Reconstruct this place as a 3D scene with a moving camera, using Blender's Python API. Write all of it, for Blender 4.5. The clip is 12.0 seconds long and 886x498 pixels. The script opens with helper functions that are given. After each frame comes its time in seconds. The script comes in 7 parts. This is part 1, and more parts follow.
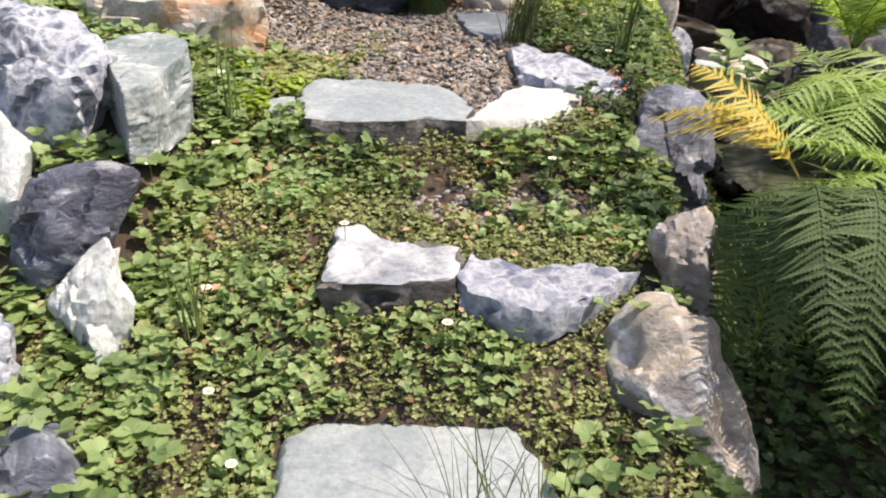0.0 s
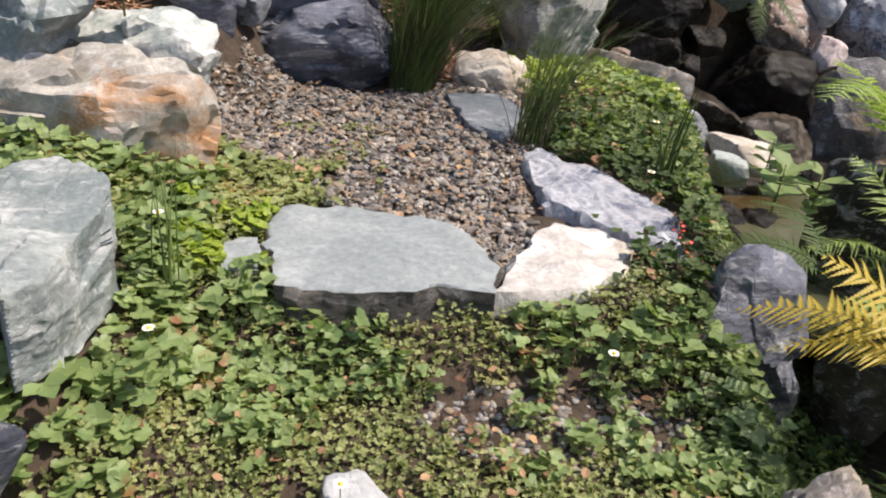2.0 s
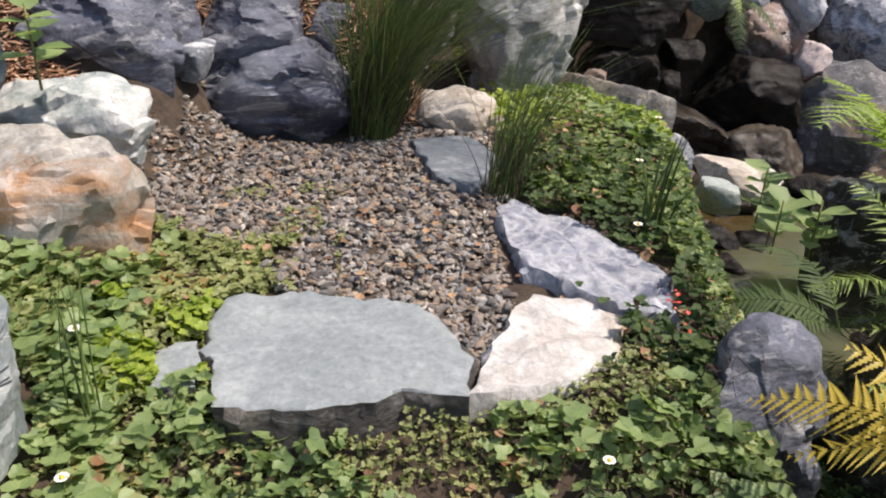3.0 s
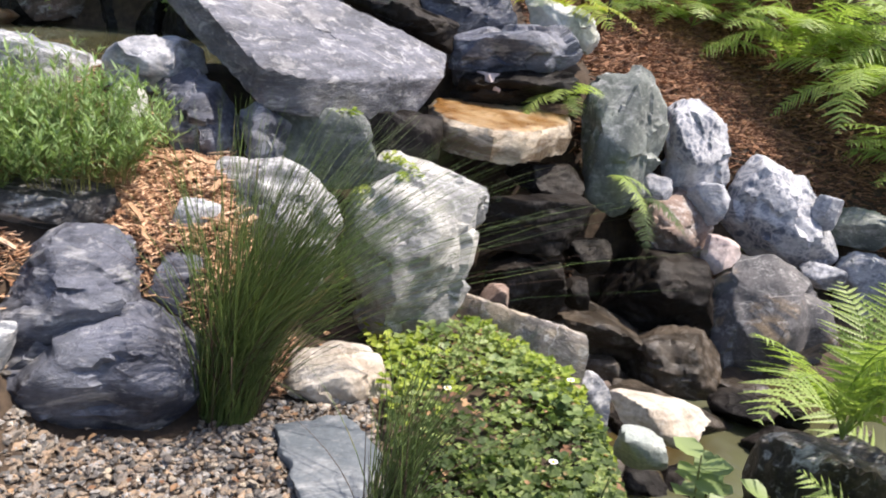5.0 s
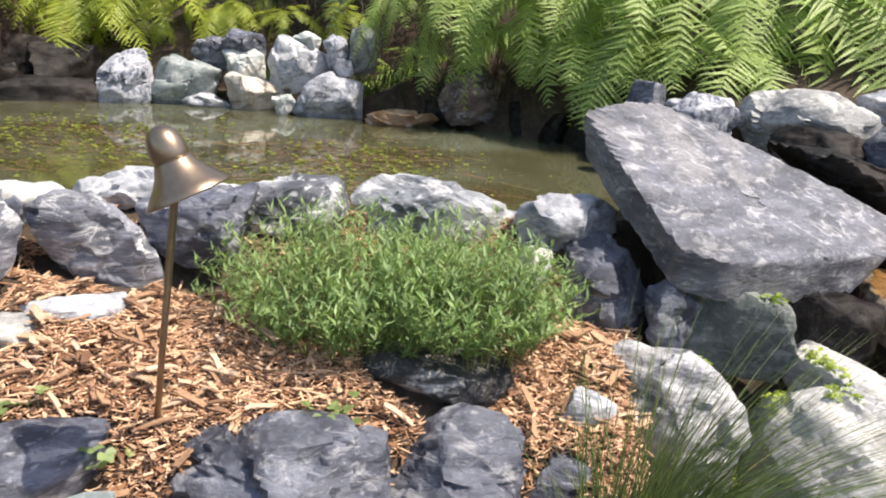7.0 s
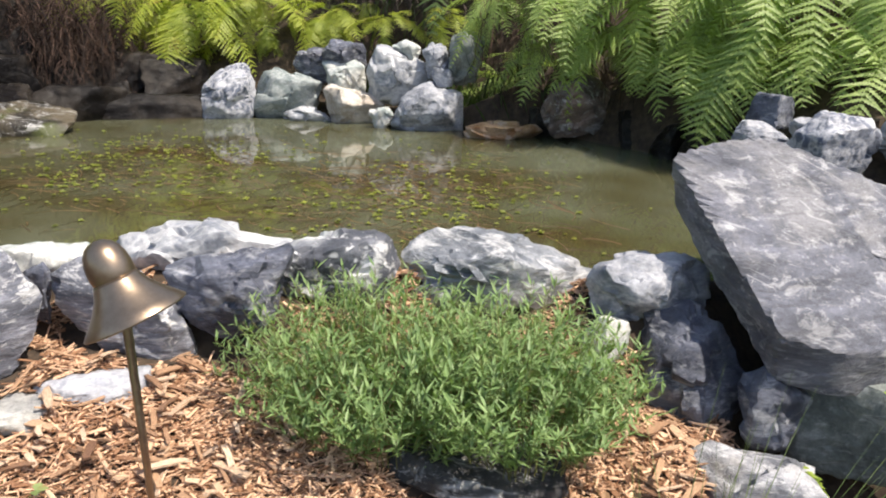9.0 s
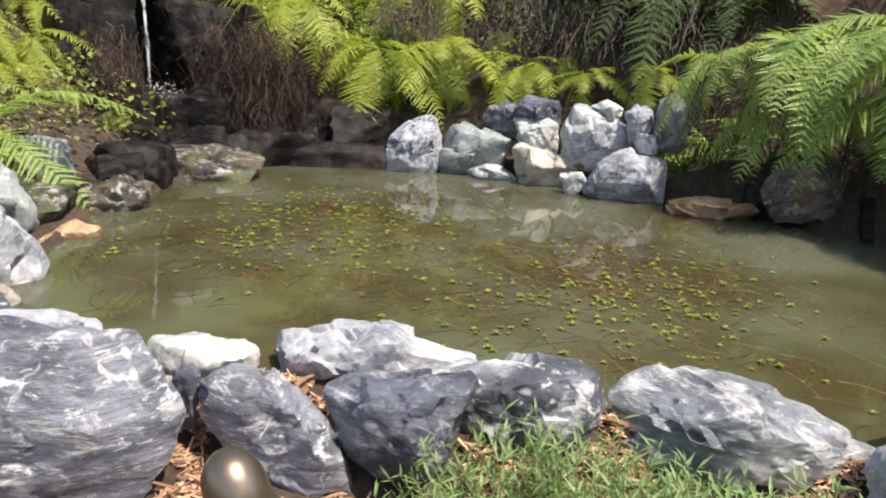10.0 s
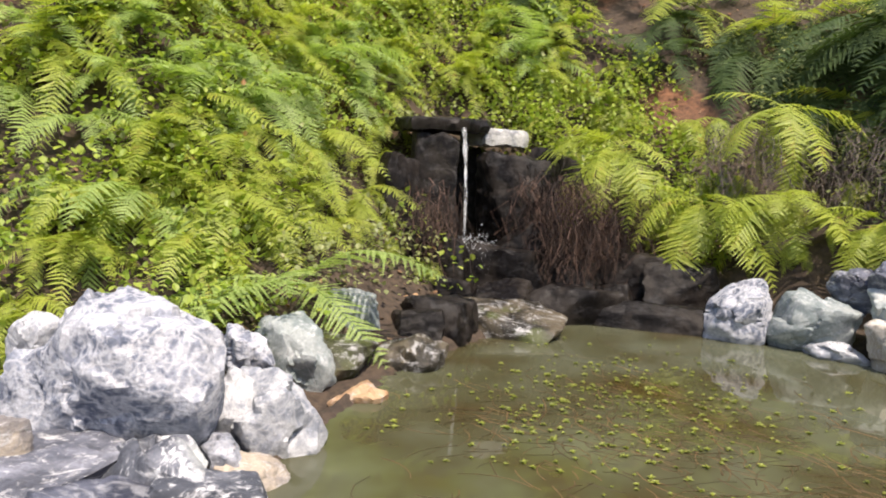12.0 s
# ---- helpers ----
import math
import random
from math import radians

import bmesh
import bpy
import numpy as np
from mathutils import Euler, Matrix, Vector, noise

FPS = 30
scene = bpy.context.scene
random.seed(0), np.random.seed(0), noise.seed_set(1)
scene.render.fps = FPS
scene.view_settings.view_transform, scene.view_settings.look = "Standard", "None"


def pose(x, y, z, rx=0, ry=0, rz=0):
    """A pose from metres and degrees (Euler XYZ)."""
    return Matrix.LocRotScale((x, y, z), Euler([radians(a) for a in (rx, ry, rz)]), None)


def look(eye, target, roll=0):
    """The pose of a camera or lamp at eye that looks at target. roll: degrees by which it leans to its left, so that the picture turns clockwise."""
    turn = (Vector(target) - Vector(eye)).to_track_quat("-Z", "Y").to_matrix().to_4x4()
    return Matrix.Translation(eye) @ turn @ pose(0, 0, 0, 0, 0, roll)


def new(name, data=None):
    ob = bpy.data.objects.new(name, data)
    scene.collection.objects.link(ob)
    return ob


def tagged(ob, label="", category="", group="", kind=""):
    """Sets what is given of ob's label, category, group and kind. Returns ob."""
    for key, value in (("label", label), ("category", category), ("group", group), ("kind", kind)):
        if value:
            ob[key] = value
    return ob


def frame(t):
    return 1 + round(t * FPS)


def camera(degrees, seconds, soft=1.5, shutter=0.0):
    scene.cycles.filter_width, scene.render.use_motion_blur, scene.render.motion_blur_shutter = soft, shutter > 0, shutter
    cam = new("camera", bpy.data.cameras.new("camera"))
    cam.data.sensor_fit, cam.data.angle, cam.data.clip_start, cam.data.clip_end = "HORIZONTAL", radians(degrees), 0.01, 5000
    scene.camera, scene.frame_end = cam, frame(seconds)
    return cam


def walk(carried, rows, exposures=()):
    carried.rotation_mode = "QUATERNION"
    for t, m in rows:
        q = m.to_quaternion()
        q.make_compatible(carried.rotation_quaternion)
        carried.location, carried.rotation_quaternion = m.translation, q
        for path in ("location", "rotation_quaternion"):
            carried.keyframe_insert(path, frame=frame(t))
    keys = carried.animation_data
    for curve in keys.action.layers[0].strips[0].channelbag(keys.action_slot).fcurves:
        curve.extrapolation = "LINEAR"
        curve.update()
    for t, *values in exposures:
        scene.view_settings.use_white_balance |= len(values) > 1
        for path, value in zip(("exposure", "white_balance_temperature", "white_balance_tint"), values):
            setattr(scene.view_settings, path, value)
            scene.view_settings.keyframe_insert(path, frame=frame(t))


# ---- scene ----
cam = camera(59.5, 12.0, soft=2.0)
PATH = [
    (0, (0.012, 0.165, 1.282), (0.005, 1.922, 0.327), 1.1),
    (0.5, (-0.036, 0.397, 1.246), (0.019, 2.165, 0.312), 3.1),
    (1, (-0.144, 0.698, 1.22), (-0.059, 2.432, 0.227), 6.2),
    (1.5, (-0.211, 0.846, 1.294), (-0.061, 2.559, 0.273), 7.1),
    (2, (-0.204, 0.938, 1.395), (-0.036, 2.698, 0.46), 5.2),
    (2.5, (-0.189, 1.056, 1.415), (-0.059, 2.827, 0.495), 3.1),
    (3, (-0.126, 1.218, 1.451), (0.065, 2.985, 0.534), 1.8),
    (3.5, (-0.056, 1.355, 1.563), (0.15, 3.12, 0.644), 1.6),
    (3.7, (-0.047, 1.398, 1.615), (0.149, 3.186, 0.74), 1.3),
    (5.3, (0.052, 1.942, 1.763), (0.498, 3.787, 1.132), 3.0),
    (5.5, (0.052, 1.991, 1.783), (0.484, 3.839, 1.151), 3.3),
    (6, (-0.034, 2.101, 1.937), (0.178, 3.995, 1.332), 2.8),
    (6.5, (-0.112, 2.143, 2.016), (-0.217, 4.059, 1.451), 3.5),
    (7, (-0.156, 2.229, 2.061), (-0.613, 4.101, 1.526), 3.9),
    (7.2, (-0.154, 2.259, 2.057), (-0.656, 4.117, 1.513), 4.0),
    (8.8, (-0.011, 2.635, 2.233), (-0.765, 4.391, 1.64), 1.7),
    (9, (-0.038, 2.679, 2.237), (-0.817, 4.424, 1.646), 1.5),
    (9.5, (-0.213, 2.906, 2.258), (-1.147, 4.595, 1.735), 2.3),
    (10, (-0.4, 3.077, 2.324), (-1.558, 4.625, 1.812), 3.3),
    (10.5, (-0.514, 3.142, 2.388), (-1.814, 4.554, 1.828), 3.2),
    (11, (-0.571, 3.259, 2.426), (-2.079, 4.501, 1.997), 2.7),
    (11.5, (-0.624, 3.4, 2.476), (-2.308, 4.441, 2.192), 3.1),
    (12, (-0.653, 3.443, 2.49), (-2.39, 4.405, 2.256), 2.8),
]
walk(cam, [(t, look(eye, target, roll)) for t, eye, target, roll in PATH], exposures=[(0, 0.92, 7080, 15), (1.0, 0.78, 7080, 15), (3.5, 0.50, 6900, 16), (5.5, 1.12, 6950, 15), (7.0, 1.0, 7050, 13), (9.5, 0.82, 7000, 12), (12, 0.84, 7080, 16)])

# ---- world and sun ----
world = bpy.data.worlds.new("world")
scene.world = world
world.use_nodes = True
wn = world.node_tree.nodes
sky = wn.new("ShaderNodeTexSky")
sky.sky_type, sky.sun_disc = "NISHITA", False
SUN_AZ, SUN_EL = 96.0, 60.0   # degrees clockwise from +y, degrees above the horizon
sky.sun_elevation, sky.sun_rotation = radians(SUN_EL), radians(SUN_AZ)
sky.air_density, sky.dust_density = 1.0, 1.5
world.node_tree.links.new(sky.outputs[0], wn["Background"].inputs[0])
wn["Background"].inputs[1].default_value = 0.135
sun = new("sun", bpy.data.lights.new("sun", "SUN"))
sun.data.energy, sun.data.angle, sun.data.color = 4.0, radians(0.6), (1.0, 0.95, 0.86)
sun_dir = Vector((math.sin(radians(SUN_AZ)) * math.cos(radians(SUN_EL)), math.cos(radians(SUN_AZ)) * math.cos(radians(SUN_EL)), math.sin(radians(SUN_EL))))
sun.matrix_world = look(sun_dir * 40, (0, 0, 0))


# ---- materials ----
def shader(name):
    m = bpy.data.materials.new(name)
    m.use_nodes = True
    nt = m.node_tree
    return m, nt, nt.nodes["Principled BSDF"], nt.nodes.new, nt.links.new


def ramp(nd, stops):
    r = nd("ShaderNodeValToRGB")
    e = r.color_ramp.elements
    while len(e) < len(stops):
        e.new(0.5)
    for k, (p, c) in enumerate(stops):
        e[k].position, e[k].color = p, (*c, 1) if len(c) == 3 else c
    return r


def mix(nd, ln, f, a, b, mode="MIX"):
    n = nd("ShaderNodeMix")
    n.data_type, n.blend_type = "RGBA", mode
    for i, v in ((0, f), (6, a), (7, b)):
        if isinstance(v, (int, float)):
            n.inputs[i].default_value = v
        elif isinstance(v, tuple):
            n.inputs[i].default_value = (*v, 1)
        else:
            ln(v, n.inputs[i])
    return n.outputs[2]


def stone(name, a, b, vein=(0.7, 0.7, 0.7), veins=0.5, strata=0.0, rough=0.75, tint=None, bump=0.7, crackle=0.0, spec=0.5):
    """Rock: two tones in layered patches, pale veins, dust and fine pits."""
    m, nt, bsdf, nd, ln = shader(name)
    tc, oi, add = nd("ShaderNodeTexCoord"), nd("ShaderNodeObjectInfo"), nd("ShaderNodeVectorMath")
    sc = nd("ShaderNodeVectorMath")
    sc.operation = "SCALE"
    sc.inputs[0].default_value = (31, 17, 23)
    ln(oi.outputs["Random"], sc.inputs["Scale"])
    ln(tc.outputs["Object"], add.inputs[0]), ln(sc.outputs[0], add.inputs[1])
    mp = nd("ShaderNodeMapping")
    mp.inputs["Scale"].default_value = (1.0, 1.0, 1.0 + 2.2 * strata)
    mp.inputs["Rotation"].default_value = (0.35, 0.25, 0)
    ln(add.outputs[0], mp.inputs[0])

    def nz(scale, detail, rgh, src, dist=0.0):
        n = nd("ShaderNodeTexNoise")
        n.inputs["Scale"].default_value, n.inputs["Detail"].default_value = scale, detail
        n.inputs["Roughness"].default_value, n.inputs["Distortion"].default_value = rgh, dist
        ln(src, n.inputs["Vector"])
        return n.outputs["Fac"]
    big = nz(4.0, 8, 0.62, mp.outputs[0], 0.6)
    r1 = ramp(nd, [(0.44, (0, 0, 0)), (0.57, (1, 1, 1))])
    ln(big, r1.inputs[0])
    col = mix(nd, ln, r1.outputs[0], a, b)
    if tint:
        tn = nz(2.2, 5, 0.6, add.outputs[0], 0.8)
        r = ramp(nd, [(0.52, (0, 0, 0)), (0.62, (1, 1, 1))])
        ln(tn, r.inputs[0])
        col = mix(nd, ln, r.outputs[0], col, tint)
    # a thin vein or two, then scuffs and flecks along the layers
    mv = nd("ShaderNodeMapping")
    mv.inputs["Scale"].default_value, mv.inputs["Rotation"].default_value = (0.5, 3.4, 2.6), (0.3, 0.5, 0.6)
    ln(add.outputs[0], mv.inputs[0])
    v = nz(1.5, 3, 0.5, mv.outputs[0], 0.15)
    r = ramp(nd, [(0.488, (0, 0, 0)), (0.5, (veins, veins, veins)), (0.512, (0, 0, 0))])
    ln(v, r.inputs[0])
    rk = ramp(nd, [(0.5, (0, 0, 0)), (0.6, (1, 1, 1))])
    ln(nz(6.0, 3, 0.5, add.outputs[0]), rk.inputs[0])
    col = mix(nd, ln, mix(nd, ln, 1.0, r.outputs[0], rk.outputs[0], "MULTIPLY"), col, vein)
    ms = nd("ShaderNodeMapping")
    ms.inputs["Scale"].default_value = (1.0, 1.3, 1.7 + 1.6 * strata)
    ms.inputs["Rotation"].default_value = (0.5, 0.4, 0.3)
    ln(add.outputs[0], ms.inputs[0])
    for scale, lo, hi in ((7.0, 0.545, 0.62), (22.0, 0.57, 0.66)):
        r = ramp(nd, [(lo, (0, 0, 0)), (hi, (veins * 0.9, veins * 0.9, veins * 0.9))])
        ln(nz(scale, 7, 0.7, ms.outputs[0], 0.5), r.inputs[0])
        col = mix(nd, ln, r.outputs[0], col, vein)
    if crackle:
        warp = nd("ShaderNodeVectorMath")
        wn2 = nd("ShaderNodeTexNoise")
        wn2.inputs["Scale"].default_value, wn2.inputs["Detail"].default_value = 9, 5
        ln(add.outputs[0], wn2.inputs["Vector"])
        warp.operation = "MULTIPLY_ADD"
        warp.inputs[1].default_value = (0.22, 0.22, 0.22)
        ln(wn2.outputs["Color"], warp.inputs[0]), ln(add.outputs[0], warp.inputs[2])
        vo = nd("ShaderNodeTexVoronoi")
        vo.feature = "DISTANCE_TO_EDGE"
        vo.inputs["Scale"].default_value = 15
        ln(warp.outputs[0], vo.inputs["Vector"])
        rc = ramp(nd, [(0.0, (crackle, crackle, crackle)), (0.22, (0, 0, 0))])
        ln(vo.outputs["Distance"], rc.inputs[0])
        col = mix(nd, ln, rc.outputs[0], col, vein)
    if strata:
        ml = nd("ShaderNodeMapping")
        ml.inputs["Scale"].default_value, ml.inputs["Rotation"].default_value = (0.8, 1.2, 9.0), (0.3, 0.25, 0.2)
        ln(add.outputs[0], ml.inputs[0])
        rl = ramp(nd, [(0.34, (1 - 0.45 * strata,) * 3), (0.5, (1, 1, 1)), (0.66, (1 + 0.45 * strata,) * 3)])
        ln(nz(3.5, 6, 0.65, ml.outputs[0], 0.5), rl.inputs[0])
        col = mix(nd, ln, 1.0, col, rl.outputs[0], "MULTIPLY")
    fine = nz(55, 6, 0.7, mp.outputs[0])
    rf = ramp(nd, [(0.25, (0.68, 0.68, 0.68)), (0.75, (1.25, 1.25, 1.25))])
    ln(fine, rf.inputs[0])
    col = mix(nd, ln, 1.0, col, rf.outputs[0], "MULTIPLY")
    ln(col, bsdf.inputs["Base Color"])
    bsdf.inputs["Specular IOR Level"].default_value = spec
    rr = nd("ShaderNodeMapRange")
    rr.inputs[3].default_value, rr.inputs[4].default_value = max(0.08, rough - 0.15), min(1, rough + 0.15)
    ln(big, rr.inputs[0]), ln(rr.outputs[0], bsdf.inputs["Roughness"])
    bp, bp2 = nd("ShaderNodeBump"), nd("ShaderNodeBump")
    bp.inputs["Strength"].default_value, bp.inputs["Distance"].default_value = bump, 0.024 + 0.02 * strata
    bp2.inputs["Strength"].default_value, bp2.inputs["Distance"].default_value = bump * 0.8, 0.006
    ln(nz(9, 9, 0.68, mp.outputs[0], 0.4), bp.inputs["Height"]), ln(fine, bp2.inputs["Height"])
    ln(bp.outputs[0], bp2.inputs["Normal"]), ln(bp2.outputs[0], bsdf.inputs["Normal"])
    return m


STONE = {
    "dark": stone("dark_slate", (0.037, 0.042, 0.062), (0.118, 0.128, 0.168), veins=0.34, strata=0.5, rough=0.5, tint=(0.145, 0.157, 0.195)),
    "bluewhite": stone("blue_white_marble", (0.10, 0.118, 0.165), (0.36, 0.375, 0.42), veins=0.65, strata=0.2, crackle=0.6, vein=(0.60, 0.60, 0.62), tint=(0.13, 0.15, 0.20)),
    "pale": stone("pale_green_stone", (0.32, 0.36, 0.35), (0.58, 0.58, 0.55), veins=0.4),
    "white": stone("white_marble", (0.20, 0.217, 0.252), (0.46, 0.463, 0.48), veins=0.6, crackle=0.35, vein=(0.62, 0.62, 0.62)),
    "green": stone("grey_green_stone", (0.18, 0.215, 0.215), (0.31, 0.335, 0.325), veins=0.4),
    "flag": stone("flagstone", (0.215, 0.243, 0.250), (0.275, 0.302, 0.304), veins=0.10, bump=0.35),
    "flagdark": stone("dark_flagstone", (0.10, 0.12, 0.14), (0.16, 0.18, 0.20), veins=0.15, bump=0.3),
    "greygreen": stone("dull_green_stone", (0.105, 0.122, 0.115), (0.215, 0.238, 0.222), veins=0.3),
    "rust": stone("rusty_quartz", (0.29, 0.27, 0.235), (0.45, 0.42, 0.37), veins=0.3, tint=(0.36, 0.20, 0.10)),
    "cream": stone("cream_stone", (0.38, 0.32, 0.26), (0.54, 0.50, 0.44), veins=0.3),
    "steppale": stone("grey_white_step", (0.19, 0.205, 0.23), (0.40, 0.405, 0.41), veins=0.4, crackle=0.2, vein=(0.55, 0.55, 0.56)),
    "stepblue": stone("blue_white_step", (0.11, 0.124, 0.170), (0.255, 0.27, 0.32), veins=0.4, crackle=0.55, vein=(0.50, 0.50, 0.52)),
    "chalk": stone("white_quartz", (0.44, 0.41, 0.38), (0.66, 0.64, 0.61), veins=0.2, tint=(0.46, 0.40, 0.34)),
    "tan": stone("tan_stone", (0.22, 0.20, 0.19), (0.40, 0.34, 0.27), veins=0.5, strata=0.3),
    "brown": stone("brown_stone", (0.10, 0.08, 0.07), (0.24, 0.17, 0.14), veins=0.4),
    "grey": stone("grey_stone", (0.15, 0.165, 0.20), (0.34, 0.355, 0.40), veins=0.6, strata=0.3, crackle=0.35, vein=(0.55, 0.55, 0.57)),
    "palegrey": stone("light_grey_stone", (0.235, 0.24, 0.245), (0.44, 0.435, 0.41), veins=0.5, strata=0.3),
    "streak": stone("streaked_marble", (0.135, 0.143, 0.166), (0.46, 0.46, 0.475), veins=0.7, strata=0.8, tint=(0.30, 0.27, 0.235)),
    "strata": stone("layered_slate", (0.105, 0.112, 0.14), (0.24, 0.248, 0.29), veins=0.85, strata=1.0),
    "darkwhite": stone("mottled_slate", (0.06, 0.066, 0.082), (0.16, 0.168, 0.195), veins=0.9, tint=(0.42, 0.44, 0.44)),
    "bluegrey": stone("blue_grey_slate", (0.13, 0.145, 0.17), (0.27, 0.285, 0.31), veins=0.7, strata=0.6, tint=(0.42, 0.42, 0.43)),
    "slab": stone("slate_slab", (0.082, 0.087, 0.108), (0.142, 0.148, 0.180), veins=0.34, strata=0.8, tint=(0.20, 0.20, 0.215)),
    "darktan": stone("two_tone_stone", (0.05, 0.052, 0.06), (0.12, 0.115, 0.12), veins=0.3, tint=(0.33, 0.24, 0.15)),
    # wet stone; its near-black tone and low sheen also hold the shade of recesses
    "wet": stone("wet_shaded_stone", (0.006, 0.005, 0.005), (0.024, 0.020, 0.017), veins=0.03, rough=0.42, spec=0.14),
    "wetflat": stone("wet_brown_stone", (0.030, 0.024, 0.018), (0.075, 0.060, 0.046), veins=0.12, rough=0.35, spec=0.3),
    "wetmoss": stone("wet_mossy_stone", (0.024, 0.021, 0.016), (0.095, 0.078, 0.052), veins=0.45, rough=0.4, spec=0.3, tint=(0.06, 0.07, 0.02)),
    "nearblack": stone("near_black_stone", (0.022, 0.022, 0.024), (0.06, 0.058, 0.055), veins=0.4),
    "orange": stone("iron_stained_stone", (0.26, 0.12, 0.045), (0.48, 0.32, 0.19), veins=0.3, rough=0.5),
    "basin": stone("iron_stained_basin", (0.20, 0.10, 0.03), (0.36, 0.24, 0.12), veins=0.1, rough=0.3, tint=(0.44, 0.33, 0.20)),
    # brown step sides, darkened so the shade on their fronts is in the colour
    "shadeside": stone("shaded_brown_edge", (0.055, 0.05, 0.046), (0.16, 0.145, 0.125), veins=0.2, strata=0.6, bump=0.9),
    "ledge": stone("worn_ledge_edge", (0.17, 0.12, 0.075), (0.52, 0.44, 0.34), veins=0.2, strata=0.6, rough=0.5),
    "pink": stone("pinkish_stone", (0.40, 0.32, 0.31), (0.58, 0.48, 0.46), veins=0.3),
}
WORDS = {
    "dark": "dark blue-grey slate", "bluewhite": "blue-grey rock streaked with white", "pale": "pale grey-green stone", "white": "white-topped marble rock",
    "green": "grey-green weathered stone", "greygreen": "dull grey-green upright stone", "rust": "white quartz boulder stained rusty orange", "cream": "cream-coloured pale stone",
    "tan": "tan and grey angular stone", "brown": "brown rough stone", "grey": "mid-grey stone with white veins", "palegrey": "light grey craggy stone", "streak": "white and grey streaked rock",
    "strata": "layered blue-grey slate with white streaks", "darkwhite": "dark slate mottled with white", "bluegrey": "long blue-grey slate rock", "darktan": "rounded black and tan boulder",
    "wet": "wet black stone", "wetflat": "wet brown flat stone", "wetmoss": "wet mossy brown stone", "nearblack": "near-black stone", "orange": "rust-orange stone", "pink": "small pinkish stone",
}


def leafmat(name, a, b, rough=0.5, trans=0.35, dry=None):
    """Leaves: two greens by piece and by patch, part of the light passing through."""
    m, nt, bsdf, nd, ln = shader(name)
    geo, oi, tc = nd("ShaderNodeNewGeometry"), nd("ShaderNodeObjectInfo"), nd("ShaderNodeTexCoord")
    sm = nd("ShaderNodeMath")
    ln(geo.outputs["Random Per Island"], sm.inputs[0]), ln(oi.outputs["Random"], sm.inputs[1])
    fr = nd("ShaderNodeMath")
    fr.operation = "FRACT"
    ln(sm.outputs[0], fr.inputs[0])
    n = nd("ShaderNodeTexNoise")
    n.inputs["Scale"].default_value = 6
    ln(geo.outputs["Position"], n.inputs["Vector"])
    av = nd("ShaderNodeMath")
    av.operation = "MULTIPLY_ADD"
    ln(fr.outputs[0], av.inputs[0])
    av.inputs[1].default_value = 0.6
    sub = nd("ShaderNodeMath")
    sub.operation = "MULTIPLY_ADD"
    sub.inputs[1].default_value, sub.inputs[2].default_value = 1.2, -0.4
    ln(n.outputs["Fac"], sub.inputs[0]), ln(sub.outputs[0], av.inputs[2])
    stops = [(0.05, a), (0.85, b)] + ([(0.97, dry)] if dry else [])
    r = ramp(nd, stops)
    ln(av.outputs[0], r.inputs[0])
    ln(r.outputs[0], bsdf.inputs["Base Color"])
    bsdf.inputs["Roughness"].default_value = rough
    tr, ad = nd("ShaderNodeBsdfTranslucent"), nd("ShaderNodeMixShader")
    bright = mix(nd, ln, 1.0, r.outputs[0], (1.5, 1.6, 0.9), "MULTIPLY")
    ln(bright, tr.inputs[0])
    ad.inputs[0].default_value = trans
    ln(bsdf.outputs[0], ad.inputs[1]), ln(tr.outputs[0], ad.inputs[2])
    ln(ad.outputs[0], nt.nodes["Material Output"].inputs["Surface"])
    return m


def plain(name, a, b, rough=0.8, metal=0.0, scale=8.0, bump=0.3, piece=False):
    """A two-tone surface with grain; piece: tone also by separate piece."""
    m, nt, bsdf, nd, ln = shader(name)
    tc, geo = nd("ShaderNodeTexCoord"), nd("ShaderNodeNewGeometry")
    n = nd("ShaderNodeTexNoise")
    n.inputs["Scale"].default_value, n.inputs["Detail"].default_value, n.inputs["Roughness"].default_value = scale, 8, 0.65
    ln(tc.outputs["Object"], n.inputs["Vector"])
    r = ramp(nd, [(0.3, a), (0.7, b)])
    src = n.outputs["Fac"]
    if piece:
        ma = nd("ShaderNodeMath")
        ma.operation = "MULTIPLY_ADD"
        ma.inputs[1].default_value = 0.75
        ln(geo.outputs["Random Per Island"], ma.inputs[0])
        mb = nd("ShaderNodeMath")
        mb.operation = "MULTIPLY_ADD"
        mb.inputs[1].default_value, mb.inputs[2].default_value = 0.5, -0.12
        ln(src, mb.inputs[0]), ln(mb.outputs[0], ma.inputs[2])
        src = ma.outputs[0]
    ln(src, r.inputs[0])
    ln(r.outputs[0], bsdf.inputs["Base Color"])
    bsdf.inputs["Roughness"].default_value, bsdf.inputs["Metallic"].default_value = rough, metal
    bp = nd("ShaderNodeBump")
    bp.inputs["Strength"].default_value, bp.inputs["Distance"].default_value = bump, 0.01
    ln(n.outputs["Fac"], bp.inputs["Height"]), ln(bp.outputs[0], bsdf.inputs["Normal"])
    return m


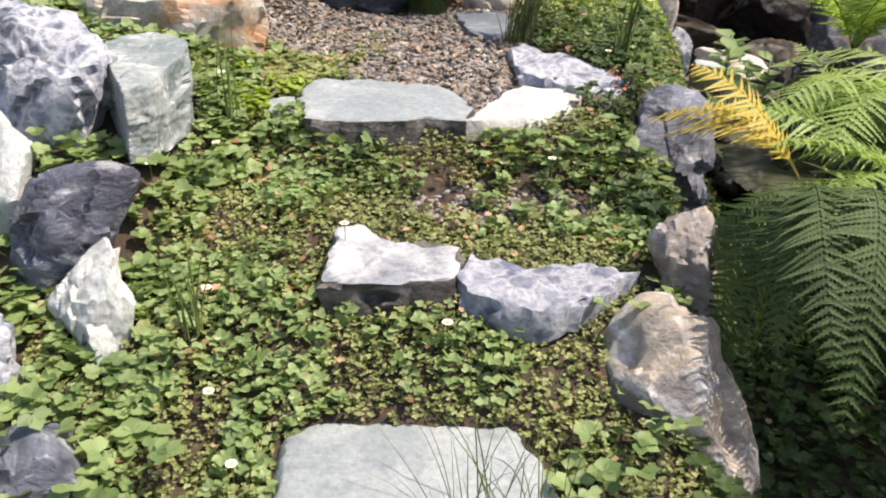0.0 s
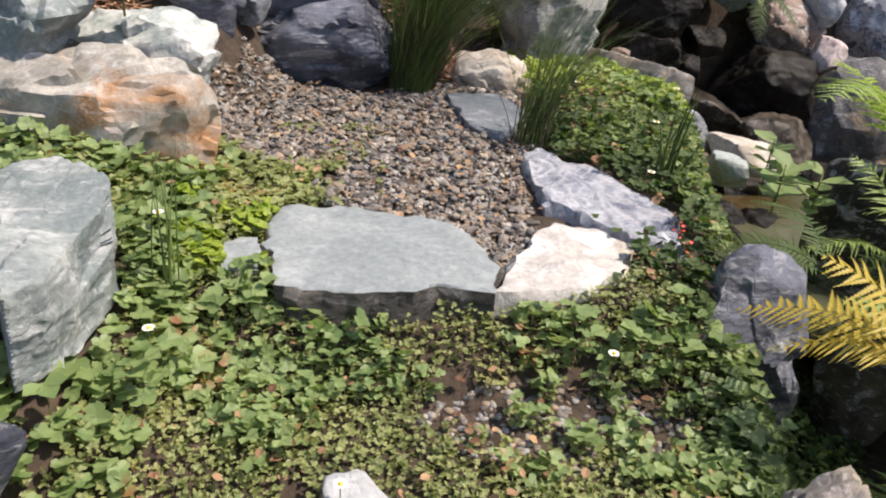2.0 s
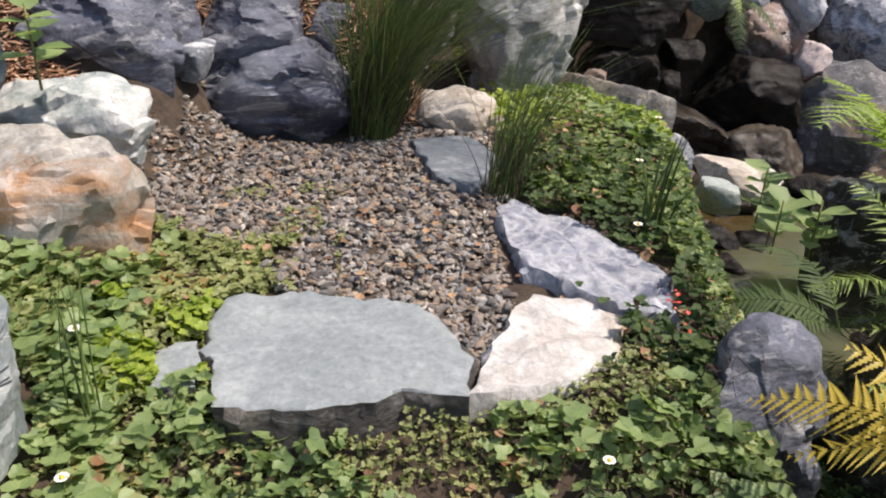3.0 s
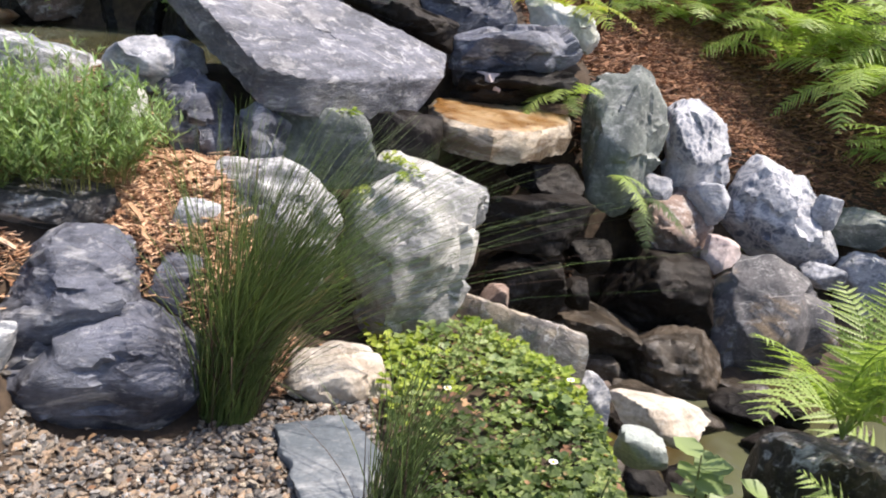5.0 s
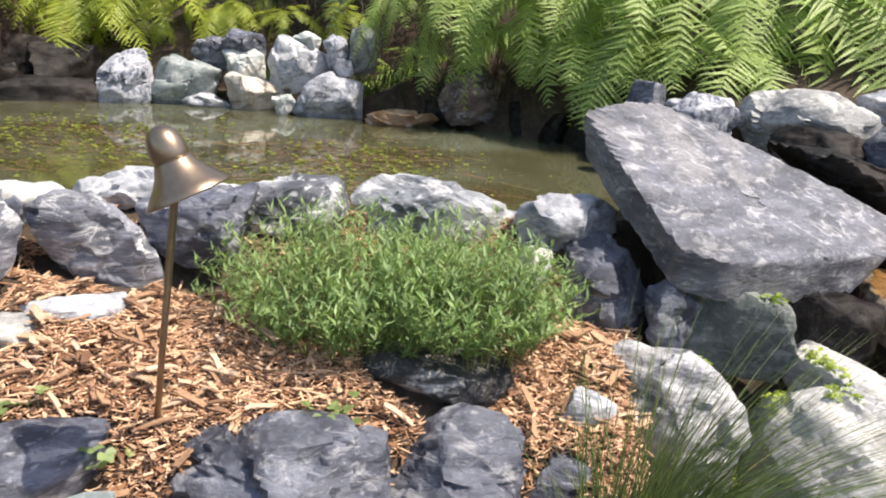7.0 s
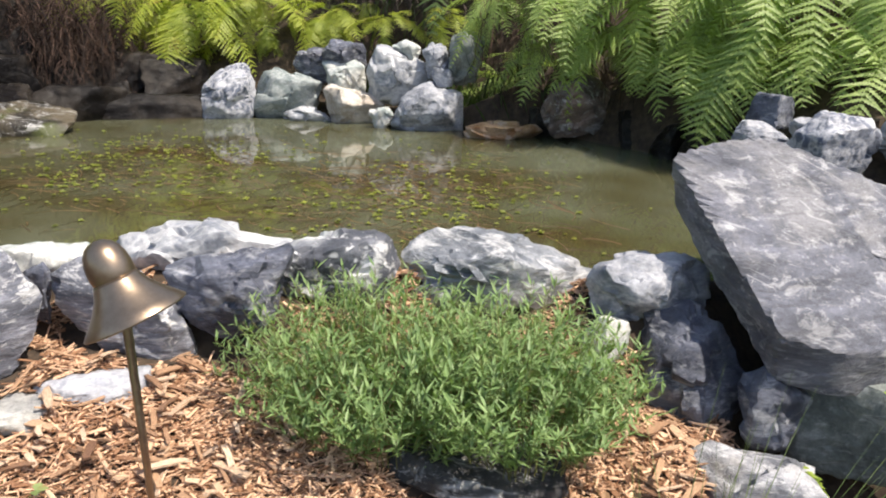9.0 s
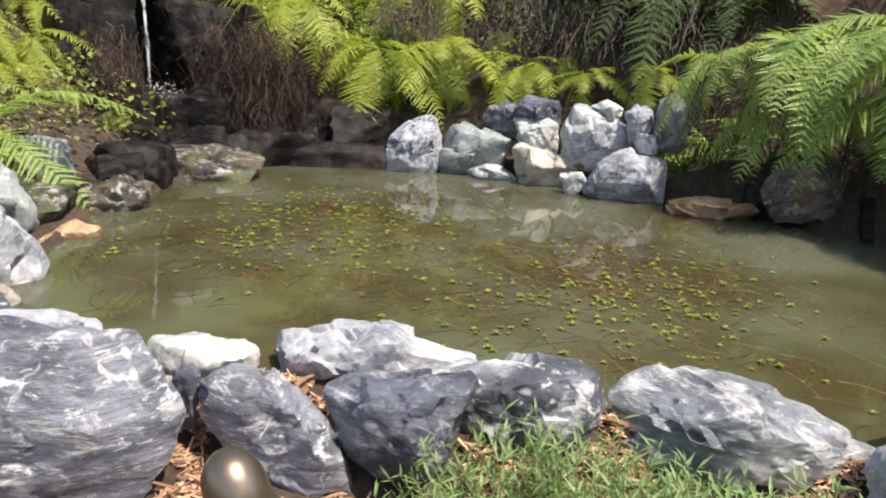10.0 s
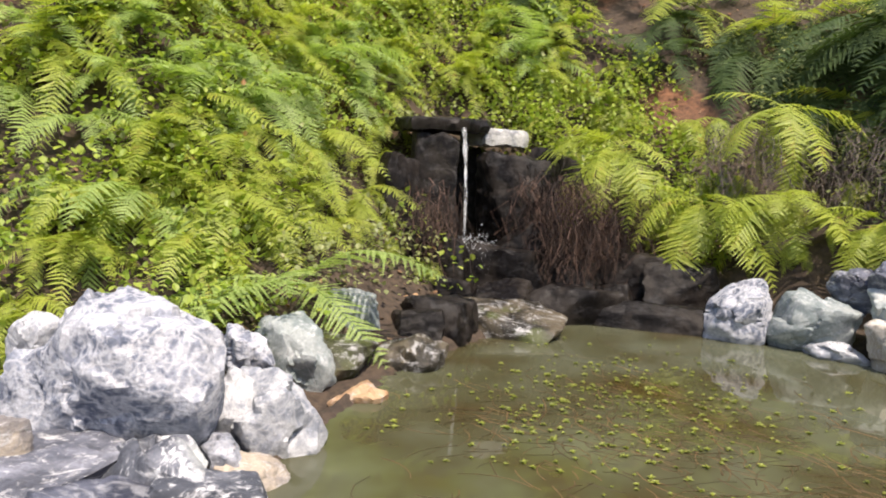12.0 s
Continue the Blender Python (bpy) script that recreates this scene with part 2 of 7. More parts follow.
def gravelmat():
    m = plain("gravel", (0.1, 0.1, 0.1), (0.3, 0.3, 0.3), piece=True, scale=60)
    r = next(n for n in m.node_tree.nodes if n.type == "VALTORGB")
    e = r.color_ramp.elements
    for p, c in ((0.18, (0.109, 0.096, 0.087)), (0.38, (0.256, 0.192, 0.134)), (0.52, (0.154, 0.143, 0.134)), (0.68, (0.333, 0.230, 0.147)), (0.82, (0.211, 0.192, 0.173)), (0.95, (0.461, 0.384, 0.294))):
        e.new(p).color = (*c, 1)
    e[0].color, e[-1].color = (0.077, 0.070, 0.064, 1), (0.589, 0.525, 0.448, 1)
    return m


def soilmat():
    """Dark humus with patches of bare red earth."""
    m = plain("soil", (0.020, 0.014, 0.010), (0.085, 0.058, 0.038), 0.95, scale=22, bump=0.9)
    nt = m.node_tree
    nd, ln, bsdf = nt.nodes.new, nt.links.new, nt.nodes["Principled BSDF"]
    n, geo = nd("ShaderNodeTexNoise"), nd("ShaderNodeNewGeometry")
    n.inputs["Scale"].default_value, n.inputs["Detail"].default_value = 0.9, 5
    ln(geo.outputs["Position"], n.inputs["Vector"])
    r = ramp(nd, [(0.52, (0, 0, 0)), (0.6, (1, 1, 1))])
    ln(n.outputs["Fac"], r.inputs[0])
    sep, up = nd("ShaderNodeSeparateXYZ"), nd("ShaderNodeMapRange")
    up.inputs[1].default_value, up.inputs[2].default_value = 2.6, 3.2
    ln(geo.outputs["Position"], sep.inputs[0]), ln(sep.outputs["Z"], up.inputs[0])
    old = bsdf.inputs["Base Color"].links[0].from_socket
    red = mix(nd, ln, 1.0, old, (2.6, 1.7, 1.3), "MULTIPLY")
    ln(mix(nd, ln, mix(nd, ln, 1.0, r.outputs[0], up.outputs[0], "MULTIPLY"), old, red), bsdf.inputs["Base Color"])
    return m


SOIL = soilmat()
MULCH = plain("mulch", (0.23, 0.115, 0.060), (0.66, 0.43, 0.28), 0.85, scale=25, piece=True)
# red mulch, its tone lowered to include the shade on the slope
REDMULCH_SHADE = plain("shaded_red_mulch", (0.10, 0.045, 0.024), (0.30, 0.155, 0.085), 0.85, scale=25, piece=True)
GRAVEL = gravelmat()
COVER = leafmat("ground_cover", (0.130, 0.160, 0.055), (0.345, 0.370, 0.150), dry=(0.30, 0.15, 0.05))
STRAW = leafmat("strawberry_leaf", (0.105, 0.168, 0.056), (0.285, 0.365, 0.150), dry=(0.28, 0.13, 0.06))
COVERD = leafmat("bank_leaf", (0.100, 0.158, 0.042), (0.275, 0.345, 0.115), dry=(0.26, 0.13, 0.05))
LIME = leafmat("lime_leaf", (0.15, 0.24, 0.028), (0.36, 0.42, 0.07))
FERN = leafmat("fern_green", (0.155, 0.235, 0.055), (0.36, 0.46, 0.145), trans=0.4)
FERNY = leafmat("fern_yellow", (0.17, 0.235, 0.028), (0.39, 0.43, 0.070), trans=0.4, dry=(0.36, 0.22, 0.06))
# Darker copy of the fern green; the shade is put into the colour.
FERN_SHADE = leafmat("fern_shaded", (0.026, 0.054, 0.015), (0.078, 0.122, 0.030), rough=0.7, trans=0.3)
FERNGOLD = leafmat("fern_golden", (0.42, 0.32, 0.04), (0.55, 0.42, 0.07), trans=0.4)
RUSH = leafmat("rush", (0.032, 0.066, 0.016), (0.150, 0.215, 0.060), rough=0.4, trans=0.1, dry=(0.25, 0.19, 0.08))
BUSH = leafmat("shrub_leaf", (0.095, 0.170, 0.055), (0.250, 0.360, 0.140), trans=0.3)
DEAD = plain("dead_frond", (0.014, 0.009, 0.007), (0.085, 0.048, 0.033), 0.9, scale=20, piece=True)
DRY = plain("dry_leaf", (0.13, 0.06, 0.03), (0.36, 0.22, 0.12), 0.8, scale=20, piece=True)
STEM = plain("stem", (0.10, 0.12, 0.03), (0.20, 0.19, 0.06), 0.7, scale=30)
PETAL = plain("petal", (0.75, 0.75, 0.72), (0.85, 0.85, 0.80), 0.6)
YOLK = plain("flower_heart", (0.60, 0.42, 0.05), (0.70, 0.50, 0.08), 0.7)
REDP = plain("red_petal", (0.55, 0.05, 0.03), (0.70, 0.10, 0.06), 0.6)
BRONZE = plain("bronze", (0.23, 0.175, 0.125), (0.29, 0.225, 0.165), 0.34, 0.9, scale=60, bump=0.03)
BLACK = plain("black_plastic", (0.012, 0.012, 0.013), (0.02, 0.02, 0.02), 0.45)
FOAM = plain("white_water", (0.62, 0.66, 0.68), (0.82, 0.84, 0.85), 0.2, scale=50, bump=0.8)


def watermat():
    m, nt, bsdf, nd, ln = shader("pond_water")
    geo, n, n2 = nd("ShaderNodeNewGeometry"), nd("ShaderNodeTexNoise"), nd("ShaderNodeTexNoise")
    n.inputs["Scale"].default_value, n.inputs["Detail"].default_value = 1.1, 4
    n2.inputs["Scale"].default_value, n2.inputs["Detail"].default_value = 5.0, 2
    ln(geo.outputs["Position"], n.inputs["Vector"]), ln(geo.outputs["Position"], n2.inputs["Vector"])
    r = ramp(nd, [(0.34, (0.050, 0.034, 0.013)), (0.46, (0.062, 0.060, 0.030)), (0.64, (0.102, 0.110, 0.072))])
    ln(n.outputs["Fac"], r.inputs[0]), ln(r.outputs[0], bsdf.inputs["Base Color"])
    bsdf.inputs["Roughness"].default_value, bsdf.inputs["IOR"].default_value = 0.03, 1.33
    bp = nd("ShaderNodeBump")
    bp.inputs["Strength"].default_value, bp.inputs["Distance"].default_value = 0.06, 0.02
    ln(n2.outputs["Fac"], bp.inputs["Height"]), ln(bp.outputs[0], bsdf.inputs["Normal"])
    return m


WATER = watermat()


# ---- builders ----
def mesh_of(name, verts, faces, mat, smooth=True):
    me = bpy.data.meshes.new(name)
    me.from_pydata([tuple(v) for v in verts], [], [tuple(f) for f in faces])
    me.materials.append(mat)
    if smooth:
        me.polygons.foreach_set("use_smooth", [True] * len(me.polygons))
    me.update()
    return me


def thing(name, label, category, loc=(0, 0, 0), rz=0, group="", kind=""):
    ob = new(name)
    ob.matrix_basis = pose(*loc, 0, 0, rz)
    return tagged(ob, label, category, group, kind)


def part(name, me, parent, label="", m=None):
    ob = new(name, me)
    ob.parent = parent
    if m is not None:
        ob.matrix_basis = m
    return tagged(ob, label)


def ico(level):
    bm = bmesh.new()
    bmesh.ops.create_icosphere(bm, subdivisions=level, radius=1)
    v = np.array([p.co[:] for p in bm.verts])
    f = [[q.index for q in p.verts] for p in bm.faces]
    bm.free()
    return v, f


ICO = {k: ico(k) for k in (2, 4, 5, 6)}
count = [0]


def rock_mesh(size, mat, level=5, cuts=15, seed=None, lump=0.05, flat=0.0):
    """A broken stone: planes struck off a ball, edges worn, faces rough and layered."""
    count[0] += 1
    rng = np.random.default_rng(count[0] * 7 + 3 if seed is None else seed)
    v, f = ICO[level]
    n = rng.normal(size=(cuts, 3))
    n = np.vstack([n / np.linalg.norm(n, axis=1)[:, None], [(0.08, 0.05, 1)], [(0, 0, -1)]])
    d = np.concatenate([rng.uniform(0.5, 0.9, cuts), [0.62 - flat, 0.6]])
    dots = np.maximum(v @ n.T, 0.02)
    r = np.minimum((np.power((d / dots), -48).sum(1)) ** (-1 / 48), 1.05)
    p = v * r[:, None]
    off = rng.uniform(0, 50, 3)
    sizes = np.array(size)
    w = p * sizes / max(sizes) * 2.4
    disp = np.array([noise.fractal(Vector(q * (1.8, 1.8, 3.2) + off), 0.75, 2.1, 5) for q in w])
    step = np.array([noise.noise(Vector(q * (1.2, 1.2, 9.0) + off)) for q in w])
    p = p * (1 + lump * disp + lump * 0.5 * step)[:, None]
    lo, hi = p.min(0), p.max(0)
    p = (p - (lo + hi) / 2) / (hi - lo) * sizes
    me = mesh_of("rock", p, f, mat)
    me.set_sharp_from_angle(angle=radians(38))
    return me


def rock(kind, at, size, yaw, mat, where, tilt=(0, 0), level=None, cuts=13, lump=0.06, sink=0.35, flat=0.0):
    """A loose stone as a thing; its foot reaches a little below the ground it lies on."""
    sx, sy, sz = size
    low = sz * sink
    me = rock_mesh((sx * 1.14, sy * 1.14, sz * 1.05 + low), STONE[mat], level or (5 if max(size) > 0.22 else 4), cuts, lump=lump, flat=flat)
    ob = new(kind, me)
    ob.matrix_basis = pose(at[0], at[1], at[2] - low / 2, tilt[0], tilt[1], yaw)
    return tagged(ob, WORDS[mat] + " " + where, "pebble" if kind == "pebble" else "rock", "rocks " + where)


def hull_planes(pts):
    """Unit outward normals and distances of the faces that wrap the points."""
    bm = bmesh.new()
    for q in pts:
        bm.verts.new(q)
    res = bmesh.ops.convex_hull(bm, input=bm.verts[:])
    n, d = [], []
    for g in res["geom"]:
        if isinstance(g, bmesh.types.BMFace) and g.calc_area() > 1e-5:
            k, c = g.normal.copy(), g.calc_center_median()
            s = k.dot(c)
            if abs(s) > 1e-4:
                n.append((k if s > 0 else -k)[:])
                d.append(abs(s))
    bm.free()
    return np.array(n), np.array(d)


def hewn_mesh(pts, mat, level=5, lump=0.035, seed=None, grain=(0.2, 0.3, 1.0), chips=9):
    """A broken stone wrapped round a few corners: worn edges, chipped arrises, layered rough faces."""
    count[0] += 1
    rng = np.random.default_rng(count[0] * 7 + 3 if seed is None else seed)
    pts = np.array(pts, float)
    lo, hi = pts.min(0), pts.max(0)
    mid, half = (lo + hi) / 2, (hi - lo) / 2
    q = (pts - mid) / half
    n, d = hull_planes(q)
    # knock off some corners
    k = rng.normal(size=(chips, 3))
    k /= np.linalg.norm(k, axis=1)[:, None]
    n, d = np.vstack([n, k]), np.concatenate([d, (q @ k.T).max(0) * rng.uniform(0.76, 0.93, chips)])
    v, f = ICO[level]
    off = rng.uniform(0, 50, 3)
    w0 = v * half
    warp = np.array([noise.noise_vector(Vector(a * 9 + off))[:] for a in w0]) * min(0.05, 1.4 * lump)
    u = v + warp
    u /= np.linalg.norm(u, axis=1)[:, None]
    dots = np.maximum(u @ n.T, 0.02)
    r = np.minimum((np.power(d / dots, -90).sum(1)) ** (-1 / 90), 1.7)
    p = v * r[:, None] * half
    size = float(np.mean(half)) * 2
    g = np.array(grain) / np.linalg.norm(grain)
    along = p @ g
    flow = np.array([noise.fractal(Vector(a / size * 2.2 + off), 0.8, 2.1, 5) for a in p])
    fine = np.array([noise.ridged_multi_fractal(Vector(a * 14 + off), 0.9, 2.2, 4, 1.0, 2.0) for a in p]) - 1.0
    lay = (along / 0.035 + flow * 2.2)
    step = lay - np.floor(lay)
    step = np.minimum(step * 4, 1.0) - step
    # spalls: shallow tilted breaks, each on its own plane
    cells = rng.normal(size=(26, 3))
    cells /= np.linalg.norm(cells, axis=1)[:, None]
    own_cell = np.argmax(u @ cells.T + 0.05 * flow[:, None] * rng.normal(size=26), axis=1)
    seat = np.array([p[own_cell == k].mean(0) if (own_cell == k).any() else (0, 0, 0) for k in range(26)])
    lean = rng.normal(0, 0.20, (26, 3))
    spall = rng.uniform(-0.030, 0.012, 26)[own_cell] * size + ((p - seat[own_cell]) * lean[own_cell]).sum(1)
    p = p + v * (np.clip(spall, -0.07 * size, 0.02 * size) * min(1.0, lump / 0.03))[:, None]
    p = p * (1 + lump * flow)[:, None] + v * (fine * 0.0045 + step * 0.006 * lump / 0.035)[:, None]
    a, b = p.min(0), p.max(0)
    p = (p - a) / (b - a) * (hi - lo) + lo
    me = mesh_of("rock", p, f, mat)
    me.set_sharp_from_angle(angle=radians(34))
    return me


def crag(kind, at, outline, deep, mat, where, sink=0.08, label="", **kw):
    """A boulder shaped to fit the camera's view: its outline corners about at, bulging forward and back along deep, its
    foot below the ground.
    """
    o, deep = np.array(outline, float), np.array(deep, float)
    count[0] += 1
    rng = np.random.default_rng(count[0] * 5 + 1)
    c = o.mean(0)
    tall = np.ptp(o[:, 2])
    k = (rng.integers(len(o)) + np.array([0, len(o) // 3, (2 * len(o)) // 3])) % len(o)
    front = c + (o[k] - c) * rng.uniform(0.35, 0.75, (3, 1)) - deep * rng.uniform(0.75, 1.15, (3, 1)) + np.array([0, 0, 0.10 * tall])
    k = (k[0] + np.array([1, len(o) // 2, len(o) - 2])) % len(o)
    rear = c + (o[k] - c) * rng.uniform(0.7, 0.95, (3, 1)) + deep * rng.uniform(0.8, 1.2, (3, 1))
    low = o[o[:, 2] < c[2] - 0.15 * np.ptp(o[:, 2])] - np.array([0, 0, sink])
    me = hewn_mesh(np.vstack([o, front, rear, low, low + deep * 0.6]), STONE[mat], 5 if np.ptp(o, 0).max() > 0.2 else 4, **kw)
    ob = new(kind, me)
    ob.matrix_basis = pose(*at)
    return tagged(ob, label or WORDS[mat] + " " + where, "rock", "rocks " + where)


def slab_mesh(outline, thick, mat, rag=0.012, dome=0.006, cell=0.02, seed=1, edge=None):
    """A flat stone with the given plan: ragged edge, rough top, broken sides."""
    o = np.array(outline, float)
    dense = []
    for i in range(len(o)):
        a, b = o[i], o[(i + 1) % len(o)]
        k = max(2, int(np.linalg.norm(b - a) / cell))
        dense += [a + (b - a) * j / k for j in range(k)]
    dense = np.array(dense)
    c = dense.mean(0)
    rng = np.random.default_rng(seed)
    off = rng.uniform(0, 90, 3)
    ring = []
    for q in dense:
        k = noise.fractal(Vector((q[0] * 13 + off[0], q[1] * 13 + off[1], 0)), 0.7, 2, 5)
        dirn = (q - c) / (np.linalg.norm(q - c) + 1e-6)
        ring.append(q + dirn * k * rag)
    ring = np.array(ring)
    m = len(ring)
    verts, faces = [], []
    levels = [(1.03, -1.0), (1.06, -0.6), (1.05, -0.25), (1.0, -0.04), (0.965, 0.0), (0.85, 0.0), (0.65, 0.0), (0.42, 0.0), (0.2, 0.0)]
    for s, z in levels:
        for q in ring:
            x = c + (q - c) * s
            h = noise.fractal(Vector((x[0] * 14 + off[1], x[1] * 14, z * 3 + off[2])), 0.9, 2, 4)
            if z < -0.02:
                x = x + (q - c) / (np.linalg.norm(q - c) + 1e-6) * h * rag * 1.2
            verts.append((x[0], x[1], z * thick + h * dome * (1 if z > -0.1 else 2.5)))
    for l in range(len(levels) - 1):
        for i in range(m):
            j = (i + 1) % m
            faces.append((l * m + i, l * m + j, (l + 1) * m + j, (l + 1) * m + i))
    verts += [(c[0], c[1], 0.0), (c[0], c[1], -thick)]
    t = len(verts) - 2
    for i in range(m):
        j = (i + 1) % m
        faces.append(((len(levels) - 1) * m + i, (len(levels) - 1) * m + j, t))
        faces.append((j, i, t + 1))
    me = mesh_of("slab", verts, faces, mat)
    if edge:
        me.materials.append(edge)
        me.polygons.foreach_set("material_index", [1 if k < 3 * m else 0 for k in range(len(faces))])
    me.set_sharp_from_angle(angle=radians(40))
    return me


def slab(kind, z, outline, thick, mat, label, category="stone", tilt=(0, 0), **kw):
    o = np.array(outline, float)
    c = o.mean(0)
    ob = new(kind, slab_mesh(o - c, thick, STONE[mat], **kw))
    ob.matrix_basis = pose(c[0], c[1], z, tilt[0], tilt[1], 0)
    return tagged(ob, label, category)


# ---- the lie of the land ----
POND = np.array([(-0.35, 5.12), (-0.86, 5.10), (-1.4, 4.76), (-1.8, 4.58), (-2.2, 4.26), (-2.9, 4.0), (-3.4, 4.40), (-3.95, 4.95), (-4.3, 5.5), (-4.95, 6.6), (-4.6, 7.3), (-4.0, 7.95), (-3.0, 8.1), (-1.6, 8.15), (-0.6, 7.6), (-0.1, 6.9), (0.15, 6.0)])
WATER_Z = 1.37


def ss(x, a, b):
    t = np.clip((x - a) / (b - a), 0, 1)
    return t * t * (3 - 2 * t)


def pond_gap(x, y):
    """Distance to the pond's edge, negative inside."""
    x, y = np.asarray(x, float), np.asarray(y, float)
    best, inside = np.full(x.shape, 1e9), np.zeros(x.shape, bool)
    for i in range(len(POND)):
        (ax, ay), (bx, by) = POND[i], POND[(i + 1) % len(POND)]
        ex, ey = bx - ax, by - ay
        t = np.clip(((x - ax) * ex + (y - ay) * ey) / (ex * ex + ey * ey), 0, 1)
        best = np.minimum(best, np.hypot(x - ax - t * ex, y - ay - t * ey))
        cross = ((ay > y) != (by > y)) & (x < ex * (y - ay) / (ey + 1e-12) + ax)
        inside ^= cross
    return np.where(inside, -best, best)


def land(x, y):
    """Height of the ground."""
    x, y = np.asarray(x, float), np.asarray(y, float)
    path = np.interp(y, [-3, 0.8, 1.45, 1.6, 1.72, 1.95, 2.3, 2.42, 2.5, 4.02, 4.13, 4.3, 4.6, 5.2], [-0.3, -0.05, 0.07, 0.17, 0.24, 0.28, 0.34, 0.42, 0.46, 0.5, 0.86, 0.99, 1.09, 1.2])
    left = np.interp(y, [-3, 1, 1.6, 1.88, 2.0, 2.4, 3, 3.5, 3.66, 3.85, 4.5, 5], [-0.2, 0.06, 0.17, 0.34, 0.51, 0.56, 0.63, 0.68, 0.82, 1.02, 1.2, 1.25])
    far = np.interp(y, [-3, 1, 3, 3.7, 4], [0.3, 0.5, 0.9, 1.1, 1.25])
    low = np.interp(y, [4.0, 4.6, 4.9, 5.2], [0.5, 0.46, 0.6, 1.1])
    path = path + (np.minimum(path, low) - path) * ss(x, -0.12, 0.12)
    h = path + (left - path) * ss(-x, 0.5, 1.0)
    h = h + (far - h) * ss(-x, 1.25, 1.9)
    bed = np.interp(y, [-6, 0, 3, 4.5, 5.4], [-1.2, -0.8, -0.45, -0.3, -0.04])
    mid = np.interp(y, [-6, 0, 3, 4.5, 5.2, 6], [2.4, 2.2, 2.3, 2.6, 3.0, 3.3])
    drop = ss(x, np.interp(y, [2, 3, 4, 4.4, 4.9], [0.54, 0.70, 0.95, 0.85, 0.62]), np.interp(y, [2, 3, 4, 4.4, 4.9], [1.05, 1.3, 1.45, 1.35, 1.05]))
    h = h + (bed - h) * drop
    up = np.interp(x, [1.8, 2.5, 3.6], [1.22, 0.95, 0.55]) + 0.42 * np.maximum(0, y - 6)
    h = h + (np.maximum(up, h) - h) * ss(y, 5.6, 6.2) * ss(x, -0.2, 0.3)
    rise = np.maximum(0, x - mid - 0.35)
    h = h + np.minimum(rise * 0.62, 4 + 0.02 * rise) * (1 - 0.55 * ss(y, 5.55, 6.15))
    d = pond_gap(x, y)
    dx, dy = x + 2.4, y - 6.2
    rr = np.hypot(dx, dy) + 1e-6
    back = ss((-0.45 * dx + 0.9 * dy) / rr, -0.55, 0.15) * (1 - 0.9 * ss(x, 0.9, 1.9))
    steep = np.interp(d, [0, 0.1, 0.32, 1.2, 3, 8, 20], [0, 0.08, 0.40, 0.85, 2.6, 6.3, 9])
    gentle = np.interp(d, [0, 0.45, 1.2, 3, 8, 20], [-0.06, 0.04, 0.5, 2.4, 6.3, 9])
    bank = 1.46 + gentle + (steep - gentle) * ss(x, -4.9, -4.2) * ss(y, 6.0, 7.0)
    across = np.abs((y - 6.7) - 0.6 * (x + 6.0))
    bank = bank - np.maximum(0, bank - 1.46) * (1 - ss(across, 0.45, 0.8)) * ss(x, -6.7, -6.2)
    h = h + (np.maximum(bank, h) - h) * back * (d > 0) * ss(d, 0, 0.15)
    berm = 1.41 - 1.1 * np.abs(d - 0.06)
    h = np.where((d > -0.02) & (d < 0.3) & (back < 0.6) & (x < 0.0), np.maximum(h, berm), h)
    h = np.where(d < -0.02, np.minimum(h, 1.36 - np.clip((0.0 - d) * 0.9, 0, 0.55)), h)
    return h


def land1(x, y):
    return float(land(np.array([x]), np.array([y]))[0])


def build_ground():
    fx = np.concatenate([[-600, -150, -50, -20, -12], np.arange(-9, 7.01, 0.06), [9, 14, 25, 60, 200, 600]])
    fy = np.concatenate([[-600, -150, -50, -20, -8, -4], np.arange(-1.5, 12.01, 0.06), [14, 18, 25, 60, 200, 600]])
    X, Y = np.meshgrid(fx, fy)
    Z = land(X, Y)
    bumps = np.array([noise.fractal(Vector((a * 3, b * 3, 0)), 1, 2, 4) for a, b in zip(X.ravel(), Y.ravel())]).reshape(X.shape)
    Z = Z + bumps * 0.018
    nx, ny = len(fx), len(fy)
    idx = np.arange(nx * ny).reshape(ny, nx)
    f = np.stack([idx[:-1, :-1], idx[:-1, 1:], idx[1:, 1:], idx[1:, :-1]], -1).reshape(-1, 4)
    me = mesh_of("ground", np.stack([X, Y, Z], -1).reshape(-1, 3).tolist(), f.tolist(), SOIL)
    tagged(new("ground", me), "dark brown garden soil sloping up to the pond", "ground", kind="structure")


build_ground()


def build_water():
    fx, fy = np.arange(-5.6, 0.9, 0.05), np.arange(3.8, 8.8, 0.05)
    X, Y = np.meshgrid(fx, fy)
    ok = (pond_gap(X, Y) < 0.13) | ((pond_gap(X, Y) < 0.5) & (Y > 6.2))
    idx = np.arange(X.size).reshape(X.shape)
    keep = ok[:-1, :-1] & ok[1:, :-1] & ok[:-1, 1:] & ok[1:, 1:]
    f = np.stack([idx[:-1, :-1], idx[:-1, 1:], idx[1:, 1:], idx[1:, :-1]], -1)[keep]
    bm = bmesh.new()
    bm.from_mesh(mesh_of("water", np.stack([X, Y, np.full(X.shape, WATER_Z)], -1).reshape(-1, 3).tolist(), f.tolist(), WATER))
    bmesh.ops.delete(bm, geom=[v for v in bm.verts if not v.link_faces], context="VERTS")
    me = bpy.data.meshes.new("water")
    bm.to_mesh(me)
    bm.free()
    me.materials.append(WATER)
    tagged(new("water", me), "murky olive pond water, nearly still", "water", kind="structure")


build_water()

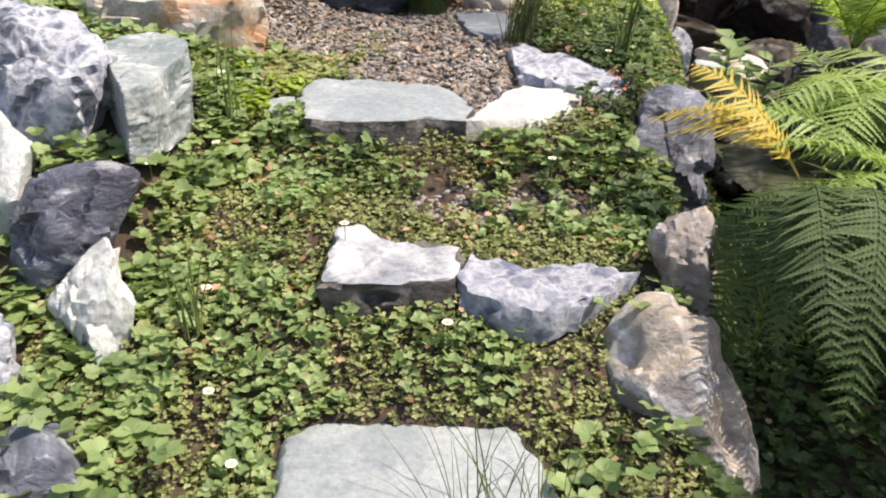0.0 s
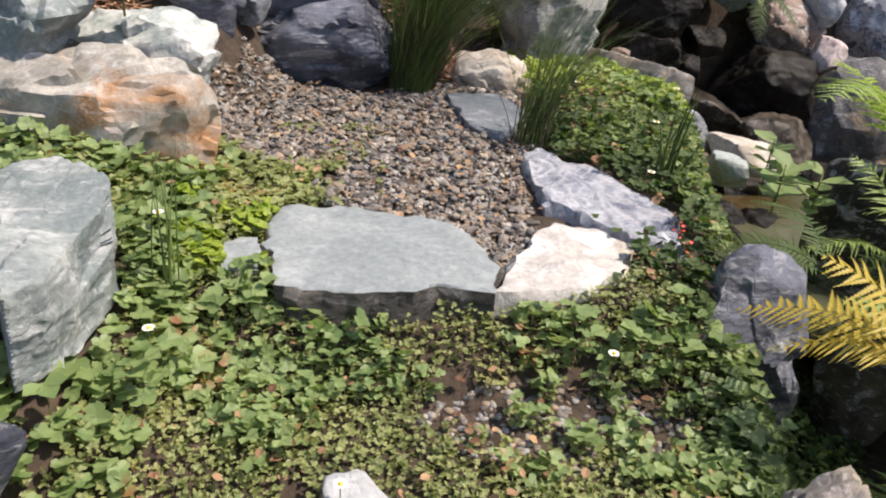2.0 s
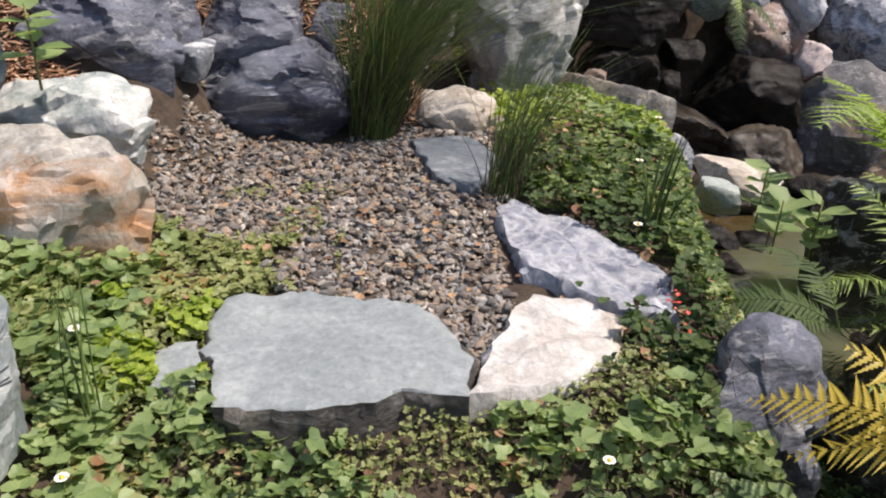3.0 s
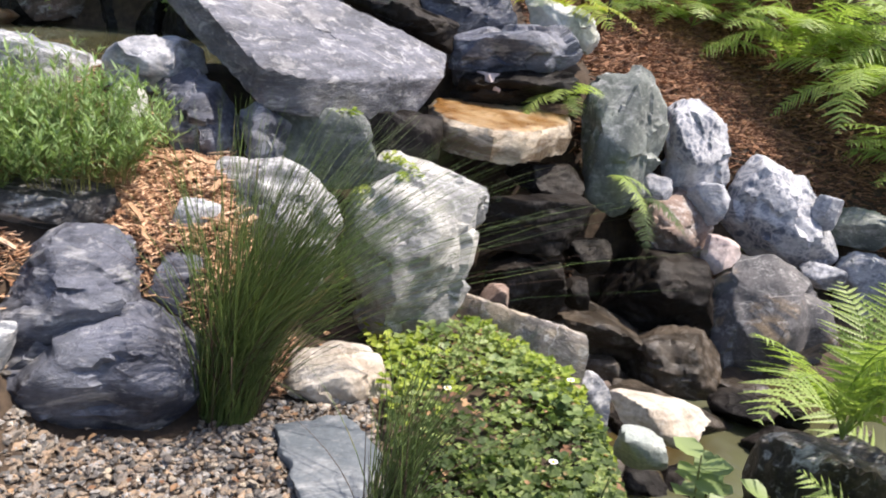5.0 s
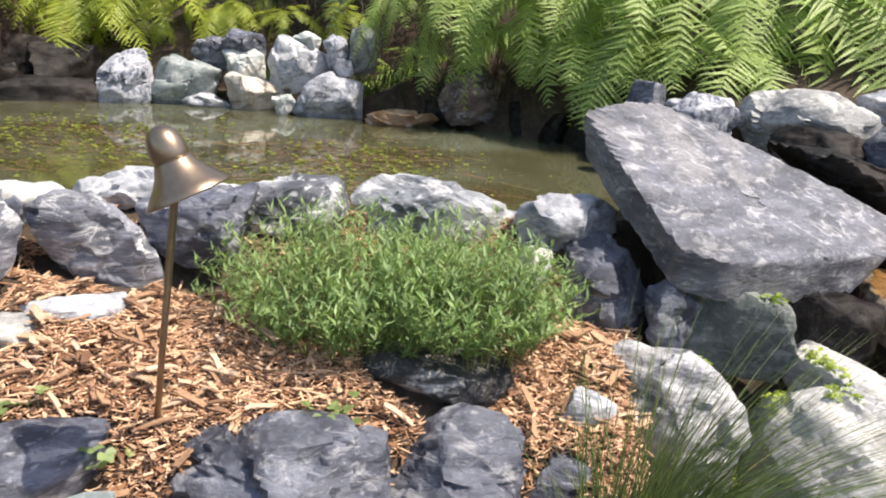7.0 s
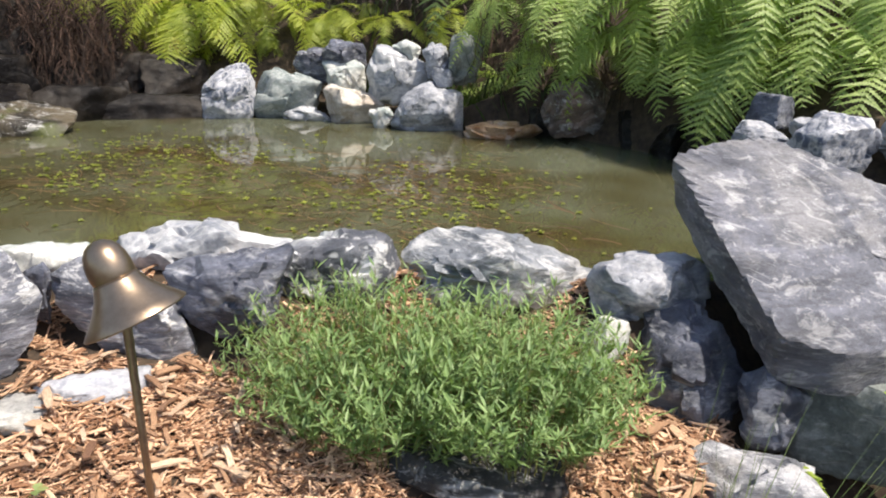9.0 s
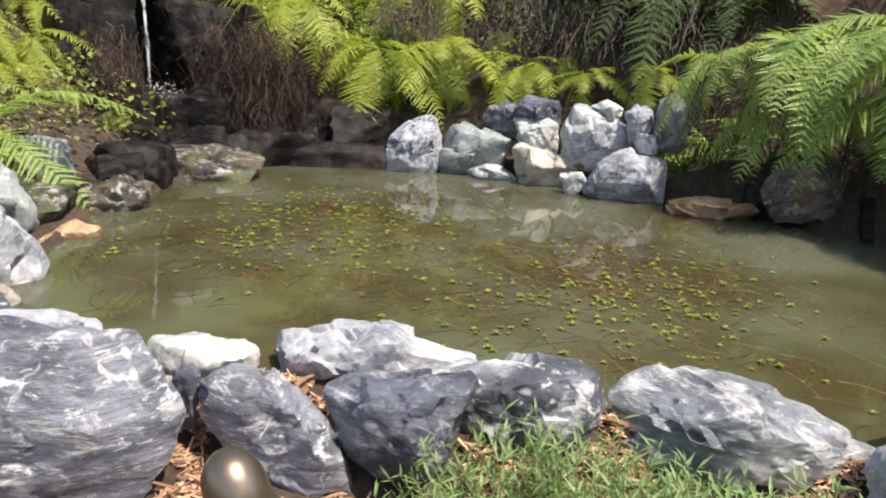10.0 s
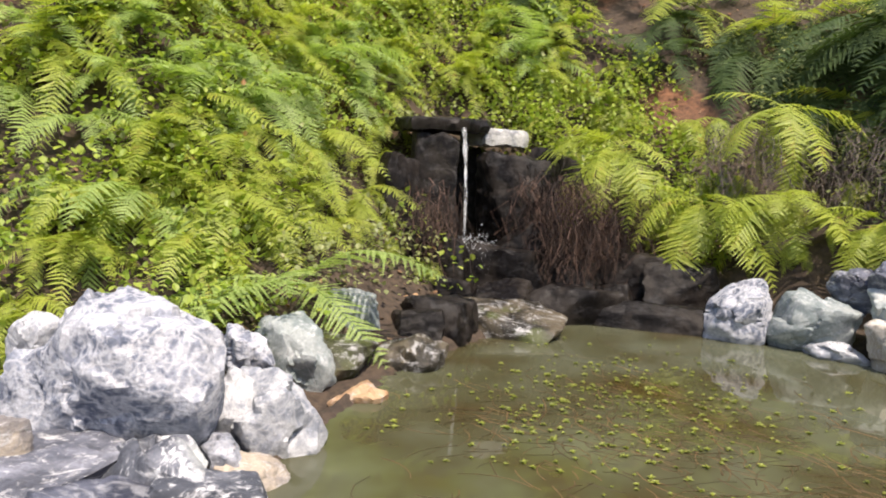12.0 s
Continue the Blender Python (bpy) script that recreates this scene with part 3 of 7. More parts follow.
# ---- step stones and landing ----
slab("step_stone", 0.10, [(-0.334, 1.439), (-0.295, 1.500), (-0.174, 1.552), (0.138, 1.547), (0.168, 1.500), (0.231, 1.380), (0.248, 1.273), (0.10, 1.08), (-0.30, 1.10)], 0.14, "flag", "flat grey-green flagstone at the foot of the steps", "step", seed=3)
slab("step_stone", 0.335, [(-0.286, 1.737), (-0.277, 1.868), (-0.280, 2.018), (-0.214, 2.011), (-0.118, 1.935), (0.028, 1.911), (0.049, 1.839), (0.033, 1.764), (-0.118, 1.736)], 0.11, "steppale", "pale grey and white rough step stone", "step", seed=5, dome=0.014, rag=0.02, edge=STONE["shadeside"])
slab("step_stone", 0.32, [(0.045, 1.795), (0.100, 1.882), (0.241, 1.853), (0.374, 1.888), (0.453, 1.817), (0.380, 1.751), (0.324, 1.691), (0.235, 1.651), (0.134, 1.690), (0.069, 1.738)], 0.09, "stepblue", "blue-grey craggy step stone with white veins", "step", seed=8, dome=0.02, rag=0.02)
slab("step_stone", 0.50, [(-0.481, 2.632), (-0.469, 2.834), (-0.269, 2.843), (-0.152, 2.817), (-0.010, 2.776), (0.051, 2.678), (0.080, 2.573), (0.050, 2.433), (-0.058, 2.448), (-0.191, 2.406), (-0.296, 2.404), (-0.416, 2.433)], 0.13, "flag", "flat grey-green flagstone edging the gravel landing", "step", seed=11, rag=0.016, edge=STONE["shadeside"])
slab("step_stone", 0.49, [(-0.58, 2.63), (-0.50, 2.66), (-0.47, 2.49), (-0.56, 2.50)], 0.12, "flag", "small grey-green flagstone beside the landing step", "step", seed=12, edge=STONE["shadeside"])
slab("step_stone", 0.50, [(0.200, 2.740), (0.270, 2.804), (0.385, 2.793), (0.445, 2.692), (0.396, 2.546), (0.295, 2.484), (0.237, 2.448), (0.069, 2.438)], 0.14, "chalk", "bright white quartz step stone", "step", seed=14, dome=0.012, rag=0.016)
slab("edging_stone", 0.51, [(0.251, 3.308), (0.303, 3.355), (0.442, 3.239), (0.527, 3.096), (0.628, 2.898), (0.586, 2.679), (0.451, 2.717), (0.280, 2.944), (0.250, 3.141)], 0.2, "stepblue", "long blue-grey edging stone with white veins", "stone", seed=16, dome=0.02, rag=0.016)
slab("flat_stone", 0.525, [(0.035, 3.870), (0.243, 3.905), (0.320, 3.671), (0.191, 3.411), (0.084, 3.563)], 0.05, "flagdark", "dark grey flat slate laid in the gravel", "stone", seed=18, dome=0.003)
slab("edging_stone", 0.52, [(0.80, 4.86), (0.93, 4.84), (1.12, 4.58), (1.22, 4.40), (1.16, 4.28), (1.03, 4.42), (0.90, 4.64)], 0.3, "tan", "long tan stone holding the bank above the stream", "stone", seed=19, dome=0.012, tilt=(-14, 18))
# great slab that bridges the spillway
top = np.array([(-0.37, 5.16, 1.82), (-0.25, 5.37, 1.85), (-0.10, 5.52, 1.85), (0.16, 5.61, 1.74), (0.53, 5.69, 1.59), (0.91, 5.78, 1.45), (0.90, 5.55, 1.35), (0.45, 5.08, 1.37), (0.16, 4.80, 1.42), (0.00, 4.74, 1.46), (-0.19, 4.95, 1.65)]) - np.array([0.22, 5.24, 1.6])
ob = new("boulder", hewn_mesh(np.vstack([top, top * 0.99 + np.array([0.0, 0.05, -0.16])]), STONE["slab"], 6, lump=0.006, chips=2, grain=(0.42, -0.35, 0.84), seed=21))
ob.matrix_basis = pose(0.22, 5.24, 1.6)
tagged(ob, "great tilted slab of blue-grey slate with white streaks over the spillway", "rock")
slab("basin_stone", 1.17, [(0.80, 5.50), (0.84, 5.33), (1.02, 5.17), (1.20, 5.22), (1.48, 5.48), (1.58, 5.72), (1.25, 6.0), (0.88, 5.82)], 0.15, "basin", "wet rust-orange ledge stone under the spillway", "rock", tilt=(3, 5), rag=0.012, dome=0.008, seed=23, edge=STONE["ledge"])

# ---- loose rocks ----
crag("boulder", (-1.08, 2.19, 0.67), [(-0.21, 0.08, 0.15), (-0.09, 0.10, 0.19), (0.05, 0.09, 0.16), (0.18, 0.06, 0.10), (0.20, 0.03, 0.05), (0.16, -0.04, -0.07), (0.07, -0.09, -0.16), (-0.02, -0.09, -0.17), (-0.10, -0.05, -0.10), (-0.22, -0.08, -0.15)], (-0.07, 0.13, -0.01), "bluewhite", "beside the stone steps")
crag("boulder", (-1.13, 1.99, 0.48), [(-0.10, 0.07, 0.13), (0.02, 0.08, 0.14), (0.08, 0.05, 0.09), (0.04, 0.01, 0.01), (0.06, -0.05, -0.09), (0.02, -0.08, -0.14), (-0.12, -0.08, -0.15)], (-0.05, 0.08, -0.01), "pale", "beside the stone steps")
crag("boulder", (-0.89, 1.84, 0.44), [(0.16, 0.07, 0.13), (0.05, 0.07, 0.13), (-0.10, 0.05, 0.09), (-0.14, -0.01, -0.02), (-0.16, -0.04, -0.07), (-0.06, -0.10, -0.18), (0.01, -0.07, -0.13), (0.09, -0.01, -0.02), (0.16, 0.04, 0.07)], (-0.04, 0.07, -0.01), "dark", "beside the stone steps")
crag("boulder", (-0.80, 1.68, 0.28), [(0.02, 0.07, 0.14), (0.06, 0.05, 0.09), (0.09, -0.03, -0.05), (0.04, -0.09, -0.16), (-0.03, -0.05, -0.08), (-0.12, 0.00, 0.00), (-0.06, 0.04, 0.07)], (-0.03, 0.06, -0.01), "pale", "beside the stone steps")
crag("boulder", (-1.00, 1.56, 0.22), [(-0.08, 0.06, 0.11), (0.02, 0.07, 0.12), (0.04, 0.04, 0.07), (0.07, -0.03, -0.06), (0.03, -0.06, -0.11), (-0.08, -0.07, -0.13)], (-0.05, 0.06, -0.02), "bluewhite", "beside the stone steps")
crag("boulder", (-0.84, 1.36, 0.09), [(-0.12, 0.00, 0.00), (-0.06, 0.04, 0.07), (0.01, 0.05, 0.09), (0.08, 0.03, 0.05), (0.11, 0.00, 0.00), (0.07, -0.06, -0.10), (-0.10, -0.06, -0.11)], (-0.06, 0.08, -0.03), "dark", "beside the stone steps")
crag("boulder", (0.62, 1.86, 0.36), [(-0.11, 0.02, 0.05), (-0.07, 0.05, 0.09), (0.06, 0.06, 0.11), (0.08, 0.05, 0.09), (0.08, -0.03, -0.06), (0.07, -0.08, -0.15), (-0.02, -0.06, -0.11), (-0.09, -0.01, -0.01)], (0.02, 0.06, -0.01), "tan", "beside the stone steps")
crag("boulder", (0.56, 1.63, 0.15), [(-0.20, 0.03, 0.06), (-0.18, 0.05, 0.10), (-0.10, 0.09, 0.17), (-0.03, 0.10, 0.19), (0.03, 0.10, 0.18), (0.10, 0.06, 0.12), (0.15, 0.00, -0.01), (0.20, -0.07, -0.13), (0.19, -0.14, -0.25), (0.08, -0.13, -0.23), (-0.05, -0.08, -0.15), (-0.18, -0.03, -0.05)], (0.04, 0.12, -0.03), "tan", "beside the stone steps")
crag("boulder", (0.69, 2.47, 0.41), [(-0.07, 0.08, 0.14), (-0.03, 0.10, 0.18), (0.03, 0.09, 0.18), (0.10, 0.07, 0.14), (0.13, 0.04, 0.10), (0.16, -0.03, -0.04), (0.09, -0.10, -0.18), (-0.04, -0.12, -0.24), (-0.15, -0.08, -0.18), (-0.14, -0.03, -0.09), (-0.07, 0.00, -0.01)], (0.04, 0.07, -0.02), "dark", "beside the stone steps")
rock("rock", (0.58, 2.73, 0.46), (0.08, 0.06, 0.11), -25, "bluewhite", "beside the stone steps")
top = np.array([(-0.19, 0.11, 0.0), (-0.15, 0.21, 0.0), (-0.06, 0.23, 0.0), (0.07, 0.13, 0.0), (0.11, 0.03, 0.0), (0.08, -0.11, 0.0), (0.09, -0.27, 0.0), (0.05, -0.33, 0.0)])
ob = new("boulder", hewn_mesh(np.vstack([top, top * 1.0 + np.array([-0.01, 0.0, -0.24])]), STONE["green"], 6, lump=0.02, chips=3, seed=77))
ob.matrix_basis = pose(-0.84, 2.34, 0.72)
tagged(ob, "flat-topped grey-green boulder with a steep broken side beside the stone steps", "rock", "rocks beside the stone steps")
crag("boulder", (-0.95, 3.03, 0.65), [(-0.41, 0.07, 0.07), (-0.28, 0.08, 0.11), (-0.07, 0.08, 0.14), (0.09, 0.08, 0.17), (0.20, 0.05, 0.13), (0.29, 0.02, 0.08), (0.30, -0.02, 0.00), (0.25, -0.07, -0.11), (0.17, -0.10, -0.17), (0.02, -0.10, -0.18), (-0.14, -0.04, -0.11), (-0.41, -0.05, -0.14)], (-0.06, 0.16, -0.02), "rust", "beside the gravel landing")
crag("boulder", (-0.94, 3.44, 0.75), [(-0.29, 0.03, 0.02), (-0.18, 0.06, 0.08), (0.14, 0.05, 0.11), (0.20, 0.01, 0.05), (0.22, -0.03, -0.03), (0.15, -0.06, -0.09), (-0.03, -0.04, -0.09), (-0.22, -0.01, -0.05)], (-0.04, 0.14, -0.01), "pale", "beside the gravel landing")
crag("boulder", (-1.19, 3.27, 0.86), [(-0.21, 0.11, 0.17), (0.08, 0.10, 0.20), (0.16, 0.02, 0.05), (0.16, -0.01, 0.01), (0.09, -0.02, -0.02), (0.00, -0.05, -0.09), (-0.09, -0.08, -0.16), (-0.20, -0.07, -0.17)], (-0.06, 0.14, -0.01), "green", "beside the gravel landing")
crag("boulder", (-0.48, 4.05, 0.64), [(-0.40, -0.02, -0.13), (-0.36, 0.03, -0.01), (-0.20, 0.06, 0.07), (0.05, 0.08, 0.17), (0.15, 0.09, 0.21), (0.35, -0.03, 0.01), (0.34, -0.07, -0.06), (0.17, -0.08, -0.12), (-0.10, -0.06, -0.14)], (-0.02, 0.17, -0.02), "dark", "at the edge of the mulch bed")
crag("boulder", (-0.59, 4.13, 0.86), [(-0.20, -0.01, -0.05), (-0.13, 0.05, 0.06), (-0.03, 0.09, 0.17), (0.18, 0.07, 0.18), (0.25, -0.03, 0.00), (0.11, -0.06, -0.09), (-0.03, -0.07, -0.13), (-0.15, -0.05, -0.13)], (-0.02, 0.13, -0.01), "dark", "at the edge of the mulch bed")
rock("boulder", (-0.80, 3.90, 0.95), (0.25, 0.20, 0.23), 18, "dark", "at the edge of the mulch bed")
crag("boulder", (-0.96, 3.80, 0.91), [(-0.33, 0.04, 0.02), (-0.21, 0.07, 0.08), (-0.05, 0.10, 0.18), (0.22, 0.07, 0.17), (0.26, -0.01, 0.03), (0.20, -0.10, -0.15), (0.16, -0.09, -0.14), (0.04, -0.06, -0.11), (-0.28, -0.01, -0.08)], (-0.05, 0.14, -0.01), "dark", "at the edge of the mulch bed")
rock("rock", (-0.70, 3.86, 0.82), (0.15, 0.12, 0.10), 16, "bluegrey", "at the edge of the mulch bed")
rock("boulder", (-0.24, 4.22, 0.83), (0.25, 0.20, 0.21), 4, "dark", "at the edge of the mulch bed")
rock("rock", (-0.21, 4.38, 1.00), (0.17, 0.13, 0.13), 3, "bluewhite", "at the edge of the mulch bed")
crag("boulder", (0.25, 4.10, 0.55), [(-0.22, 0.02, -0.01), (-0.15, 0.05, 0.07), (0.02, 0.04, 0.09), (0.12, 0.01, 0.05), (0.16, -0.04, -0.05), (0.13, -0.07, -0.10), (-0.07, -0.02, -0.06)], (0.02, 0.12, -0.01), "cream", "beside the gravel landing")
crag("boulder", (0.05, 4.59, 0.93), [(-0.24, 0.07, 0.15), (-0.18, 0.09, 0.22), (-0.04, 0.08, 0.23), (0.21, 0.03, 0.17), (0.24, -0.01, 0.05), (0.17, -0.05, -0.10), (0.04, -0.10, -0.29), (-0.07, -0.09, -0.32), (-0.14, -0.02, -0.11)], (0.01, 0.17, -0.02), "streak", "in the small cascade")
crag("boulder", (0.58, 4.65, 0.76), [(-0.28, 0.12, 0.17), (-0.07, 0.12, 0.31), (0.07, 0.06, 0.21), (0.25, 0.01, 0.21), (0.25, -0.02, 0.12), (0.23, -0.07, -0.05), (0.12, -0.10, -0.19), (-0.11, -0.10, -0.36), (-0.21, -0.06, -0.33), (-0.26, 0.04, -0.07)], (0.03, 0.17, -0.02), "palegrey", "in the small cascade")
crag("boulder", (-0.23, 4.93, 1.21), [(-0.14, 0.01, 0.16), (-0.03, 0.05, 0.21), (0.08, 0.07, 0.16), (0.18, 0.03, -0.03), (0.12, -0.01, -0.14), (0.02, -0.06, -0.23), (-0.10, -0.07, -0.15), (-0.15, -0.03, 0.02)], (0.00, 0.15, -0.02), "dark", "in the small cascade")
crag("rock", (0.01, 4.84, 1.22), [(-0.09, -0.01, 0.05), (-0.02, 0.02, 0.10), (0.11, 0.03, 0.01), (0.05, -0.01, -0.09), (-0.05, -0.03, -0.07)], (0.01, 0.08, -0.01), "dark", "in the small cascade")
crag("boulder", (0.69, 4.97, 0.97), [(-0.25, 0.09, 0.10), (-0.10, 0.06, 0.12), (0.06, 0.01, 0.06), (0.24, -0.07, -0.04), (0.19, -0.08, -0.11), (-0.14, -0.01, -0.13)], (0.03, 0.15, -0.01), "palegrey", "in the small cascade")
rock("boulder", (-4.34, 4.86, 1.44), (0.42, 0.34, 0.22), 62, "wetmoss", "on the pond shore")
# rock added in a cavity, its black standing for the shade inside
rock("boulder", (0.58, 5.28, 1.00), (0.40, 0.30, 0.46), 10, "wet", "in the small cascade")
rock("boulder", (0.24, 5.02, 1.18), (0.40, 0.20, 0.29), -3, "greygreen", "in the small cascade")
crag("rock", (1.31, 5.90, 1.47), [(-0.35, 0.05, 0.03), (-0.12, 0.05, 0.11), (0.26, 0.01, 0.12), (0.37, -0.05, -0.03), (0.17, -0.05, -0.08), (-0.34, -0.01, -0.15)], (0.07, 0.19, -0.01), "dark", "in the small cascade")
crag("rock", (1.31, 5.84, 1.30), [(-0.34, 0.05, 0.03), (-0.02, 0.03, 0.07), (0.38, -0.02, 0.06), (0.35, -0.05, -0.03), (-0.05, -0.02, -0.07), (-0.32, 0.01, -0.07)], (0.08, 0.21, -0.01), "wet", "in the small cascade")
crag("rock", (0.75, 5.98, 1.60), [(-0.35, 0.07, 0.09), (-0.07, 0.03, 0.08), (0.27, -0.04, -0.02), (0.21, -0.06, -0.10), (-0.07, -0.01, -0.06)], (0.03, 0.15, 0.00), "wet", "in the small cascade")
crag("rock", (1.09, 6.23, 1.67), [(-0.24, 0.03, 0.01), (-0.09, 0.05, 0.14), (0.24, 0.01, 0.13), (0.30, -0.05, -0.05), (-0.02, -0.04, -0.14), (-0.18, -0.01, -0.08)], (0.04, 0.14, 0.00), "dark", "in the small cascade")
crag("rock", (1.67, 6.24, 1.61), [(-0.19, 0.06, 0.13), (-0.13, 0.06, 0.14), (0.16, -0.01, 0.03), (0.21, -0.05, -0.10), (0.05, -0.05, -0.16), (-0.09, 0.00, -0.05)], (0.06, 0.14, 0.00), "pale", "in the small cascade")
rock("pebble", (1.17, 5.80, 1.30), (0.16, 0.14, 0.10), -16, "pink", "in the small cascade")
crag("boulder", (1.91, 5.72, 1.06), [(-0.23, 0.05, -0.02), (-0.17, 0.12, 0.24), (0.04, 0.11, 0.35), (0.15, 0.06, 0.30), (0.22, 0.01, 0.18), (0.18, -0.08, -0.10), (0.06, -0.12, -0.31), (-0.06, -0.11, -0.36), (-0.20, -0.04, -0.27)], (0.08, 0.15, -0.01), "greygreen", "in the small cascade")
crag("boulder", (2.41, 5.91, 0.97), [(-0.15, 0.08, 0.14), (-0.09, 0.10, 0.22), (0.03, 0.08, 0.24), (0.22, -0.02, 0.10), (0.24, -0.10, -0.12), (0.05, -0.11, -0.27), (-0.14, -0.05, -0.23), (-0.17, 0.01, -0.08)], (0.09, 0.15, -0.01), "bluewhite", "in the small cascade")
crag("boulder", (3.02, 5.86, 0.55), [(-0.25, 0.13, 0.22), (-0.08, 0.13, 0.33), (0.16, 0.05, 0.24), (0.25, -0.05, 0.03), (0.35, -0.17, -0.25), (0.18, -0.15, -0.31), (-0.28, 0.00, -0.20), (-0.33, 0.05, -0.07)], (0.15, 0.20, -0.02), "bluewhite", "in the small cascade")
crag("boulder", (2.23, 5.70, 0.52), [(-0.23, 0.07, 0.05), (-0.13, 0.07, 0.13), (0.07, 0.06, 0.21), (0.23, -0.05, 0.02), (0.21, -0.10, -0.16), (0.02, -0.07, -0.20), (-0.17, 0.02, -0.06)], (0.09, 0.15, -0.02), "brown", "in the small cascade")
rock("rock", (2.43, 5.66, 0.70), (0.21, 0.19, 0.18), -33, "grey", "in the small cascade")
rock("rock", (2.43, 5.45, 0.46), (0.18, 0.17, 0.15), -35, "pink", "in the small cascade")
rock("rock", (2.12, 5.76, 0.75), (0.22, 0.20, 0.12), -29, "grey", "in the small cascade")
crag("boulder", (2.62, 5.26, 0.09), [(-0.23, 0.11, 0.18), (-0.18, 0.15, 0.32), (0.12, 0.10, 0.37), (0.38, -0.03, 0.17), (0.41, -0.13, -0.10), (0.19, -0.17, -0.36), (-0.07, -0.12, -0.41), (-0.31, 0.00, -0.22), (-0.32, 0.09, 0.05)], (0.17, 0.21, -0.04), "darktan", "in the small cascade")
rock("rock", (3.53, 5.57, 0.22), (0.36, 0.29, 0.28), -44, "grey", "in the small cascade")
rock("rock", (3.10, 5.45, 0.30), (0.23, 0.18, 0.11), -41, "grey", "in the small cascade")
rock("rock", (3.19, 5.63, 0.63), (0.14, 0.11, 0.15), -41, "grey", "in the small cascade")
rock("rock", (3.58, 5.79, 0.49), (0.42, 0.33, 0.17), -43, "greygreen", "in the small cascade")
rock("boulder", (1.27, 5.29, 0.75), (0.52, 0.41, 0.19), -20, "wet", "in the small cascade")
rock("boulder", (1.21, 5.14, 0.45), (0.35, 0.28, 0.22), -20, "wet", "in the small cascade")
rock("boulder", (2.10, 5.48, 0.26), (0.55, 0.44, 0.36), -30, "wet", "in the small cascade")
rock("rock", (1.61, 5.37, 0.50), (0.23, 0.21, 0.13), -25, "wet", "in the small cascade")
rock("boulder", (1.41, 5.55, 0.87), (0.37, 0.30, 0.12), -21, "wet", "in the small cascade")
rock("rock", (1.45, 5.15, 0.39), (0.17, 0.15, 0.11), -24, "wet", "in the small cascade")
rock("rock", (0.99, 4.94, 0.44), (0.13, 0.12, 0.12), -18, "brown", "in the small cascade")
rock("rock", (2.05, 5.17, -0.01), (0.47, 0.47, 0.29), -32, "wetflat", "in the small cascade")
rock("rock", (1.69, 5.42, 0.09), (0.61, 0.55, 0.24), -26, "wetflat", "in the small cascade")
rock("rock", (1.87, 4.77, -0.11), (0.56, 0.45, 0.11), -33, "wetflat", "in the small cascade")
rock("rock", (2.20, 4.71, -0.06), (0.29, 0.23, 0.09), -38, "wet", "in the small cascade")
rock("rock", (2.23, 4.43, -0.11), (0.31, 0.25, 0.12), -42, "wet", "in the small cascade")
rock("rock", (2.38, 4.59, -0.06), (0.14, 0.12, 0.09), -42, "wet", "in the small cascade")
rock("rock", (1.23, 4.33, 0.27), (0.14, 0.10, 0.21), -27, "bluewhite", "in the small cascade")
rock("rock", (1.48, 4.25, 0.21), (0.35, 0.21, 0.11), -32, "cream", "in the small cascade")
rock("rock", (1.32, 4.06, 0.21), (0.18, 0.13, 0.11), -32, "pale", "in the small cascade")
rock("rock", (-1.73, 4.09, 1.18), (0.29, 0.20, 0.13), 50, "grey", "at the edge of the mulch bed")
rock("rock", (-1.68, 4.36, 1.21), (0.16, 0.12, 0.08), 44, "grey", "at the edge of the mulch bed")
rock("rock", (-1.81, 3.89, 1.19), (0.20, 0.16, 0.07), 56, "palegrey", "at the edge of the mulch bed")
rock("rock", (-0.47, 4.88, 1.29), (0.13, 0.09, 0.13), 11, "pale", "at the edge of the mulch bed")
rock("boulder", (-0.67, 4.35, 1.08), (0.43, 0.26, 0.13), 14, "nearblack", "at the edge of the mulch bed")
rock("boulder", (-1.50, 3.67, 0.98), (0.30, 0.21, 0.17), 43, "dark", "at the edge of the mulch bed")
crag("boulder", (-2.13, 3.84, 1.46), [(-0.17, -0.11, 0.12), (-0.15, -0.07, 0.18), (-0.02, 0.06, 0.18), (0.13, 0.19, 0.17), (0.16, 0.18, 0.07), (0.25, 0.23, -0.01), (0.26, 0.21, -0.06), (0.25, 0.17, -0.16), (0.04, -0.07, -0.27), (-0.26, -0.36, -0.29), (-0.34, -0.30, 0.02), (-0.17, -0.14, 0.05)], (-0.18, 0.08, -0.04), "strata", "on the pond rim")
crag("rock", (-2.09, 4.29, 1.45), [(-0.14, -0.11, 0.05), (-0.04, -0.01, 0.06), (0.08, 0.09, 0.05), (0.11, 0.11, 0.01), (0.10, 0.08, -0.05), (-0.01, -0.03, -0.05), (-0.11, -0.13, -0.07)], (-0.08, 0.06, -0.02), "pale", "on the pond rim")
crag("boulder", (-1.83, 4.58, 1.46), [(-0.24, -0.12, -0.03), (-0.20, -0.08, 0.03), (0.02, 0.04, 0.09), (0.12, 0.08, 0.07), (0.32, 0.16, 0.04), (0.22, 0.08, -0.05), (-0.03, -0.04, -0.08), (-0.21, -0.12, -0.07)], (-0.10, 0.11, -0.02), "white", "on the pond rim")
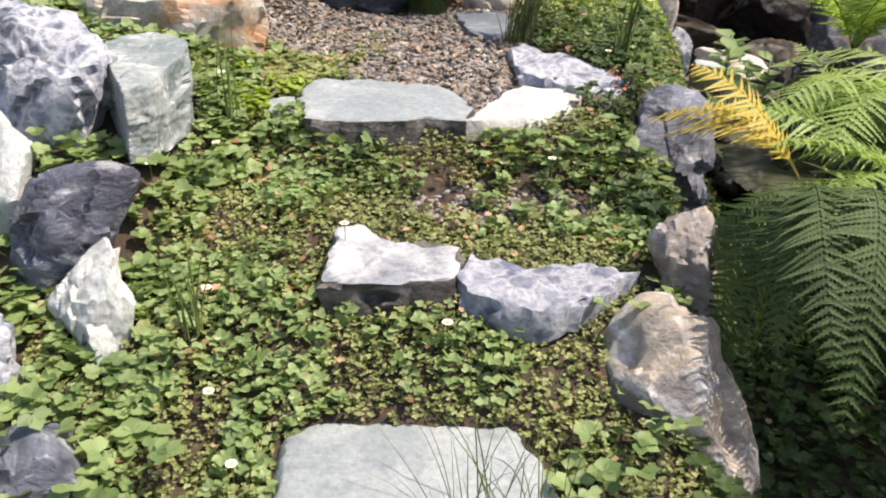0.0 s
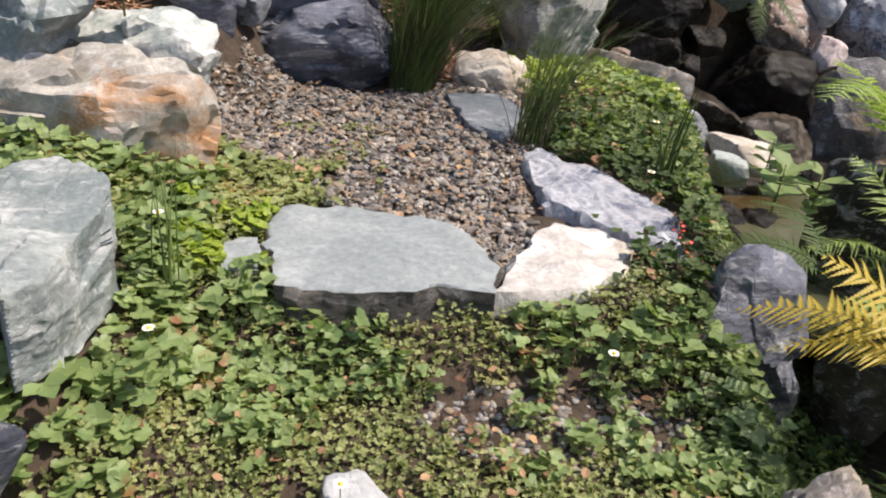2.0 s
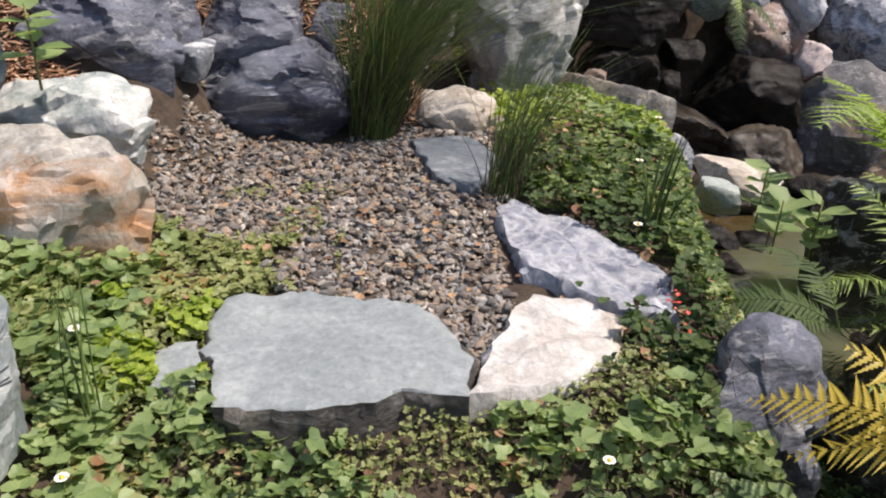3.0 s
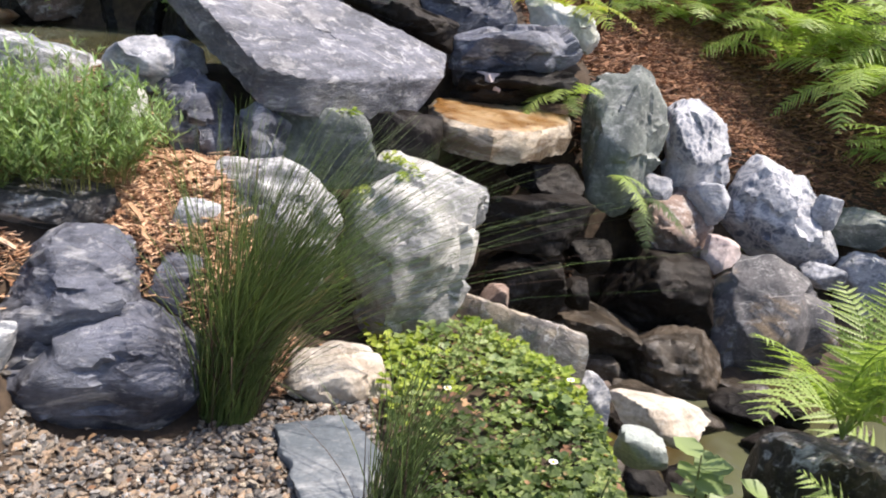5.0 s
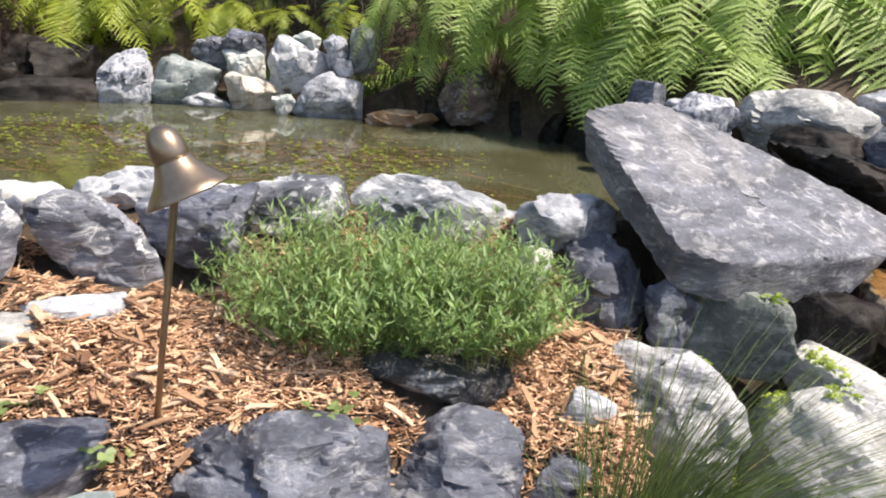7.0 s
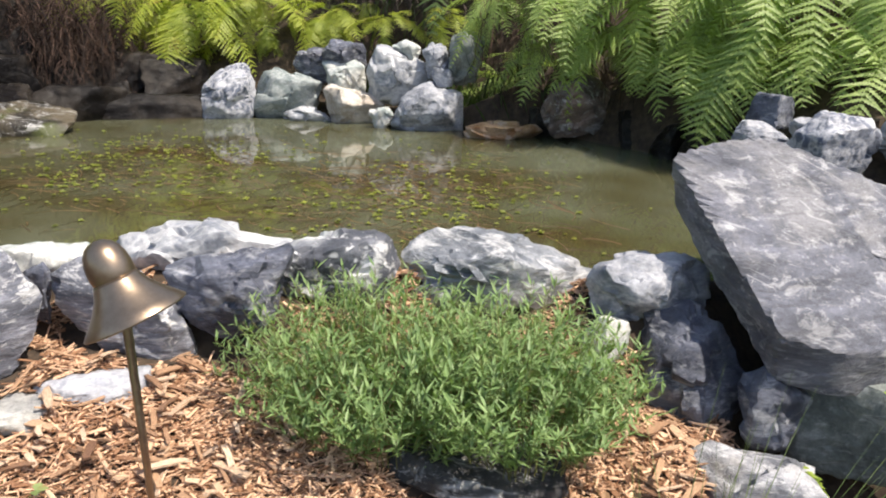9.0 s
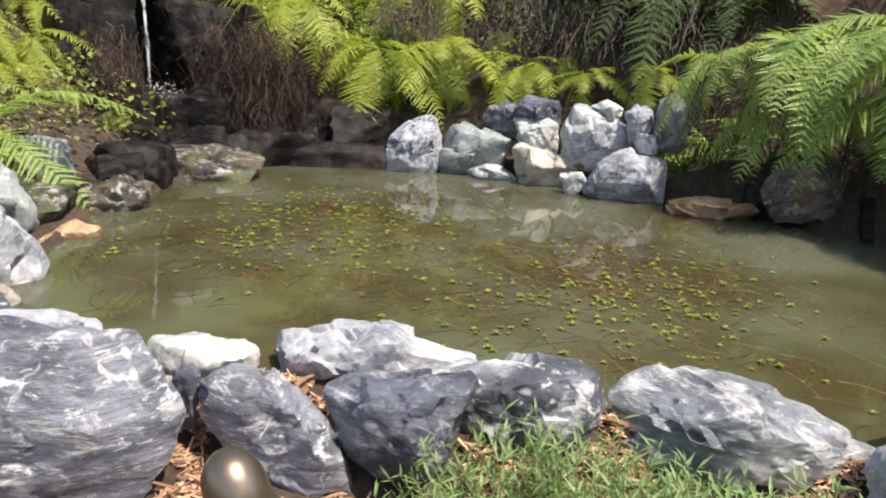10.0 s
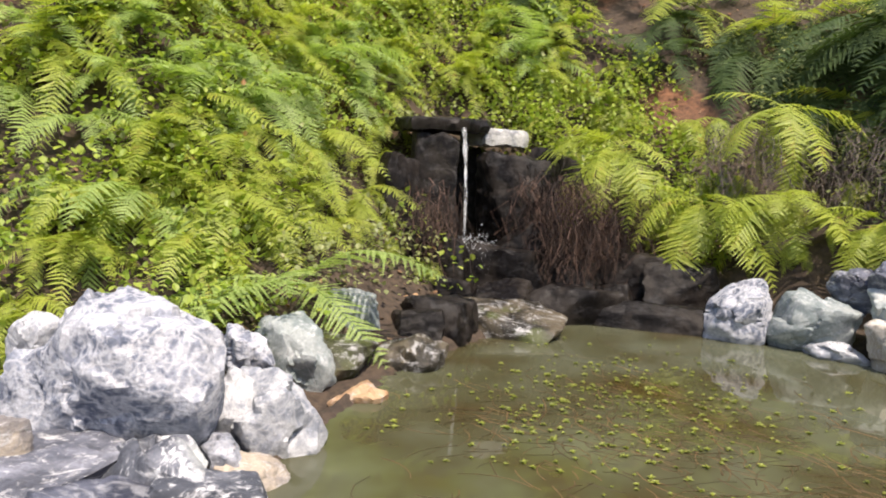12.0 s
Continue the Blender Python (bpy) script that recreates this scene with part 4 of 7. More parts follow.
crag("boulder", (-1.78, 4.24, 1.40), [(-0.16, -0.11, 0.08), (-0.09, -0.03, 0.12), (-0.01, 0.03, 0.11), (0.11, 0.10, 0.00), (0.18, 0.12, -0.10), (0.11, 0.04, -0.14), (-0.01, -0.04, -0.08), (-0.12, -0.11, 0.01)], (-0.07, 0.06, -0.02), "strata", "on the pond rim")
crag("rock", (-2.02, 4.17, 1.44), [(-0.04, -0.02, 0.02), (0.00, 0.02, 0.05), (0.02, 0.03, 0.03), (0.03, 0.00, -0.06), (-0.01, -0.03, -0.04)], (-0.04, 0.03, -0.01), "dark", "on the pond rim")
crag("boulder", (-1.51, 4.44, 1.44), [(-0.20, -0.08, 0.04), (0.03, 0.03, 0.06), (0.12, 0.09, 0.10), (0.15, 0.08, 0.03), (0.11, 0.02, -0.08), (-0.04, -0.05, -0.10), (-0.17, -0.09, -0.05)], (-0.06, 0.08, -0.01), "dark", "on the pond rim")
crag("boulder", (-1.36, 4.71, 1.39), [(-0.24, -0.09, 0.04), (-0.10, 0.00, 0.12), (0.19, 0.14, 0.15), (0.20, 0.09, 0.01), (0.19, 0.05, -0.09), (-0.01, -0.05, -0.13), (-0.22, -0.13, -0.10)], (-0.07, 0.11, -0.02), "darkwhite", "on the pond rim")
crag("boulder", (-0.88, 4.98, 1.40), [(-0.31, -0.14, 0.00), (-0.28, -0.08, 0.13), (-0.15, -0.02, 0.15), (0.03, 0.05, 0.12), (0.21, 0.11, 0.04), (0.34, 0.15, 0.00), (0.35, 0.12, -0.12), (0.15, 0.03, -0.12), (-0.07, -0.07, -0.10), (-0.28, -0.15, -0.08)], (-0.05, 0.13, -0.02), "bluegrey", "on the pond rim")
crag("boulder", (-0.37, 5.06, 1.42), [(-0.20, -0.07, 0.07), (0.05, 0.06, 0.11), (0.15, 0.08, 0.05), (0.17, 0.06, -0.06), (-0.03, -0.04, -0.07), (-0.14, -0.09, -0.09)], (-0.02, 0.13, -0.02), "grey", "on the pond rim")
crag("boulder", (-3.52, 3.78, 1.67), [(-0.26, -0.43, -0.03), (-0.16, -0.22, 0.12), (-0.09, -0.08, 0.25), (0.00, 0.09, 0.31), (0.14, 0.28, 0.19), (0.18, 0.30, 0.06), (0.18, 0.27, -0.11), (0.16, 0.21, -0.20), (0.07, 0.04, -0.25), (-0.22, -0.44, -0.34)], (-0.31, 0.04, -0.03), "bluewhite", "on the pond shore")
crag("boulder", (-3.48, 4.24, 1.46), [(-0.10, -0.14, 0.08), (-0.10, -0.11, 0.19), (0.00, 0.05, 0.21), (0.06, 0.14, 0.13), (0.15, 0.23, -0.02), (0.10, 0.11, -0.16), (0.03, -0.02, -0.24), (-0.03, -0.09, -0.14), (-0.10, -0.18, -0.05)], (-0.17, 0.05, -0.02), "white", "on the pond shore")
crag("boulder", (-3.08, 3.81, 1.41), [(-0.06, -0.08, 0.08), (-0.04, -0.03, 0.15), (0.02, 0.08, 0.19), (0.08, 0.15, 0.08), (0.11, 0.19, 0.02), (0.12, 0.17, -0.08), (0.05, 0.02, -0.20), (-0.14, -0.28, -0.22), (-0.13, -0.22, -0.01)], (-0.17, 0.03, -0.03), "darkwhite", "on the pond shore")
rock("boulder", (-3.22, 3.47, 1.46), (0.56, 0.45, 0.17), 90, "strata", "on the pond shore")
crag("rock", (-4.11, 4.34, 1.57), [(-0.05, -0.09, -0.03), (-0.06, -0.07, 0.12), (0.04, 0.08, 0.05), (0.08, 0.12, -0.06), (-0.01, -0.04, -0.08)], (-0.10, 0.03, -0.01), "bluewhite", "on the pond shore")
crag("boulder", (-4.29, 4.66, 1.48), [(-0.12, -0.19, 0.05), (-0.11, -0.13, 0.19), (-0.01, 0.04, 0.22), (0.09, 0.17, 0.07), (0.12, 0.18, -0.07), (0.09, 0.08, -0.24), (0.01, -0.03, -0.16), (-0.07, -0.12, -0.06)], (-0.16, 0.06, -0.02), "green", "on the pond shore")
crag("boulder", (-4.39, 5.20, 1.37), [(-0.13, -0.25, -0.17), (-0.14, -0.21, 0.06), (-0.07, -0.08, 0.11), (0.08, 0.18, 0.17), (0.15, 0.28, 0.12), (0.16, 0.26, -0.01), (0.03, 0.02, -0.10), (-0.09, -0.20, -0.19)], (-0.15, 0.07, -0.02), "wetmoss", "on the pond shore")
crag("rock", (-3.89, 4.83, 1.35), [(-0.08, -0.14, -0.04), (-0.05, -0.08, 0.02), (0.01, 0.04, 0.08), (0.07, 0.12, 0.05), (0.07, 0.11, -0.03), (-0.02, -0.06, -0.07)], (-0.09, 0.04, -0.01), "orange", "on the pond shore")
rock("rock", (-4.75, 5.13, 1.60), (0.30, 0.27, 0.22), 68, "green", "on the pond shore")
crag("rock", (-4.19, 3.50, 1.69), [(-0.05, -0.11, -0.13), (-0.07, -0.10, 0.03), (-0.03, -0.03, 0.08), (0.02, 0.05, 0.09), (0.06, 0.11, 0.05), (0.06, 0.09, -0.02), (0.01, -0.01, -0.10)], (-0.13, 0.00, -0.01), "white", "on the pond shore")
rock("rock", (-3.26, 3.40, 1.58), (0.14, 0.11, 0.14), 91, "tan", "on the pond shore")
crag("rock", (-3.20, 4.05, 1.41), [(-0.05, -0.07, 0.07), (-0.02, 0.00, 0.11), (0.03, 0.06, 0.01), (0.05, 0.06, -0.05), (0.01, -0.01, -0.12), (-0.02, -0.04, -0.03)], (-0.08, 0.02, -0.01), "grey", "on the pond shore")
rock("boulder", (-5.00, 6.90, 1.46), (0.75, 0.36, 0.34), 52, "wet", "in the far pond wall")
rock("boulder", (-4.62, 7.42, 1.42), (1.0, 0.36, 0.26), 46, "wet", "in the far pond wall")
rock("boulder", (-4.92, 6.15, 1.42), (0.95, 0.55, 0.28), 56, "wetmoss", "in the far pond wall")
crag("rock", (-4.17, 7.69, 1.56), [(-0.14, -0.13, -0.18), (-0.16, -0.08, 0.02), (-0.08, 0.02, 0.20), (0.07, 0.11, 0.23), (0.16, 0.12, 0.10), (0.16, 0.04, -0.16), (-0.01, -0.07, -0.21)], (-0.11, 0.14, -0.01), "bluewhite", "in the far pond wall")
crag("boulder", (-3.81, 7.91, 1.59), [(-0.23, -0.16, -0.10), (-0.19, -0.07, 0.12), (-0.07, 0.02, 0.17), (0.32, 0.20, 0.07), (0.26, 0.11, -0.11), (-0.09, -0.10, -0.15)], (-0.10, 0.15, -0.01), "green", "in the far pond wall")
crag("rock", (-3.59, 7.90, 1.41), [(-0.18, -0.10, 0.00), (-0.04, 0.00, 0.07), (0.12, 0.08, 0.03), (0.20, 0.10, -0.04), (-0.10, -0.07, -0.06)], (-0.08, 0.12, -0.01), "white", "in the far pond wall")
crag("boulder", (-3.21, 7.98, 1.53), [(-0.20, -0.09, 0.09), (-0.16, -0.05, 0.13), (0.17, 0.11, 0.07), (0.25, 0.13, -0.03), (0.05, -0.02, -0.14), (-0.10, -0.09, -0.12)], (-0.08, 0.13, -0.01), "cream", "in the far pond wall")
crag("rock", (-3.68, 8.13, 1.81), [(-0.13, -0.07, -0.01), (-0.10, -0.03, 0.09), (0.07, 0.07, 0.11), (0.12, 0.06, 0.00), (0.11, 0.02, -0.12), (-0.06, -0.05, -0.06)], (-0.07, 0.11, 0.00), "dark", "in the far pond wall")
crag("rock", (-3.42, 8.16, 1.90), [(-0.14, -0.08, -0.01), (-0.08, -0.01, 0.09), (0.12, 0.09, 0.06), (0.18, 0.09, -0.03), (0.03, -0.01, -0.08), (-0.11, -0.08, -0.05)], (-0.07, 0.12, 0.00), "dark", "in the far pond wall")
crag("rock", (-3.33, 8.12, 1.74), [(-0.19, -0.08, 0.08), (0.03, 0.05, 0.11), (0.11, 0.08, 0.05), (0.13, 0.04, -0.12), (-0.09, -0.09, -0.12)], (-0.07, 0.12, 0.00), "pale", "in the far pond wall")
crag("rock", (-2.89, 8.10, 1.79), [(-0.23, -0.10, 0.09), (-0.20, -0.05, 0.18), (0.07, 0.08, 0.14), (0.22, 0.14, 0.04), (0.28, 0.12, -0.11), (0.02, -0.05, -0.20), (-0.16, -0.14, -0.16)], (-0.08, 0.15, 0.00), "white", "in the far pond wall")
crag("boulder", (-2.55, 7.96, 1.54), [(-0.22, -0.16, -0.11), (-0.15, -0.06, 0.08), (0.01, 0.06, 0.18), (0.20, 0.15, 0.14), (0.24, 0.09, -0.13), (-0.08, -0.09, -0.15)], (-0.08, 0.16, -0.01), "grey", "in the far pond wall")
crag("rock", (-2.87, 7.84, 1.47), [(-0.10, -0.05, 0.01), (0.03, 0.03, 0.06), (0.08, 0.04, 0.00), (-0.01, -0.02, -0.06)], (-0.03, 0.06, 0.00), "pale", "in the far pond wall")
crag("rock", (-2.81, 8.14, 1.95), [(-0.11, -0.06, 0.00), (-0.02, 0.00, 0.06), (0.09, 0.05, 0.00), (0.05, 0.01, -0.05)], (-0.04, 0.09, 0.00), "pale", "in the far pond wall")
crag("rock", (-2.57, 8.14, 1.90), [(-0.09, -0.04, 0.04), (-0.04, 0.01, 0.10), (0.07, 0.06, 0.08), (0.10, 0.02, -0.11), (-0.03, -0.05, -0.11)], (-0.04, 0.09, 0.00), "grey", "in the far pond wall")
crag("rock", (-2.33, 8.14, 1.92), [(-0.10, -0.09, -0.11), (-0.10, -0.03, 0.09), (-0.01, 0.05, 0.18), (0.12, 0.10, 0.10), (0.12, 0.03, -0.10), (-0.02, -0.06, -0.15)], (-0.06, 0.14, 0.00), "greygreen", "in the far pond wall")
crag("boulder", (-1.96, 7.97, 1.42), [(-0.24, -0.13, 0.01), (-0.11, -0.04, 0.06), (0.23, 0.15, 0.06), (0.28, 0.15, -0.01), (0.05, 0.01, -0.07), (-0.21, -0.13, -0.05)], (-0.06, 0.19, -0.01), "orange", "in the far pond wall")
crag("boulder", (-1.44, 8.05, 1.65), [(-0.21, -0.13, -0.06), (-0.13, -0.04, 0.12), (0.05, 0.09, 0.19), (0.21, 0.13, 0.06), (0.20, 0.07, -0.12), (-0.12, -0.12, -0.18)], (-0.05, 0.19, -0.01), "brown", "in the far pond wall")
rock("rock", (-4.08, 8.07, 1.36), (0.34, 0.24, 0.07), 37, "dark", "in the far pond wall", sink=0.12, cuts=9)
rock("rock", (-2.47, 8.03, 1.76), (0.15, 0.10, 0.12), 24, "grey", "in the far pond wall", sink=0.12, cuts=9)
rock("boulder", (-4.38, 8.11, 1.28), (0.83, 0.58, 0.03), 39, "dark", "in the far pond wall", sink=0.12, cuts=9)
crag("boulder", (0.64, 6.57, 1.78), [(-0.34, 0.02, -0.05), (-0.31, 0.08, 0.13), (0.13, 0.03, 0.13), (0.36, -0.04, 0.02), (0.33, -0.07, -0.09), (-0.18, -0.03, -0.14)], (0.03, 0.20, 0.00), "palegrey", "in the small cascade")
crag("boulder", (1.08, 6.69, 1.87), [(-0.18, 0.02, 0.00), (0.05, 0.03, 0.10), (0.18, -0.03, -0.02), (-0.05, -0.02, -0.08)], (0.03, 0.12, 0.00), "grey", "in the small cascade")
rock("boulder", (0.03, 6.55, 1.77), (0.16, 0.13, 0.08), -2, "grey", "in the small cascade")
rock("boulder", (0.20, 6.46, 1.76), (0.20, 0.16, 0.09), -5, "dark", "in the small cascade")
rock("boulder", (0.71, 6.23, 1.61), (0.49, 0.39, 0.27), -12, "wet", "in the small cascade")
rock("rock", (0.09, 6.40, 1.74), (0.36, 0.28, 0.23), -2, "bluewhite", "in the small cascade")
rock("rock", (-0.18, 6.67, 1.71), (0.25, 0.20, 0.11), 2, "grey", "in the small cascade")
rock("rock", (0.22, 6.75, 1.76), (0.17, 0.13, 0.11), -4, "wet", "in the small cascade")
rock("rock", (-0.16, 6.96, 1.81), (0.20, 0.16, 0.13), 2, "dark", "in the small cascade")


# ---- scattered pieces ----
def fast_mesh(name, verts, faces, mat, smooth=False):
    """A mesh from arrays: verts (n, 3), faces (m, 3 or 4)."""
    me = bpy.data.meshes.new(name)
    m, k = faces.shape
    me.vertices.add(len(verts)), me.loops.add(m * k), me.polygons.add(m)
    me.vertices.foreach_set("co", np.asarray(verts, np.float32).ravel())
    me.loops.foreach_set("vertex_index", faces.astype(np.int32).ravel())
    me.polygons.foreach_set("loop_start", np.arange(0, m * k, k, dtype=np.int32))
    me.polygons.foreach_set("loop_total", np.full(m, k, np.int32))
    me.polygons.foreach_set("use_smooth", np.full(m, smooth))
    me.materials.append(mat)
    me.update(), me.validate()
    return me


def turns(yaw, tilt, roll=0.0):
    """Rotation matrices (n, 3, 3): roll about y, tilt about x, yaw about z."""
    yaw, tilt = np.asarray(yaw, float), np.asarray(tilt, float)
    roll = np.zeros_like(yaw) + roll
    c, s = np.cos, np.sin
    o, i = np.zeros_like(yaw), np.ones_like(yaw)
    rz = np.array([[c(yaw), -s(yaw), o], [s(yaw), c(yaw), o], [o, o, i]])
    rx = np.array([[i, o, o], [o, c(tilt), -s(tilt)], [o, s(tilt), c(tilt)]])
    ry = np.array([[c(roll), o, s(roll)], [o, i, o], [-s(roll), o, c(roll)]])
    return np.einsum("ijn,jkn,kln->nil", rz, rx, ry)


def strew(tv, tf, at, rot, size):
    """Copies of one small piece, joined: at (n, 3), rot (n, 3, 3), size (n,) or (n, 3)."""
    tv, tf = np.asarray(tv, float), np.asarray(tf)
    size = np.asarray(size, float)
    size = size[:, None, None] if size.ndim == 1 else size[:, None, :]
    v = np.einsum("nij,nvj->nvi", rot, tv[None] * size) + np.asarray(at)[:, None, :]
    f = tf[None] + (np.arange(len(at)) * len(tv))[:, None, None]
    return v.reshape(-1, 3), f.reshape(-1, tf.shape[1])


def joined(chunks):
    vs, fs, n = [], [], 0
    for v, f in chunks:
        vs.append(v), fs.append(f + n)
        n += len(v)
    return np.vstack(vs), np.vstack(fs)


def stuff(name, chunks, mat, label, category):
    v, f = joined(chunks)
    return tagged(new(name, fast_mesh(name, v, f, mat)), label, category, kind="stuff")


bpy.context.view_layer.update()
GRAPH = bpy.context.evaluated_depsgraph_get()


def drop_points(rng, n, x0, x1, y0, y1, test=None, only=("ground",), top=6.0):
    """Points strewn over a patch, on whatever lies there; kept where it is one of the named kinds."""
    out = []
    for x, y in zip(rng.uniform(x0, x1, n), rng.uniform(y0, y1, n)):
        if test and not test(x, y):
            continue
        if y0 < 1.0 and y - y0 < 0.15 + 0.2 * noise.noise(Vector((x * 4, y * 4, 7.7))):
            continue
        z = top or land1(x, y) + 0.14
        hit, p, nrm, _, ob, _ = scene.ray_cast(GRAPH, Vector((x, y, z)), Vector((0, 0, -1)))
        if hit and ob.name.split(".")[0] in only:
            out.append(p[:])
    return np.array(out).reshape(-1, 3)


def patchy(x, y, scale, cut):
    return noise.fractal(Vector((x * scale, y * scale, 3.3)), 1, 2, 3) > cut


# leaflet: a folded oval with a pointed tip, growing along +y
LEAFLET_V = np.array([(0, 0, 0), (0.34, 0.28, 0.06), (0.40, 0.62, 0.08), (0, 1, -0.04), (-0.40, 0.62, 0.08), (-0.34, 0.28, 0.06), (0, 0.5, -0.03)])
LEAFLET_F = np.array([(0, 1, 6), (1, 2, 6), (2, 3, 6), (3, 4, 6), (4, 5, 6), (5, 0, 6)])
ROUND_V = np.array([(0, 0, 0), (0.42, 0.18, 0.05), (0.55, 0.55, 0.08), (0.30, 0.92, 0.02), (0, 0.86, -0.03), (-0.30, 0.92, 0.02), (-0.55, 0.55, 0.08), (-0.42, 0.18, 0.05), (0, 0.5, -0.04)])
ROUND_F = np.array([(i, (i + 1) % 8, 8) for i in range(8)])
BLADE_V = np.array([(0, 0, 0), (0.09, 0.35, 0.03), (0, 1, 0), (-0.09, 0.35, 0.03)])
BLADE_F = np.array([(0, 1, 2), (0, 2, 3)])


def trifoliate(v, f, spread=1.25):
    a = np.array([0, spread, -spread])
    return strew(v, f, np.zeros((3, 3)), turns(a, np.full(3, 0.15)), np.array([1, 0.9, 0.9]))


TRI = trifoliate(LEAFLET_V, LEAFLET_F)
TRIR = trifoliate(ROUND_V, ROUND_F, 1.9)


def cover(name, pts, rng, size, lift, mat, label, category, tmpl=TRI, tilt=0.5):
    n = len(pts)
    at = pts + np.stack([np.zeros(n), np.zeros(n), rng.uniform(lift[0], lift[1], n)], -1)
    rot = turns(rng.uniform(0, 6.28, n), rng.normal(0, tilt, n))
    return stuff(name, [strew(*tmpl, at, rot, rng.uniform(size[0], size[1], n))], mat, label, category)


rng = np.random.default_rng(5)


def on_gravel(x, y):
    return (-0.78 if y < 3.0 else -1.12) + 0.1 * math.sin(y * 9) < x < 0.33 - 0.1 * (y < 3.2) and 2.55 < y < 4.02 and not (x < -0.72 and y > 3.62) and not (x < -0.30 - 0.1 * math.sin(y * 11) and y < 3.15)


def bare(x, y):
    return (x - 0.2) ** 2 / 0.09 + (y - 2.2) ** 2 / 0.012 < 1


# gravel landing
def build_gravel():
    v, f = ICO[2]
    for k in range(3):
        r = np.random.default_rng(70 + k)
        pts = drop_points(r, 5200, -1.2, 0.42, 2.5, 4.1, on_gravel, top=0)
        tv = v * (1 + 0.22 * r.normal(size=(len(v), 1)))
        n = len(pts)
        at = pts + np.stack([np.zeros(n), np.zeros(n), r.uniform(0.0, 0.012, n)], -1)
        s = r.gamma(6, 0.00145, n)[:, None] * np.stack([r.uniform(0.8, 1.5, n), r.uniform(0.6, 1.0, n), r.uniform(0.35, 0.7, n)], -1)
        yield strew(tv, np.array(f), at, turns(r.uniform(0, 6.28, n), r.normal(0, 0.35, n), r.normal(0, 0.3, n)), s)


stuff("gravel", list(build_gravel()), GRAVEL, "loose mixed brown and grey gravel chips", "gravel")
pts = drop_points(rng, 700, -0.1, 0.5, 2.05, 2.4, bare)
v2, f2 = ICO[2]
stuff("gravel", [strew(v2, np.array(f2), pts, turns(rng.uniform(0, 6, len(pts)), rng.normal(0, 0.4, len(pts))), rng.uniform(0.005, 0.011, len(pts))[:, None] * np.array([1.3, 0.9, 0.6]))], GRAVEL, "scattered fine gravel on the earth step", "gravel")

# creeping ground cover on the steps
def cover_zone(x, y):
    return not on_gravel(x, y) and not (bare(x, y) and patchy(x, y, 14, -0.15))


pts = drop_points(rng, 34000, -0.95, 0.75, 0.85, 2.6, lambda x, y: cover_zone(x, y) and patchy(x, y, 5, -0.42))
cover("ground_cover", pts, rng, (0.006, 0.0135), (0.002, 0.038), COVER, "low creeping green ground cover over the steps", "ground cover", TRI, 0.7)
pts = drop_points(rng, 9000, -0.98, 0.75, 0.85, 2.6, lambda x, y: cover_zone(x, y) and patchy(x, y, 3, 0.14))
cover("ground_cover", pts, rng, (0.014, 0.030), (0.012, 0.06), STRAW, "wild strawberry leaves spreading among the ground cover", "ground cover", TRI, 0.6)
pts = drop_points(rng, 5600, -1.05, -0.25, 2.5, 3.5, lambda x, y: not on_gravel(x, y), top=0)
cover("ground_cover", pts, rng, (0.010, 0.022), (0.003, 0.04), COVER, "low creeping green ground cover beside the gravel", "ground cover")
pts = drop_points(rng, 900, -0.55, -0.2, 2.75, 3.5, lambda x, y: patchy(x, y, 6, 0.0))
cover("ground_cover", pts, rng, (0.008, 0.016), (0.0, 0.03), COVER, "sparse green runners creeping over the gravel", "ground cover")
pts = drop_points(rng, 1100, -0.72, -0.42, 2.5, 2.85, lambda x, y: patchy(x, y, 6, -0.1))
cover("ground_cover", pts, rng, (0.012, 0.022), (0.01, 0.05), LIME, "yellow-green creeping leaves beside the step", "ground cover", TRIR)
pts = drop_points(rng, 9500, 0.40, 1.5, 2.45, 4.75, lambda x, y: x > 0.42 + 0.25 * (y < 3.3) and patchy(x, y, 4.5, -0.36))
cover("ground_cover", pts, rng, (0.012, 0.024), (0.005, 0.08), COVERD, "green wild strawberry leaves on the bank above the stream", "ground cover", TRI, 0.6)
# dark leaves nearer, lime ones further on: the bank's shade set by leaf colour
pts = drop_points(rng, 6000, 0.36, 1.6, 2.45, 3.9, lambda x, y: patchy(x + 5, y, 4.0, -0.2))
cover("ground_cover", pts, rng, (0.012, 0.028), (0.01, 0.09), FERN_SHADE, "creeping leaves on the bank above the stream, green darkened for shade", "ground cover", TRI, 0.6)
pts = drop_points(rng, 3000, 0.36, 1.6, 3.8, 4.75, lambda x, y: patchy(x + 5, y, 4.0, -0.2))
cover("ground_cover", pts, rng, (0.014, 0.030), (0.02, 0.09), LIME, "bright green creeping leaves on the bank above the stream", "ground cover", TRI, 0.6)
pts = drop_points(rng, 300, 0.4, 1.3, 2.5, 4.7)
cover("leaf_litter", pts, rng, (0.02, 0.045), (0.02, 0.07), DRY, "dry brown leaves on the bank above the stream", "leaf litter", (LEAFLET_V, LEAFLET_F), 0.5)
# undergrowth in the darkened green, deep shade put into its tone
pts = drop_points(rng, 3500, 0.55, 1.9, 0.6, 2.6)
cover("ground_cover", pts, rng, (0.018, 0.034), (0.005, 0.07), FERN_SHADE, "leafy undergrowth beside the steps, green darkened for shade", "ground cover", TRIR, 0.5)
pts = drop_points(rng, 5200, -1.7, -0.62, 0.7, 3.1)
cover("ground_cover", pts, rng, (0.016, 0.032), (0.005, 0.06), STRAW, "strawberry leaves growing between the boulders", "ground cover", TRIR, 0.5)
